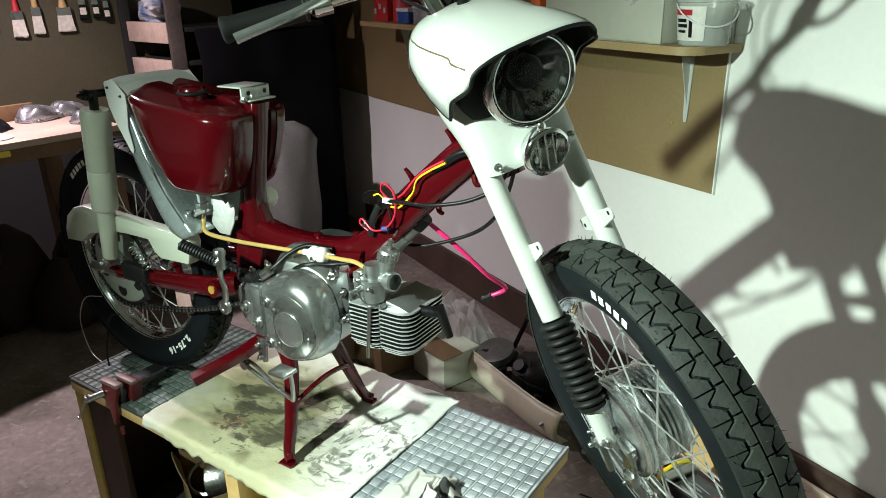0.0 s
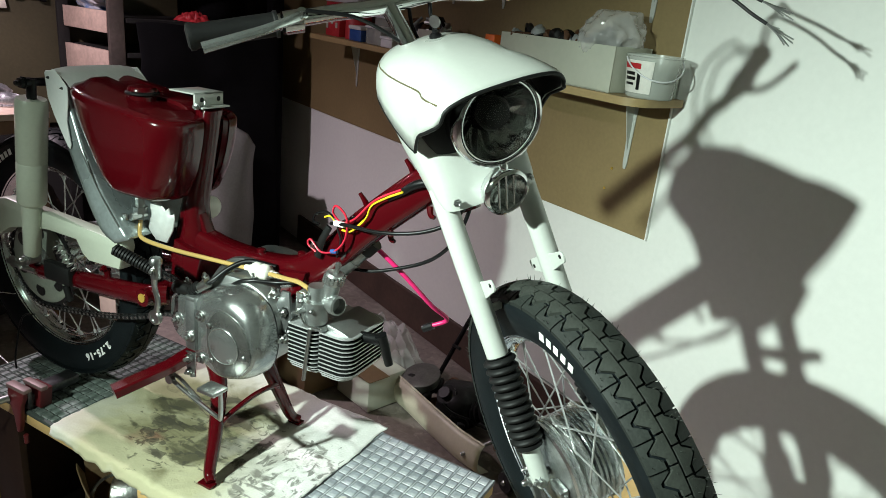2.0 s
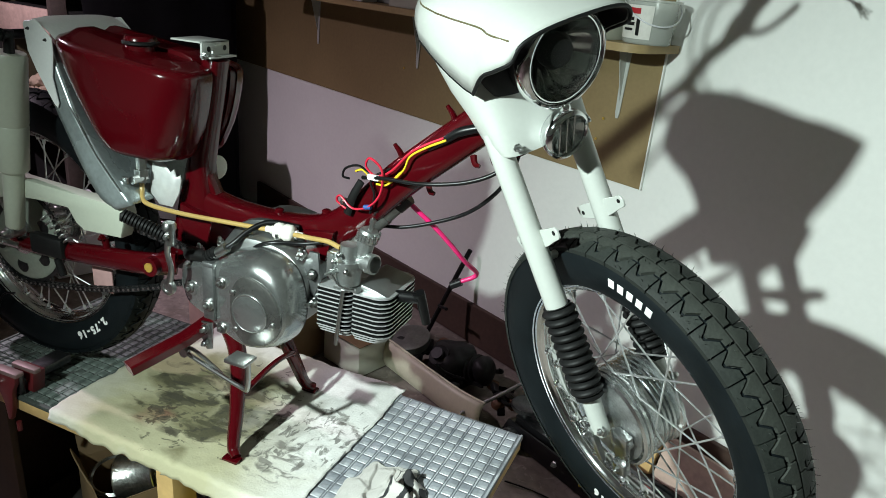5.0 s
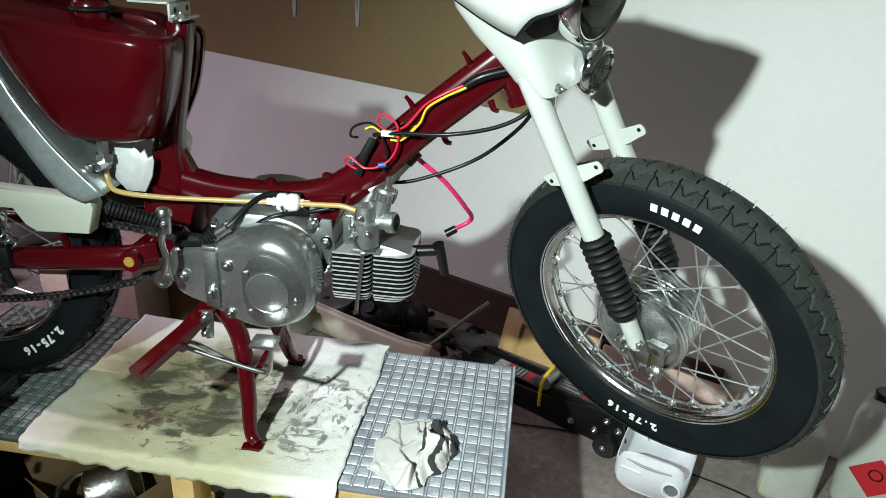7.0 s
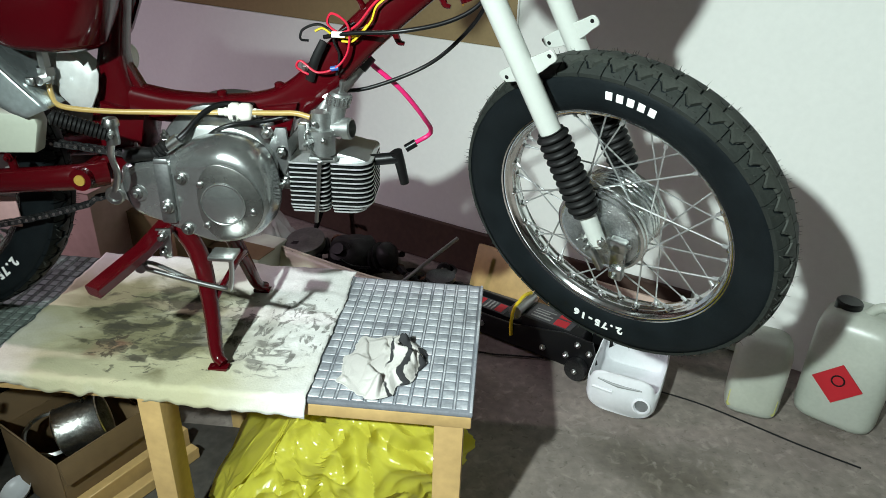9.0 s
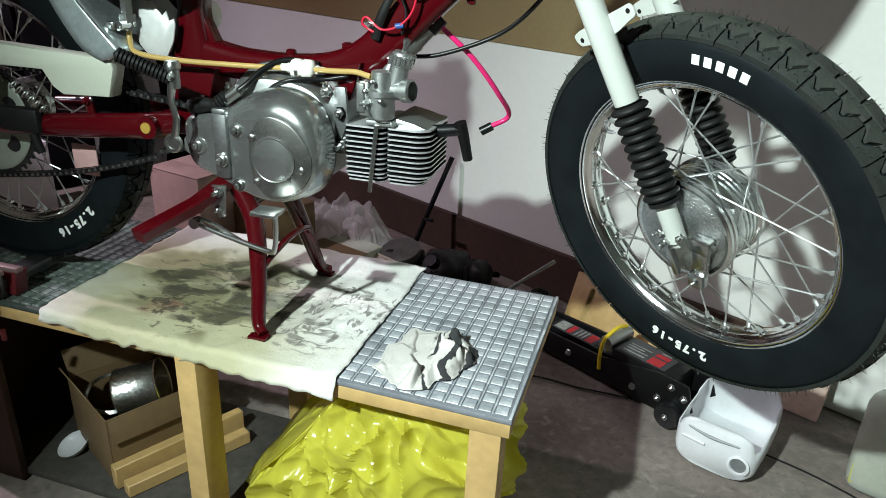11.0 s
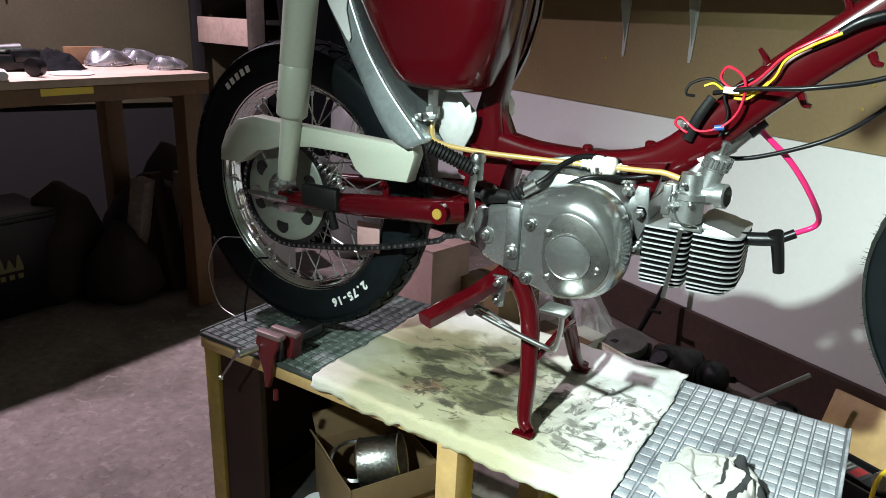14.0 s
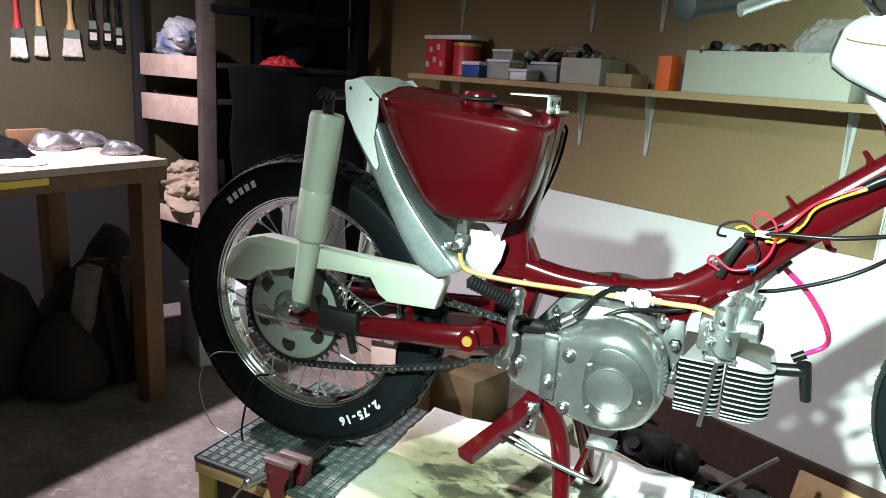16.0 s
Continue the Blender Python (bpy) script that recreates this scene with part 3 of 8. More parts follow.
def wheel(name, m, hub_bm, hub_mat, r_hub, y_hub, brand, size, seed, phase):
    hub = part(name, hub_bm, hub_mat, moped, "", 40, m)
    part("tyre", tyre_body(), RUBBER, hub, "new black tyre", 60, m)
    for name_of, me in TREADSETS[name]:
        for k in range(TREADN):
            piece(name_of, me, m @ Matrix.Rotation(-k * STEP, 4, "Y"), hub)
    tagged(part("rubber_hairs", tyre_hairs(seed), TREAD, hub, "", 0, m), kind="stuff")
    rim = [(0.2045, 0.0245), (0.2125, 0.0265), (0.2135, 0.0245), (0.208, 0.0225), (0.2015, 0.0218), (0.1985, 0.0195), (0.1975, 0.0165), (0.1945, 0.0145), (0.1915, 0.0115), (0.1925, 0.008), (0.1912, 0.005), (0.1905, 0.0)]
    prof = rim + [(r, -h) for r, h in reversed(rim[:-1])] + [(0.2, -0.018), (0.199, 0.0), (0.2, 0.018)]
    part("rim", lathe(prof, WHEELAXIS, 96, True), RIMCHROME, hub, "polished chrome rim", 60, m)
    for k in range(5):
        part("brand_bar", sidewall_bars(radians(brand) - k * 0.067, 0.243, -0.0374, 0.0125, 0.067, 1), MARK, hub, "white painted raised marking", 0, m)
    part("size_marking", sidewall_text("2.75-16", radians(size), 0.232, -0.0364, 0.0158, 0.063), MARK, hub, "white painted raised size figures", 0, m)
    L = 1.0
    if not SPOKE:
        SPOKE["s"] = finish(rod((0, 0, 0), (0, 0, L), 0.0014, 6), SPOKEM, "spoke")
        SPOKE["n"] = finish(join(rod((0, 0, 0), (0, 0, 0.013), 0.0032, 8), rod((0, 0, -0.0035), (0, 0, 0), 0.0038, 8, 0.003)), SPOKEM, "nipple")
        SPOKE["d"] = finish(lathe([(0.0085, -0.001), (0.0075, 0.0025), (0.005, 0.0045), (0.0, 0.005)], None, 12), CHROME, "seat", 60)
    for k in range(36):
        side = 1 if k % 2 else -1
        lead = 1 if (k // 2) % 2 else -1
        a = phase + 2 * math.pi * k / 36
        b = a + lead * radians(62)
        p = Vector((r_hub * math.cos(b), side * y_hub, r_hub * math.sin(b)))
        q = Vector((0.1925 * math.cos(a), side * 0.005, 0.1925 * math.sin(a)))
        d = q - p
        piece("spoke", SPOKE["s"], m @ Matrix.Translation(p) @ axis(d) @ Matrix.Diagonal((1, 1, d.length, 1)), hub)
        piece("nipple_seat", SPOKE["d"], m @ Matrix.Translation(q) @ axis(-q), hub)
        piece("spoke_nipple", SPOKE["n"], m @ Matrix.Translation(q) @ axis(-d), hub)
    return hub


# rear wheel, sprocket and chain
rear_hub = join(lathe([(0.012, 0.07), (0.03, 0.07), (0.05, 0.055), (0.052, 0.035), (0.04, 0.028), (0.038, -0.028), (0.052, -0.034), (0.054, -0.045), (0.03, -0.055), (0.012, -0.06)], WHEELAXIS, 40))
rw = wheel("rear_wheel", REAR, rear_hub, ALU, 0.05, 0.034, 131.5, -43, 3, 0.05)


def sprocket():
    n = 44
    rings = []
    for y in (-0.0555, -0.052):
        ring = []
        for k in range(n):
            for f, r in ((0.0, 0.1005), (0.3, 0.1005), (0.42, 0.1075), (0.58, 0.1075), (0.7, 0.1005)):
                a = 2 * math.pi * (k + f) / n
                ring.append((r * math.cos(a), y, r * math.sin(a)))
        rings.append(ring)
    return skin(rings)


part("sprocket", sprocket(), DARKSTEEL, rw, "dark toothed ring", 30, REAR)
disc = lathe([(0.094, 0.0562), (0.094, 0.0575), (0.09, 0.0605), (0.052, 0.0625), (0.04, 0.063), (0.028, 0.066), (0.0, 0.066)], WHEELAXIS, 48)
# Darker copy of the pale green paint, for the shade on the carrier.
part("sprocket_carrier", disc, mat("shaded_pale_green_paint", (0.27, 0.3, 0.25), 0.4, 0, 0.12, 9, 150, 0.05), rw, "pale green painted sprocket carrier", 40, REAR)
hole = finish(lathe([(0.015, 0.0), (0.015, 0.0012), (0.0, 0.0012)], WHEELAXIS, 20), DARKSTEEL, "carrier_hole")
for k in range(6):
    a = 2 * math.pi * (k + 0.4) / 6
    piece("carrier_hole", hole, REAR @ Matrix.Translation((0.067 * math.cos(a), -0.0609, 0.067 * math.sin(a))), rw)
axle = join(rod((0, -0.105, 0.722), (0, 0.1, 0.722), 0.006, 10), nut((0, -0.09, 0.722), (0, -1, 0), 0.010, 0.01), lathe([(0.014, 0), (0.014, 0.003), (0.006, 0.003)], Matrix.Translation((0, -0.088, 0.722)) @ axis((0, -1, 0)), 20))
part("rear_axle", axle, STEEL, moped)
adj = join(sweep([(0.045, -0.1, 0.722), (-0.02, -0.1, 0.722), (-0.05, -0.1, 0.722)], [0.006, 0.007, 0.004], 8), lathe([(0.013, 0), (0.013, 0.004), (0.007, 0.004)], Matrix.Translation((-0.035, -0.096, 0.724)) @ axis((0, -1, 0)), 18), rod((-0.055, -0.099, 0.724), (-0.03, -0.099, 0.724), 0.003, 8))
part("chain_adjuster", adj, STEEL, moped)


def chain_line():
    """Chain path: rear sprocket r 0.102 round (0, .722), front sprocket r .028 round (.42, .755)."""
    c0, r0, c1, r1 = Vector((0, 0.722)), 0.1035, Vector((0.425, 0.752)), 0.03
    d = c1 - c0
    L, base = d.length, math.atan2(d.y, d.x)
    off = math.acos((r0 - r1) / L)
    pts = []
    a0, a1 = base + off, base - off + 2 * math.pi
    n = 40
    for k in range(n + 1):
        a = a0 + (a1 - a0) * k / n
        pts.append(c0 + r0 * Vector((math.cos(a), math.sin(a))))
    b0, b1 = base - off, base + off
    for k in range(13):
        a = b0 + (b1 - b0) * k / 12
        pts.append(c1 + r1 * Vector((math.cos(a), math.sin(a))))
    pts.append(pts[0])
    # even steps, sag on the lower run
    out, acc, step = [], 0.0, 0.0127
    for p, q in zip(pts, pts[1:]):
        l = (q - p).length
        while acc <= l:
            out.append(p + (q - p) * (acc / l))
            acc += step
        acc -= l
    for v in out:
        if 0.02 < v.x < 0.41 and v.y < 0.7:
            v.y -= 0.014 * math.sin(math.pi * (v.x - 0.02) / 0.39)
    return out


chain, rollers = [], []
CL = chain_line()
for k, p in enumerate(CL):
    q = CL[(k + 1) % len(CL)]
    d = q - p
    w = 0.0062 if k % 2 else 0.0042
    for s in (-1, 1):
        b = box(-0.0042, d.length + 0.0042, -0.0006, 0.0006, -0.0042, 0.0042, 0.0018, 1)
        b.transform(Matrix.Translation((p.x, -0.0535 + s * w, p.y)) @ Matrix.Rotation(-math.atan2(d.y, d.x), 4, "Y"))
        chain.append(b)
    rollers.append(rod((p.x, -0.0535 - 0.0076, p.y), (p.x, -0.0535 + 0.0076, p.y), 0.0026, 8))
ch = part("chain", join(*chain), DARKSTEEL, moped, "oily black roller chain", 30)
tagged(part("chain_pin", join(*rollers), STEEL, ch, "bright pin heads", 30), kind="stuff")

# front wheel
HUBALU = mat("bright_turned_aluminium", (0.74, 0.76, 0.76), 0.24, 1, 0.1, 20, 200, 0.05)
fh = join(lathe([(0.012, 0.045), (0.02, 0.045), (0.066, 0.04), (0.073, 0.03), (0.073, 0.01), (0.064, 0.006), (0.072, 0.004), (0.072, 0.0), (0.064, -0.002), (0.072, -0.004), (0.072, -0.008), (0.064, -0.01), (0.072, -0.012), (0.072, -0.016), (0.062, -0.02), (0.075, -0.026), (0.075, -0.032), (0.03, -0.04), (0.012, -0.045)], WHEELAXIS, 56))
fw = wheel("front_wheel", FRONT, fh, HUBALU, 0.07, 0.028, 64.5, -105, 5, 0.02)
part("brake_plate_rim", lathe([(0.0735, 0.03), (0.0775, 0.033), (0.0775, 0.0375), (0.0745, 0.039), (0.0765, 0.0405), (0.0765, 0.0455), (0.072, 0.048), (0.0685, 0.0465)], WHEELAXIS, 64), HUBALU, fw, "bright turned rim of the brake plate", 30, FRONT)
part("brake_plate", lathe([(0.0683, 0.03), (0.0683, 0.046), (0.062, 0.0485), (0.03, 0.05), (0.0, 0.05)], WHEELAXIS, 56), HUBTEX, fw, "textured brake plate", 40, FRONT)
arm = join(box(-0.0125, 0.0125, -0.063, -0.053, -0.05, 0.012, 0.003), box(-0.015, 0.015, -0.066, -0.05, -0.012, 0.012, 0.004), rod((0, -0.066, 0.0), (0, -0.048, 0), 0.006, 10), rod((0.02, -0.058, 0.004), (-0.02, -0.058, 0.004), 0.0035, 8), box(-0.012, 0.012, -0.068, -0.052, -0.07, -0.045, 0.004), nut((0, -0.068, -0.058), (0, -1, 0), 0.005, 0.004))
arm.transform(pose(0.036, 0.0, -0.018, 0, 26, 0))
part("brake_arm", arm, STEEL, fw, "zinc-plated brake arm", 40, FRONT)
part("front_axle", join(rod((0, -0.088, 0), (0, 0.088, 0), 0.006, 10), nut((0, -0.078, 0), (0, -1, 0), 0.0095, 0.009), nut((0, 0.078, 0), (0, 1, 0), 0.0095, 0.009), box(-0.005, 0.005, -0.084, -0.074, -0.05, 0.0, 0.002)), STEEL, fw, "", 40, FRONT)

# fork
for side, y in ((-1, -0.07), (1, 0.057)):
    leg = part("fork_leg", rod((0.012, y, 0.18), (0.012, y, 0.45), 0.0165, 24), WHITE, moped, "white painted fork tube", 40, FRONT)
    prof = []
    for k in range(11):
        z = 0.06 + k * 0.0122
        prof += [(0.0172, z), (0.0222, z + 0.0018), (0.0246, z + 0.0044), (0.0246, z + 0.0064), (0.0222, z + 0.009), (0.0172, z + 0.0112)]
    part("gaiter", lathe([(0.015, 0.053), (0.0205, 0.053), (0.0205, 0.0585)] + prof + [(0.02, 0.196), (0.016, 0.196)], Matrix.Translation((0.012, y, 0)), 32), SOFTBLACK, leg, "black rubber bellows", 60, FRONT)
    low = join(rod((0.01, y, -0.004), (0.012, y, 0.062), 0.0132, 20, 0.0142), box(-0.012, 0.018, y - 0.008, y + 0.008, -0.014, 0.012, 0.005))
    part("slider", low, WHITE, leg, "", 40, FRONT)
    part("pinch_bolt", join(nut((0.02, y + side * 0.004, 0.002), (0.3, side, 0), 0.006, 0.006), nut((-0.012, y + side * 0.004, 0.012), (-0.3, side, 0), 0.005, 0.006)), STEEL, leg, "", 40, FRONT)
    tab = prism([(-0.05, 0.0), (-0.056, 0.012), (-0.045, 0.022), (0.045, 0.022), (0.064, 0.02), (0.066, 0.004), (0.05, 0.0), (0.02, -0.006), (-0.02, -0.006)], -0.0018, 0.0018, 0.0006, 1, 3)
    tab.transform(pose(0.01, y * 0.9, 0.285, 0, -6, 0) @ Matrix.Diagonal((0.88, 1, 0.88, 1)))
    part("mudguard_tab", tab, WHITE, leg, "white bracket plate", 40, FRONT)
    for x, z in ((-0.039, 0.003), (0.049, 0.017)):
        part("tab_hole", rod((x + 0.01, y * 0.9 - 0.0022, 0.285 + z), (x + 0.01, y * 0.9 + 0.0022, 0.285 + z), 0.0033, 10), SOFTBLACK, leg, "", 40, FRONT)
part("fork_bridge", rod((0, -0.07, 0.26), (0, 0.057, 0.26), 0.006, 10), WHITE, moped, "", 40, FRONT)
part("steering_stem", rod((0, 0, 0.47), (0, 0, 0.62), 0.018, 20), WHITE, moped, "", 40, FRONT)

# headlamp housing; h ahead and level, v up
NAC = FRONT @ Matrix.Translation((0, 0, 0.55)) @ pose(0, 0, 0, 0, 28, 0)


def arch(x, w, zb, top, n=22, p=2.6, dip=0.0):
    r = []
    for k in range(n + 1):
        t = math.pi * k / n
        c, s = math.cos(t), math.sin(t)
        y = -w * math.copysign(abs(c) ** (2 / p), c)
        z = zb + (top - zb) * abs(s) ** (2 / p)
        r.append((x - dip * (1 - abs(s)), y, z))
    return r


dome_rows = [(-0.132, 0.030, 0.034, 0.056, 0), (-0.126, 0.055, 0.03, 0.068, 0), (-0.11, 0.074, 0.024, 0.078, 0), (-0.08, 0.087, 0.016, 0.086, 0), (-0.04, 0.094, 0.006, 0.092, 0), (0.0, 0.097, -0.006, 0.094, 0), (0.04, 0.098, -0.016, 0.093, 0), (0.06, 0.098, -0.018, 0.091, 0), (0.085, 0.1, 0.012, 0.0885, 0), (0.115, 0.1, 0.026, 0.083, 0.004), (0.14, 0.096, 0.036, 0.077, 0.01), (0.152, 0.09, 0.043, 0.073, 0.014)]
bm = skin([arch(x, w, zb, t, dip=dp) for x, w, zb, t, dp in dome_rows], closed=False, caps=False)
dome = part("headlamp_housing", bm, WHITE, moped, "white painted headlamp housing with a peak", 60, NAC)
sol = dome.modifiers.new("thickness", "SOLIDIFY")
sol.thickness, sol.offset = 0.003, 0
lining = skin([arch(x - 0.002, w - 0.0035, zb + 0.002, t - 0.0035, dip=dp) for x, w, zb, t, dp in dome_rows[5:]], closed=False, caps=False)
part("hood_lining", lining, BLACKP, dome, "black inside of the peak", 60, NAC)
def on_dome(x, z, side):
    """The point of the housing's side at x and z."""
    for (x0, w0, b0, t0, d0), (x1, w1, b1, t1, d1) in zip(dome_rows, dome_rows[1:]):
        if x <= x1:
            u = (x - x0) / (x1 - x0)
            w, zb, top = w0 + (w1 - w0) * u, b0 + (b1 - b0) * u, t0 + (t1 - t0) * u
            sn = max(0, min(1, (z - zb) / (top - zb))) ** 1.3
            return (x, side * (w * math.sqrt(1 - sn * sn) ** (2 / 2.6) + 0.0012), z)


for side in (-1, 1):
    part("seam", sweep([on_dome(-0.118 + 0.0205 * k, 0.061 + 0.0001 * k, side) for k in range(13)], 0.0013, 6), mat("brown_seam_filler", (0.12, 0.1, 0.05), 0.6), dome, "thin brown seam", 40, NAC)
    part("lower_gap", sweep([(x - dp, side * (w + 0.001), zb + 0.001) for x, w, zb, t, dp in dome_rows[2:8]], 0.0014, 6, 3), SOFTBLACK, dome, "dark gap under the housing", 40, NAC)
lip = arch(0.152, 0.09, 0.043, 0.073, dip=0.014)
part("peak_edge", sweep([(0.06, -0.098, -0.018), (0.085, -0.1, 0.012), (0.115 - 0.004, -0.1, 0.026), (0.14 - 0.01, -0.096, 0.036)] + lip[::3] + [lip[-1]] + [(0.14 - 0.01, 0.096, 0.036), (0.115 - 0.004, 0.1, 0.026), (0.085, 0.1, 0.012), (0.06, 0.098, -0.018)], 0.0026, 8, 3), SOFTBLACK, dome, "black edge strip", 60, NAC)


def rrect(x0, x1, w, z, n=28, p=4.0, c=0.0):
    return [((x0 + x1) / 2 + (x1 - x0) / 2 * math.copysign(abs(math.cos(t)) ** (2 / p), math.cos(t)), c + w * math.copysign(abs(math.sin(t)) ** (2 / p), math.sin(t)), z) for t in (2 * math.pi * k / n for k in range(n))]


apron = skin([rrect(-0.09, 0.06, 0.084, 0.02, 48, 3.2, -0.004), rrect(-0.075, 0.066, 0.085, -0.01, 48, 3.4, -0.005), rrect(-0.04, 0.074, 0.083, -0.04, 48, 3.6, -0.006), rrect(0.0, 0.086, 0.079, -0.066, 48, 3.8, -0.007), rrect(0.03, 0.101, 0.076, -0.091, 48, 4.0, -0.008), rrect(0.05, 0.104, 0.072, -0.103, 48, 4.2, -0.008)])
part("lower_shell", apron, WHITE, moped, "white painted lower shell", 60, NAC)
for s in (-1, 1):
    part("shell_screw", nut((0.102, s * 0.058 - 0.008, -0.09), (1, 0, 0), 0.005, 0.005), STEEL, moped, "", 40, NAC)
# Added black block; gives the dark void between peak and headlamp.
part("lamp_bucket", skin([rrect(0.03, 0.082, 0.084, 0.05, p=3.4), rrect(0.03, 0.082, 0.085, 0.0, p=3.0), rrect(0.03, 0.08, 0.07, -0.03, p=2.6)]), SOFTBLACK, moped, "black filler for the dark gap behind the headlamp", 60, NAC)
LAMP = NAC @ pose(0.105, 0, 0.016, 0, 94, 0)
hl = part("headlamp", lathe([(0.05, -0.03), (0.061, -0.02), (0.0655, 0.0), (0.0665, 0.012), (0.064, 0.02), (0.0595, 0.0225), (0.0575, 0.02), (0.0575, 0.016)], LAMP, 56, cap=False), CHROME, moped, "chrome rimmed round headlamp", 60)
bowl = lathe([(0.0575, 0.015), (0.054, 0.006), (0.05, 0.0), (0.043, -0.009), (0.035, -0.016), (0.024, -0.023), (0.014, -0.027), (0.0, -0.028)], None, 96, cap=False)
for v in bowl.verts:
    a, r = math.atan2(v.co.y, v.co.x), math.hypot(v.co.x, v.co.y)
    v.co.z += 0.0014 * math.cos(12 * a) * (r / 0.0575)
part("reflector", bowl, REFLECT, hl, "", 60, LAMP)
part("inner_ring", lathe([(0.0565, 0.0178), (0.0562, 0.0192), (0.0545, 0.0192), (0.0545, 0.0178)], LAMP, 56, True), CHROME, hl, "", 60)
part("lens", lathe([(0.0575, 0.0175), (0.052, 0.0215), (0.036, 0.027), (0.018, 0.03), (0.0, 0.031), (0.0, 0.0285), (0.018, 0.0275), (0.036, 0.0245), (0.052, 0.019), (0.0575, 0.0155)], LAMP, 48, True), GLASS, hl, "clear ribbed glass", 60)
part("bulb_shield", lathe([(0.0, 0.006), (0.018, 0.004), (0.024, -0.006), (0.022, -0.02), (0.0, -0.02)], LAMP @ Matrix.Translation((0, 0.006, 0)), 24), BLACKP, hl, "dark bulb shade", 40)
HORN = NAC @ pose(0.118, 0.0, -0.088, 0, 96, 0)
hn = part("auxiliary_lamp", lathe([(0.02, -0.02), (0.03, -0.015), (0.0345, 0.0), (0.034, 0.008), (0.03, 0.0105), (0.0285, 0.008)], HORN, 40, cap=False), CHROME, moped, "small chrome round lamp under the headlamp", 60)
part("lens", lathe([(0.0285, 0.008), (0.02, 0.012), (0.0, 0.0135), (0.0, 0.011), (0.02, 0.009), (0.0285, 0.006)], HORN, 32, True), GLASS, hn, "", 60)
part("reflector", join(lathe([(0.0285, 0.006), (0.018, -0.006), (0.0, -0.01)], HORN, 32, cap=False)), REFLECT, hn, "", 60)
bars = []
for k in range(3):
    y = -0.012 + k * 0.012
    L = math.sqrt(0.027 ** 2 - y * y)
    b = rod((-L, y, 0.0045), (L, y, 0.0045), 0.0016, 6)
    b.transform(HORN)
    bars.append(b)
part("grille", join(*bars), CHROME, hn, "", 40)
part("lamp_bracket", sweep([(0.108, 0.0, -0.045), (0.122, 0, -0.05), (0.116, 0, -0.06)], 0.006, 10), CHROME, hn, "", 60, NAC)
part("ignition_key", join(lathe([(0.009, 0), (0.009, 0.004), (0.006, 0.007), (0.0, 0.007)], NAC @ Matrix.Translation((-0.04, 0, 0.0925)), 20), lathe([(0.004, 0.007), (0.004, 0.012), (0, 0.012)], NAC @ Matrix.Translation((-0.04, 0, 0.0925)), 12)), BLACKP, dome, "black ignition switch", 40)
keyb = lathe([(0.009, -0.001), (0.009, 0.001), (0, 0.001)], NAC @ Matrix.Translation((-0.036, 0, 0.116)) @ pose(0, 0, 0, 90, 0, 30), 18)
part("key_tag", keyb, STEEL, dome, "silver key head", 40)

# handlebar
bar = [sweep([(-0.052, -0.3, 0.748), (-0.04, -0.13, 0.733), (-0.034, -0.05, 0.722), (-0.034, 0.05, 0.72), (-0.04, 0.13, 0.705), (-0.052, 0.3, 0.702)], 0.0115, 14, 8), sweep([(-0.03, -0.02, 0.60), (-0.031, -0.026, 0.66), (-0.034, -0.036, 0.72)], [0.015, 0.0135, 0.0125], 14, 4)]
hb = part("handlebar", join(*bar), CHROME, moped, "chrome handlebar", 60, FRONT)
part("handlebar_clamp", box(-0.05, -0.012, -0.045, 0.045, 0.595, 0.62, 0.006), CHROME, hb, "", 40, FRONT)
for s, low in ((-1, 0.0), (1, 0.035)):
    d = Vector((-0.012, s * 0.17, 0.02 - 0.7 * low)).normalized()
    g0 = Vector((-0.0445, s * 0.195, 0.7365 - low))
    prof = [(0.0125, 0.0), (0.0185, 0.0), (0.0185, 0.004), (0.0165, 0.006)] + [(0.0165, 0.11)] + [(0.0185, 0.114), (0.0185, 0.12), (0.012, 0.123), (0, 0.123)]
    part("grip", lathe(prof, FRONT @ Matrix.Translation(g0) @ axis(d), 24), SOFTBLACK, hb, "black rubber grip", 40)
    part("lever", sweep([(-0.02, s * 0.16, 0.733 - low), (0.006, s * 0.18, 0.724 - low), (0.013, s * 0.23, 0.717 - low), (0.006, s * 0.308, 0.716 - 1.4 * low)], [0.006, 0.006, 0.0065, 0.0075], 10, 6, 0.6), ALU, hb, "bare aluminium lever", 60, FRONT)
    part("lever_mount", join(lathe([(0.0165, 0), (0.0165, 0.026), (0.012, 0.03)], FRONT @ Matrix.Translation(g0 - d * 0.034) @ axis(d), 20), rod(FRONT @ Vector((-0.04, s * 0.165, 0.738 - low)), FRONT @ Vector((-0.015, s * 0.165, 0.735 - low)), 0.008, 10)), CHROME, hb, "", 40)

for pts in ([(-0.02, -0.008, 0.63), (-0.045, -0.005, 0.7), (-0.03, 0.03, 0.79), (0.0, 0.11, 0.8), (-0.01, 0.17, 0.74)], [(-0.015, 0.012, 0.63), (-0.04, 0.03, 0.71), (-0.02, 0.08, 0.78), (0.01, 0.15, 0.77), (-0.01, 0.18, 0.745)], [(-0.02, -0.012, 0.63), (-0.03, -0.05, 0.68), (-0.01, -0.1, 0.712), (-0.01, -0.16, 0.735)]):
    part("control_cable", sweep(pts, 0.003, 8), BLACKP, hb, "black control cable", 60, FRONT)
LEVER = FRONT @ Vector((-0.015, 0.175, 0.70))
rnd = random.Random(12)
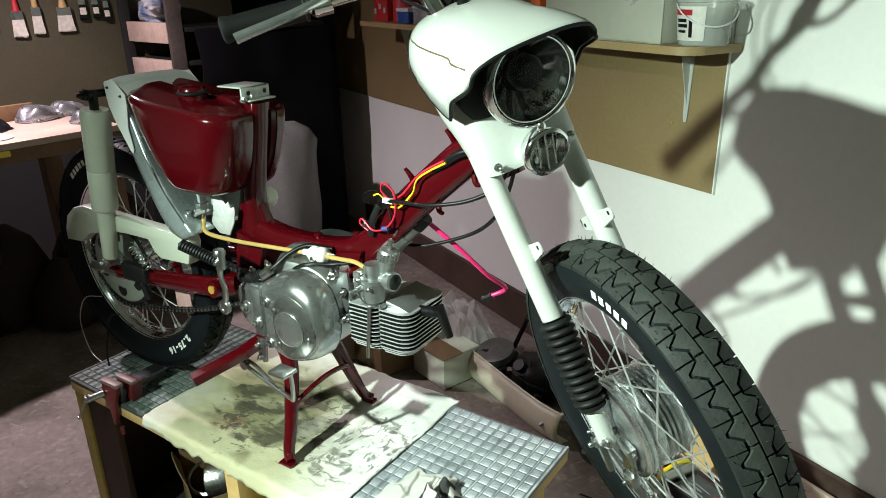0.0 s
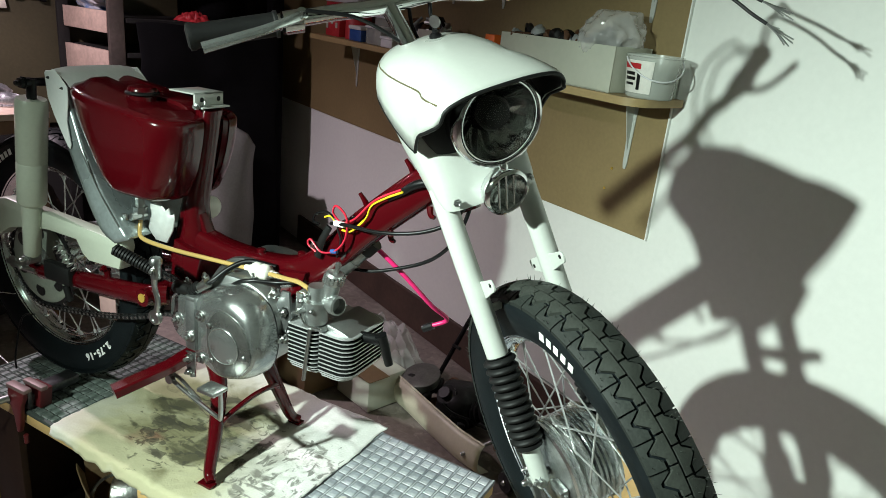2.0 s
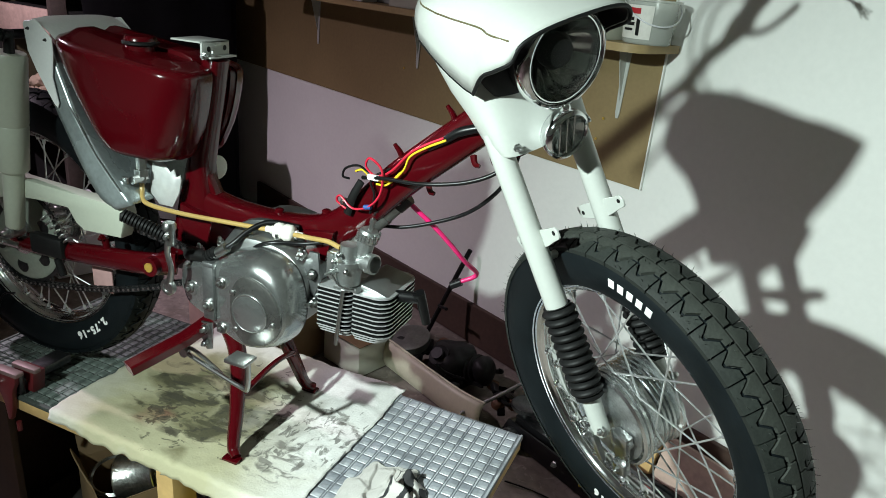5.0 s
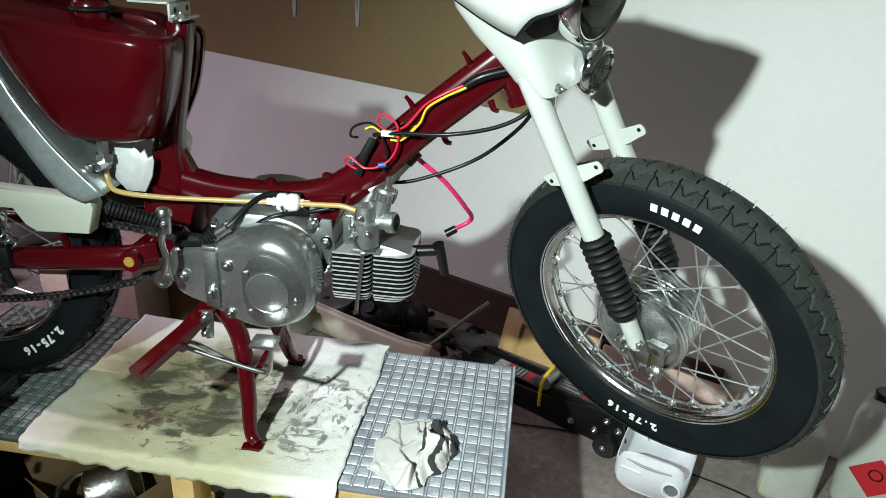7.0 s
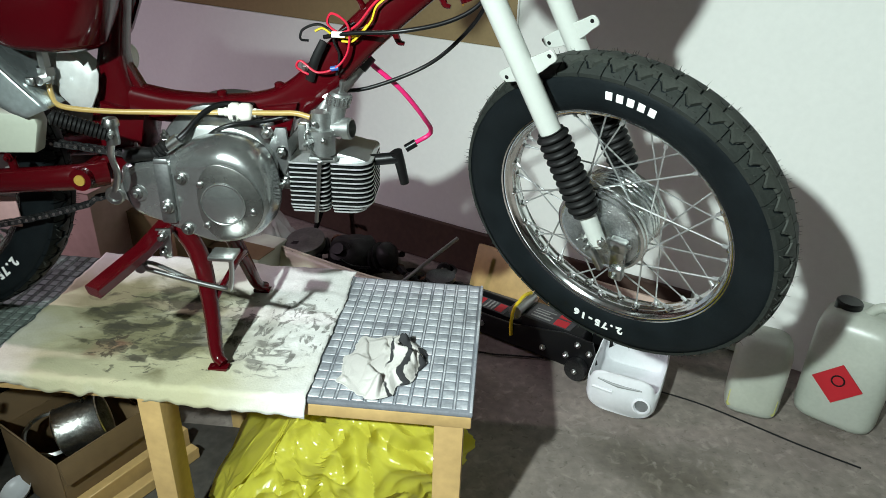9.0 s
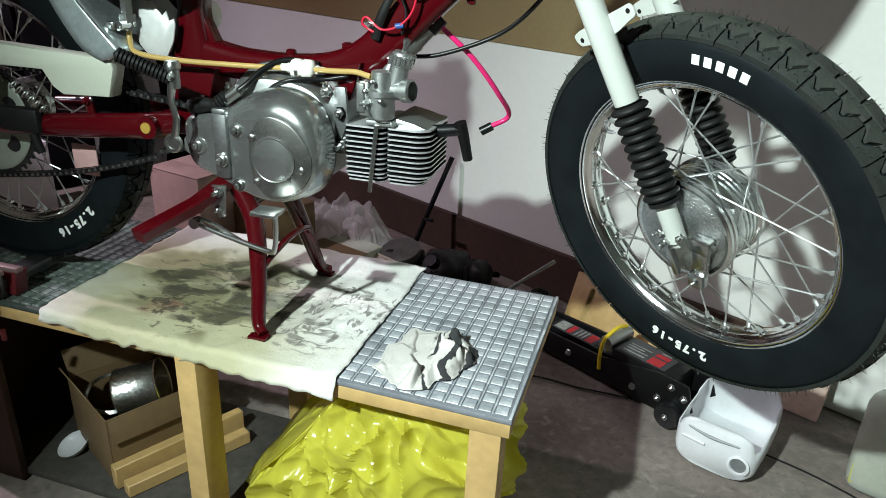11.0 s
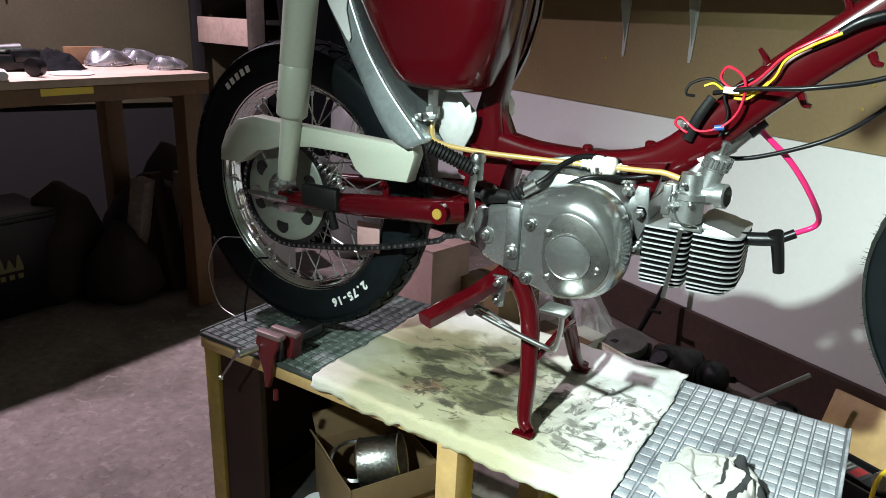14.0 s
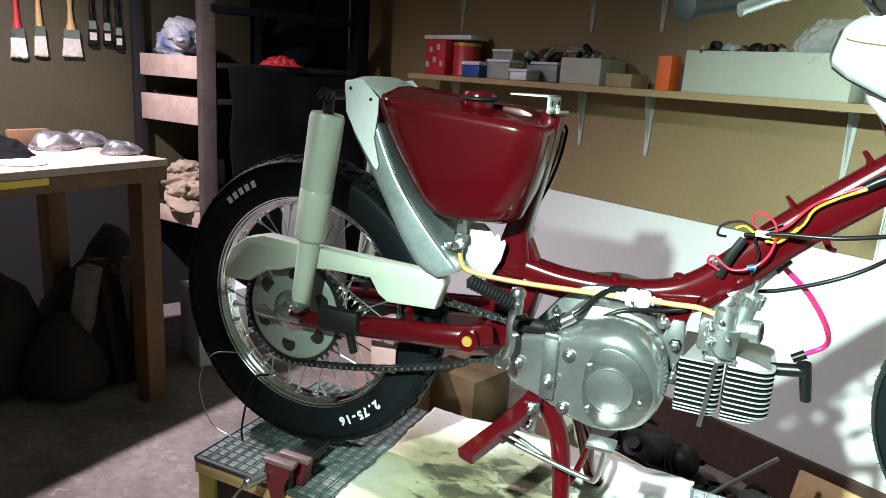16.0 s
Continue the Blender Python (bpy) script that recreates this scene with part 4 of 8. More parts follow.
for mid, path in (((1.04, 0.34, 1.44), [(1.144, 0.5, 1.418), (1.211, 0.5, 1.39), (1.254, 0.5, 1.365), (1.283, 0.5, 1.35)]), ((1.06, 0.35, 1.46), [(1.15, 0.5, 1.432), (1.215, 0.5, 1.409), (1.255, 0.5, 1.392), (1.268, 0.5, 1.387)])):
    cable = part("loose_cable", sweep([tuple(LEVER), mid] + path, 0.0032, 8), DARKSTEEL, hb, "loose grey control cable", 60)
    end, on = Vector(path[-1]), (Vector(path[-1]) - Vector(path[-2])).normalized()
    strands = []
    for _ in range(8):
        side = Vector((rnd.uniform(-1, 1), rnd.uniform(-1, 1), rnd.uniform(-1, 1))) * 0.011
        ln = rnd.uniform(0.03, 0.062)
        strands.append(sweep([tuple(end - on * 0.004), tuple(end + on * ln * 0.5 + side * 0.35), tuple(end + on * ln + side)], 0.0013, 5))
    part("cable_fray", join(*strands), STEEL, cable, "frayed bare wire end", 60)

# frame
spine = [(0.935, 1.098), (0.86, 1.034), (0.79, 0.972), (0.735, 0.915), (0.69, 0.874), (0.64, 0.853), (0.57, 0.845), (0.48, 0.847), (0.41, 0.856)]


def beam(pts, hs, ws, smooth=5, p=3.2, seg=24):
    """A rounded box section along pts in the moped's plane."""
    line = spline([(x, 0, z) for x, z in pts], smooth)
    n = len(line)
    rings = []
    for i, q in enumerate(line):
        d = (line[min(i + 1, n - 1)] - line[max(i - 1, 0)]).normalized()
        nrm = Vector((-d.z, 0, d.x))
        f = i / (n - 1) * (len(hs) - 1)
        a = min(int(f), len(hs) - 2)
        h = hs[a] + (hs[a + 1] - hs[a]) * (f - a)
        w = ws[a] + (ws[a + 1] - ws[a]) * (f - a)
        ring = []
        for k in range(seg):
            t = 2 * math.pi * k / seg
            c, s = math.cos(t), math.sin(t)
            ring.append(q + nrm * h * math.copysign(abs(c) ** (2 / p), c) + Vector((0, 1, 0)) * w * math.copysign(abs(s) ** (2 / p), s))
        rings.append(ring)
    return skin(rings)


frame_part = part("frame", beam(spine, [0.03, 0.03, 0.03, 0.03, 0.03, 0.027, 0.024, 0.024, 0.028], [0.024] * 9), RED, moped, "dark red painted pressed-steel frame", 40)
part("steering_head", join(rod((0.957, 0, 1.035), (0.862, 0, 1.21), 0.025, 24), rod((0.958, 0, 1.033), (0.953, 0, 1.043), 0.028, 24)), RED, frame_part, "", 40)
seat_tube = beam([(0.385, 0.80), (0.395, 0.86), (0.4, 0.93), (0.425, 1.04), (0.438, 1.112)], [0.04, 0.036, 0.02, 0.018, 0.018], [0.03, 0.028, 0.024, 0.022, 0.022], 5)
part("seat_pillar", seat_tube, RED, frame_part, "", 40)
part("gusset", prism([(0.42, 0.868), (0.442, 0.87), (0.425, 0.905), (0.415, 0.92), (0.405, 0.92), (0.4, 0.868)], -0.012, 0.012, 0.003), RED, frame_part)
part("engine_bracket", prism([(0.36, 0.73), (0.42, 0.73), (0.45, 0.84), (0.38, 0.86)], -0.04, 0.04, 0.006), RED, frame_part)
part("engine_bracket", prism([(0.64, 0.8), (0.67, 0.8), (0.69, 0.87), (0.63, 0.86)], -0.035, 0.035, 0.004), RED, frame_part)
for (x, z), sg in (((0.788, 1.005), 1), ((0.868, 1.075), 1), ((0.838, 0.975), -1), ((0.905, 1.03), -1)):
    part("frame_hook", sweep([(x + 0.004, -0.01, z), (x + 0.001, -0.015, z + 0.012), (x - 0.008, -0.018, z + 0.024)] if sg > 0 else [(x, -0.01, z), (x + 0.006, -0.016, z - 0.01), (x + 0.014, -0.018, z - 0.012)], [0.0055, 0.0045, 0.003], 8), RED, frame_part)
for x, z in ((0.562, 0.868), (0.655, 0.885)):
    part("frame_stud", lathe([(0.008, 0), (0.008, 0.006), (0.005, 0.008), (0, 0.008)], Matrix.Translation((x, 0.0, z)), 14), RED, frame_part)
sa = []
for s in (-1, 1):
    sa.append(sweep([(0.385, s * 0.06, 0.752), (0.34, s * 0.085, 0.75), (0.2, s * 0.088, 0.737), (0.1, s * 0.09, 0.727), (0.02, s * 0.09, 0.722)], [0.021, 0.021, 0.02, 0.016, 0.014], 16, 5, 0.8))
swing = part("swing_arm", join(*sa, rod((0.36, -0.1, 0.752), (0.36, 0.1, 0.752), 0.0175, 20)), RED, moped, "dark red painted swing arm", 40)
part("pivot_plug", lathe([(0.0088, 0), (0.0084, 0.002), (0.0, 0.0025)], Matrix.Translation((0.36, -0.1002, 0.752)) @ axis((0, -1, 0)), 20), BRASS, swing, "yellow pivot plug")
part("arm_lug", join(sweep([(0.255, -0.088, 0.75), (0.252, -0.089, 0.78)], 0.007, 10, 0), nut((0.252, -0.094, 0.782), (0, -1, 0), 0.006, 0.005)), RED, swing)

# centre stand
st = []
for s in (-1, 1):
    st.append(sweep([(0.475, s * 0.05, 0.672), (0.515, s * 0.062, 0.61), (0.535, s * 0.092, 0.52), (0.545, s * 0.118, 0.455), (0.56, s * 0.13, 0.442)], [0.016, 0.016, 0.0135, 0.0115, 0.009], 14, 6))
    st.append(prism([(0.534, 0.4305), (0.566, 0.4305), (0.568, 0.438), (0.534, 0.436)], s * 0.13 - 0.009, s * 0.13 + 0.009, 0.002))
stand = part("centre_stand", join(*st), RED, moped, "dark red centre stand", 40)
part("stand_brace", sweep([(0.535, -0.09, 0.53), (0.548, -0.06, 0.555), (0.552, 0.0, 0.566), (0.548, 0.06, 0.555), (0.535, 0.09, 0.53)], 0.0055, 10), RED, stand)
part("stand_cross_tube", rod((0.5, -0.064, 0.63), (0.5, 0.064, 0.63), 0.009, 14), RED, stand)


def flat_tube(pts, w, h):
    """A square-section bar along pts, its wide face up."""
    rings = []
    for i, p in enumerate(pts):
        p = Vector(p)
        d = (Vector(pts[min(i + 1, len(pts) - 1)]) - Vector(pts[max(i - 1, 0)])).normalized()
        side = d.cross(Vector((0, 0, 1))).normalized()
        up = side.cross(d)
        c = 0.003
        rings.append([p + side * a + up * b for a, b in ((-w + c, -h), (w - c, -h), (w, -h + c), (w, h - c), (w - c, h), (-w + c, h), (-w, h - c), (-w, -h + c))])
    return skin(rings)


rests = join(flat_tube([(0.485, -0.03, 0.69), (0.468, -0.07, 0.665), (0.45, -0.12, 0.645), (0.412, -0.212, 0.622)], 0.0145, 0.0095), flat_tube([(0.485, 0.03, 0.69), (0.468, 0.07, 0.665), (0.45, 0.12, 0.645), (0.412, 0.212, 0.622)], 0.0145, 0.0095), rod((0.485, -0.035, 0.69), (0.485, 0.035, 0.69), 0.017, 14))
part("footrest_bar", rests, RED, moped, "dark red footrest bar", 40)
part("stand_bracket", join(prism([(0.46, 0.67), (0.485, 0.672), (0.482, 0.62), (0.47, 0.616), (0.458, 0.64)], -0.09, -0.086, 0.001), nut((0.472, -0.091, 0.66), (0, -1, 0), 0.008, 0.008), nut((0.47, -0.091, 0.63), (0, -1, 0), 0.006, 0.006)), STEEL, moped)
pedal = join(sweep([(0.435, -0.105, 0.607), (0.5, -0.115, 0.597), (0.575, -0.128, 0.59), (0.59, -0.135, 0.597), (0.597, -0.14, 0.63), (0.6, -0.145, 0.662)], 0.0042, 10), sweep([(0.432, -0.095, 0.612), (0.46, -0.1, 0.61), (0.52, -0.112, 0.592)], 0.0035, 8), lathe([(0.009, 0), (0.009, 0.01), (0.005, 0.01)], Matrix.Translation((0.434, -0.1, 0.607)) @ axis((0, -1, 0)), 14))
bp_ = part("brake_pedal", pedal, STEEL, moped, "bare steel brake pedal", 40)
part("pedal_pad", box(0.575, 0.615, -0.175, -0.14, 0.664, 0.671, 0.002), STEEL, bp_)

# tank: two lobes astride the frame, each built up in level sections
def along(z, table):
    for (z0, v0), (z1, v1) in zip(table, table[1:]):
        if z <= z1:
            return v0 + (v1 - v0) * (z - z0) / (z1 - z0)
    return table[-1][1]


def tank_lobe(side, inner, wide):
    x0s = [(0.94, 0.277), (0.958, 0.256), (1.0, 0.225), (1.045, 0.192), (1.085, 0.165), (1.12, 0.15)]
    x1s = [(0.94, 0.41), (0.96, 0.421), (1.0, 0.437), (1.045, 0.449), (1.085, 0.455), (1.12, 0.455)]
    ws = [(0.94, 0.86), (0.97, 0.93), (1.01, 0.98), (1.06, 1.0), (1.12, 0.985)]
    levels = [(0.942 + 0.014 * (1 - math.cos(a)), 0.02 * (1 - math.sin(a))) for a in [math.pi / 2 * k / 5 for k in range(6)]]
    levels += [(0.975, 0), (1.0, 0), (1.03, 0), (1.06, 0), (1.082, 0)]
    levels += [(1.09 + 0.013 * math.sin(a), 0.014 * (1 - math.cos(a))) for a in [math.pi / 2 * k / 6 for k in range(7)]]
    levels += [(1.106, 0.024), (1.111, 0.036), (1.1125, 0.048)]
    rings = []
    for z, inset in levels:
        x0, x1, w = along(z, x0s), along(z, x1s), wide * along(z, ws)
        up = max(0, min(1, (z - 0.96) / 0.12))
        rf, rx, ry = 0.05, 0.05 + 0.07 * up, 0.045 + 0.012 * up
        ring = [(x1 - 0.006, inner), (x1 - 0.001, inner + (w - inner) * 0.25)]
        ring += [(x1 - rf + rf * math.cos(a), w - rf + rf * math.sin(a)) for a in [math.pi / 2 * k / 8 for k in range(9)]]
        ring += [(x1 - rf - (x1 - rf - x0 - rx) * k / 6, w) for k in range(1, 6)]
        ring += [(x0 + rx - rx * math.sin(a), w - ry + ry * math.cos(a)) for a in [math.pi / 2 * k / 9 for k in range(10)]]
        ring += [(x0, inner)]
        cx, hx = (x0 + x1) / 2, (x1 - x0) / 2
        lift = 0.1 * max(0, (z - 0.98) / 0.13)
        rings.append([(cx + (x - cx) * (1 - inset / hx), side * (inner + (y - inner) * (1 - inset / (w - inner))), z + lift * (0.35 - x) + 0.006 * max(0, (z - 1.05) / 0.06)) for x, y in ring])
    return skin(rings)


tank = part("fuel_tank", tank_lobe(-1, 0.024, 0.116), RED, moped, "glossy dark red fuel tank", 50)
part("tank_lobe", tank_lobe(1, 0.022, 0.082), RED, tank, "", 50)
part("tank_bridge", prism([(0.18, 1.09), (0.19, 1.127), (0.33, 1.122), (0.41, 1.112), (0.41, 1.06), (0.3, 1.0), (0.24, 1.02)], -0.028, 0.028, 0.004, 2, 3), RED, tank)
cap = part("filler_cap", join(lathe([(0.026, 0.0), (0.026, 0.006), (0.023, 0.011), (0.012, 0.013), (0, 0.013)], Matrix.Translation((0.333, -0.055, 1.128)), 32)), RED, tank, "red filler cap")
part("cap_seal", lathe([(0.0265, 0.0), (0.0295, 0.002), (0.0295, 0.005), (0.026, 0.007)], Matrix.Translation((0.333, -0.055, 1.125)), 32), SOFTBLACK, cap, "black seal ring")
part("filler_neck", lathe([(0.03, -0.03), (0.0245, -0.014), (0.0235, -0.008), (0.0235, 0.002)], Matrix.Translation((0.333, -0.055, 1.124)), 32), RED, cap)
brk = join(box(0.375, 0.438, -0.034, 0.034, 1.137, 1.14, 0.0008), box(0.434, 0.438, -0.034, 0.034, 1.114, 1.14, 0.0008), box(0.438, 0.452, -0.03, 0.036, 1.114, 1.117, 0.0008))
bk = part("seat_hinge_plate", brk, WHITE, moped, "white painted bent hinge plate", 30)
for y in (-0.018, 0.022):
    part("plate_hole", rod((0.4378, y, 1.128), (0.4384, y, 1.128), 0.0045, 12), SOFTBLACK, bk)
part("hinge_screw", join(nut((0.446, -0.018, 1.117), (0, 0, 1), 0.005, 0.005), nut((0.441, -0.033, 1.118), (0.3, -1, 0), 0.005, 0.006)), STEEL, bk)

# rear shell straddling the wheel
PRIMER = mat("bright_white_primer", (0.78, 0.8, 0.78), 0.3, 0, 0.05, 7, 150, 0.03, 0.3)


def shell_rings():
    """A channel round the tank's back: side walls that roll over into a broad front face, spread towards the foot."""
    rear = [(0.126, 1.09), (0.132, 1.062), (0.155, 1.028), (0.182, 0.988), (0.212, 0.942), (0.24, 0.9), (0.27, 0.864), (0.303, 0.849)]
    front = [(0.164, 1.11), (0.171, 1.09), (0.193, 1.042), (0.22, 0.996), (0.254, 0.953), (0.288, 0.916), (0.316, 0.888), (0.338, 0.864)]
    wide = [0.085, 0.087, 0.09, 0.096, 0.101, 0.105, 0.107, 0.107]
    R, F = spline([(x, 0, z) for x, z in rear], 3), spline([(x, 0, z) for x, z in front], 3)
    Wd = spline([(w, 0, 0) for w in wide], 3)
    rings = []
    for p, q, w in zip(R, F, Wd):
        w, d, r = w.x, (q - p), 0.007
        n = d.normalized()
        half = [p, p + d * 0.25 + Vector((0, 0.001, 0)), p + d * 0.5 + Vector((0, 0.0015, 0)), q - n * r]
        half = [v + Vector((0, w, 0)) for v in half]
        for k in range(1, 6):
            a = math.pi / 2 * k / 5
            half.append(q - n * (r - r * math.sin(a)) + Vector((0, w - r + r * math.cos(a), 0)))
        half += [q - n * 0.003 + Vector((0, w * 0.6, 0)), q - n * 0.006 + Vector((0, w * 0.25, 0))]
        other = [Vector((v.x, -v.y, v.z)) for v in reversed(half)]
        rings.append(half + other)
    return rings


rs = part("rear_shell", skin(shell_rings(), False, False), BLUESTEEL, moped, "bare grey-blue steel rear frame shell", 60)
rs.modifiers.new("thickness", "SOLIDIFY").thickness = 0.002
for s in (-1, 1):
    ear = prism([(0.116, 1.138), (0.12, 1.142), (0.147, 1.146), (0.178, 1.118), (0.178, 1.096), (0.174, 1.055), (0.187, 1.014), (0.184, 1.006), (0.178, 1.01), (0.162, 1.03), (0.138, 1.062), (0.12, 1.093)], -0.0016, 0.0016, 0.001, 1)
    for v in ear.verts:
        v.co.y += s * (0.0905 + 0.0085 * min(1, max(0, (1.085 - v.co.z) / 0.085)))
    part("shell_ear", ear, PRIMER, rs, "white painted top ear", 40)
part("shell_seam", sweep([(0.21, -0.0972, 1.012), (0.254, -0.1015, 0.95), (0.288, -0.1055, 0.914), (0.318, -0.1075, 0.884)], 0.0011, 6, 6), STEEL, rs, "bright folded edge", 40)
part("shell_bridge", skin([[(x, y, z - 0.004 + 0.006 * (1 - (y / 0.09) ** 4)) for y in (-0.087, -0.06, -0.03, 0, 0.03, 0.06, 0.087)] for x, z in ((0.13, 1.148), (0.15, 1.142), (0.17, 1.13), (0.19, 1.112))], False, False), PRIMER, rs, "white painted bridge", 60)
for x, z in ((0.128, 1.13), (0.165, 1.115)):
    part("shell_rivet", nut((x, -0.0922, z), (0, -1, 0), 0.0024, 0.0025), DARKSTEEL, rs)
mud = [Vector((0.292 * math.cos(a), 0, 0.722 + 0.292 * math.sin(a))) for a in [radians(v) for v in range(24, 64, 6)]]
rings = []
for p in mud:
    r = (p - Vector((0, 0, 0.722))).normalized()
    rings.append([p + r * (0.012 * (1 - (y / 0.05) ** 2)) + Vector((0, y, 0)) for y in (-0.05, -0.04, -0.02, 0, 0.02, 0.04, 0.05)])
inner = part("inner_mudguard", skin(rings, False, False), BLACKCLOTH, moped, "black inner mudguard", 60)
inner.modifiers.new("thickness", "SOLIDIFY").thickness = 0.003

# shocks, chain guard
for s in (-1, 1):
    y = s * 0.108
    d = Vector((0.096 - 0.05, 0, 1.09 - 0.765)).normalized()
    B = Matrix.Translation((0.05, y, 0.762)) @ axis(d)
    sh = part("rear_shock", lathe([(0.012, 0.0), (0.0165, 0.006), (0.0175, 0.06), (0.0185, 0.112), (0.025, 0.117), (0.0268, 0.12), (0.0275, 0.2), (0.0262, 0.203), (0.0275, 0.206), (0.0285, 0.322), (0.026, 0.329), (0.0, 0.329)], B, 32), PALE, moped, "pale green painted shock absorber with cover tube", 40)
    part("shock_eye", join(lathe([(0.013, -0.012), (0.013, 0.012), (0.006, 0.012), (0.006, -0.012)], Matrix.Translation((0.048, y, 0.757)) @ pose(0, 0, 0, 90, 0, 0), 20, True), nut((0.048, y - 0.013, 0.757), (0, -1, 0), 0.008, 0.007)), STEEL, sh)
    part("shock_mount", join(rod((0.096, y, 1.085), (0.1, y, 1.125), 0.009, 14), rod((0.1, -0.125 * -s if s > 0 else -0.125, 1.118), (0.1, s * 0.06, 1.118), 0.008, 12), nut((0.1, s * 0.122, 1.118), (0, s, 0), 0.01, 0.009)), BLACKP, sh)
guard = [(-0.125, 0.773), (-0.122, 0.8), (-0.105, 0.834), (-0.075, 0.856), (-0.035, 0.866), (0.03, 0.862), (0.31, 0.852), (0.314, 0.838), (0.3, 0.793), (0.214, 0.789), (0.196, 0.8), (0.18, 0.825), (0.1, 0.825), (0.03, 0.818), (0.0, 0.808), (-0.03, 0.802), (-0.05, 0.79), (-0.07, 0.776)]
gp = part("chain_guard", prism(guard, -0.1, -0.07, 0.004, 2), PALE, moped, "pale green painted chain guard", 40)
part("guard_joint", box(0.052, 0.055, -0.1008, -0.0995, 0.815, 0.864, 0), DARKSTEEL, gp)
# Box stands in for the swing arm's shadowed black stretch; rod is the switch.
part("brake_light_switch", join(box(0.085, 0.165, -0.112, -0.092, 0.722, 0.762, 0.006), rod((0.15, -0.108, 0.722), (0.158, -0.106, 0.69), 0.007, 12)), SOFTBLACK, moped, "black block for the shadowed arm, with a rubber-booted switch", 40)
coil = [(0.12 + 0.06 * k / 48 + 0.008 * math.cos(2 * math.pi * k / 8) * 0.55, -0.104 + 0.009 * math.sin(2 * math.pi * k / 8), 0.803 - 0.04 * k / 48 + 0.009 * math.cos(2 * math.pi * k / 8) * 0.83) for k in range(49)]
part("switch_spring", sweep(coil, 0.0013, 6, 2), STEEL, moped, "bright coil spring", 60)
part("switch_plate", box(0.155, 0.205, -0.04, -0.036, 0.635, 0.69, 0.002), mat("pink_label_card", (0.55, 0.33, 0.32), 0.6), moped)

# engine
case = [(0.405, 0.735), (0.408, 0.712), (0.45, 0.698), (0.527, 0.686), (0.575, 0.666), (0.612, 0.67), (0.645, 0.712), (0.66, 0.765), (0.655, 0.80), (0.63, 0.83), (0.585, 0.842), (0.53, 0.838), (0.49, 0.8), (0.45, 0.775)]
ALUFIN = mat("bright_fin_aluminium", (0.72, 0.74, 0.74), 0.4, 0.7, 0.08, 30, 300, 0.05)
OXALU = mat("dull_oxidised_aluminium", (0.33, 0.335, 0.32), 0.28, 0.92, 0.2, 16, 160, 0.05)
eng = part("engine", prism(case, -0.075, 0.085, 0.008, 2, 3), ALUROUGH, moped, "bare aluminium engine block", 40)
part("crankcase_top", join(prism([(0.44, 0.77), (0.5, 0.845), (0.56, 0.862), (0.62, 0.85), (0.655, 0.81), (0.66, 0.76)], -0.03, 0.07, 0.008, 2, 3), prism([(0.655, 0.735), (0.675, 0.735), (0.675, 0.815), (0.655, 0.82)], -0.055, 0.06, 0.004)), ALUDULL, eng, "", 40)
COVER_BASE = [(0.415, 0.735), (0.42, 0.77), (0.46, 0.787), (0.505, 0.802), (0.55, 0.826), (0.6, 0.834), (0.645, 0.813), (0.664, 0.77), (0.664, 0.72), (0.64, 0.68), (0.59, 0.663), (0.54, 0.668), (0.485, 0.682), (0.43, 0.698)]
COVER_FACE = [(0.437, 0.735), (0.442, 0.762), (0.47, 0.776), (0.512, 0.785), (0.55, 0.79), (0.587, 0.798), (0.624, 0.787), (0.646, 0.757), (0.649, 0.72), (0.627, 0.69), (0.584, 0.675), (0.54, 0.678), (0.49, 0.689), (0.447, 0.705)]


def face_y(x):
    """The cover's face leans outwards from its narrow end to the round end."""
    u = min(1, max(0, (x - 0.44) / 0.15))
    return -0.092 - 0.033 * u * u * (3 - 2 * u)


def side_cover():
    B = spline([(x, 0, z) for x, z in COVER_BASE + COVER_BASE[:1]], 5)[:-1]
    C = spline([(x, 0, z) for x, z in COVER_FACE + COVER_FACE[:1]], 5)[:-1]
    mid = sum(C, Vector()) / len(C)
    rings = []
    for k in range(8):
        a = math.pi / 2 * k / 7
        rings.append([Vector(((b + (c - b) * (1 - math.cos(a))).x, -0.0745 + (face_y(c.x) + 0.0745) * math.sin(a), (b + (c - b) * (1 - math.cos(a))).z)) for b, c in zip(B, C)])
    for g in (0.03, 0.3, 0.65):
        rings.append([Vector((c.x + (mid.x - c.x) * g, face_y(c.x + (mid.x - c.x) * g), c.z + (mid.z - c.z) * g)) for c in C])
    return skin(rings)


part("clutch_cover", side_cover(), ALU, eng, "polished aluminium side cover with a round bulge", 50)
part("gasket_line", prism(COVER_BASE, -0.0752, -0.072, 0.0, 1, 5), DARKSTEEL, eng, "dark gasket line", 40)
tri_out = [(0.5525, 0.735), (0.555, 0.765), (0.568, 0.79), (0.588, 0.8), (0.622, 0.789), (0.646, 0.76), (0.651, 0.728), (0.634, 0.697), (0.605, 0.68), (0.582, 0.677), (0.565, 0.69), (0.556, 0.71)]
part("ignition_cover_plate", prism(tri_out, -0.1282, -0.114, 0.0018, 2, 4), OXALU, eng, "flat dull grey three-cornered cover plate", 35)
part("ignition_cover", lathe([(0.0345, 0.0), (0.0345, 0.0012), (0.033, 0.0022), (0.0315, 0.0012), (0.03, 0.0016), (0.018, 0.0042), (0, 0.005)], Matrix.Translation((0.592, -0.1286, 0.737)) @ axis((0, -1, 0)), 48), ALU, eng, "round polished cover", 60)
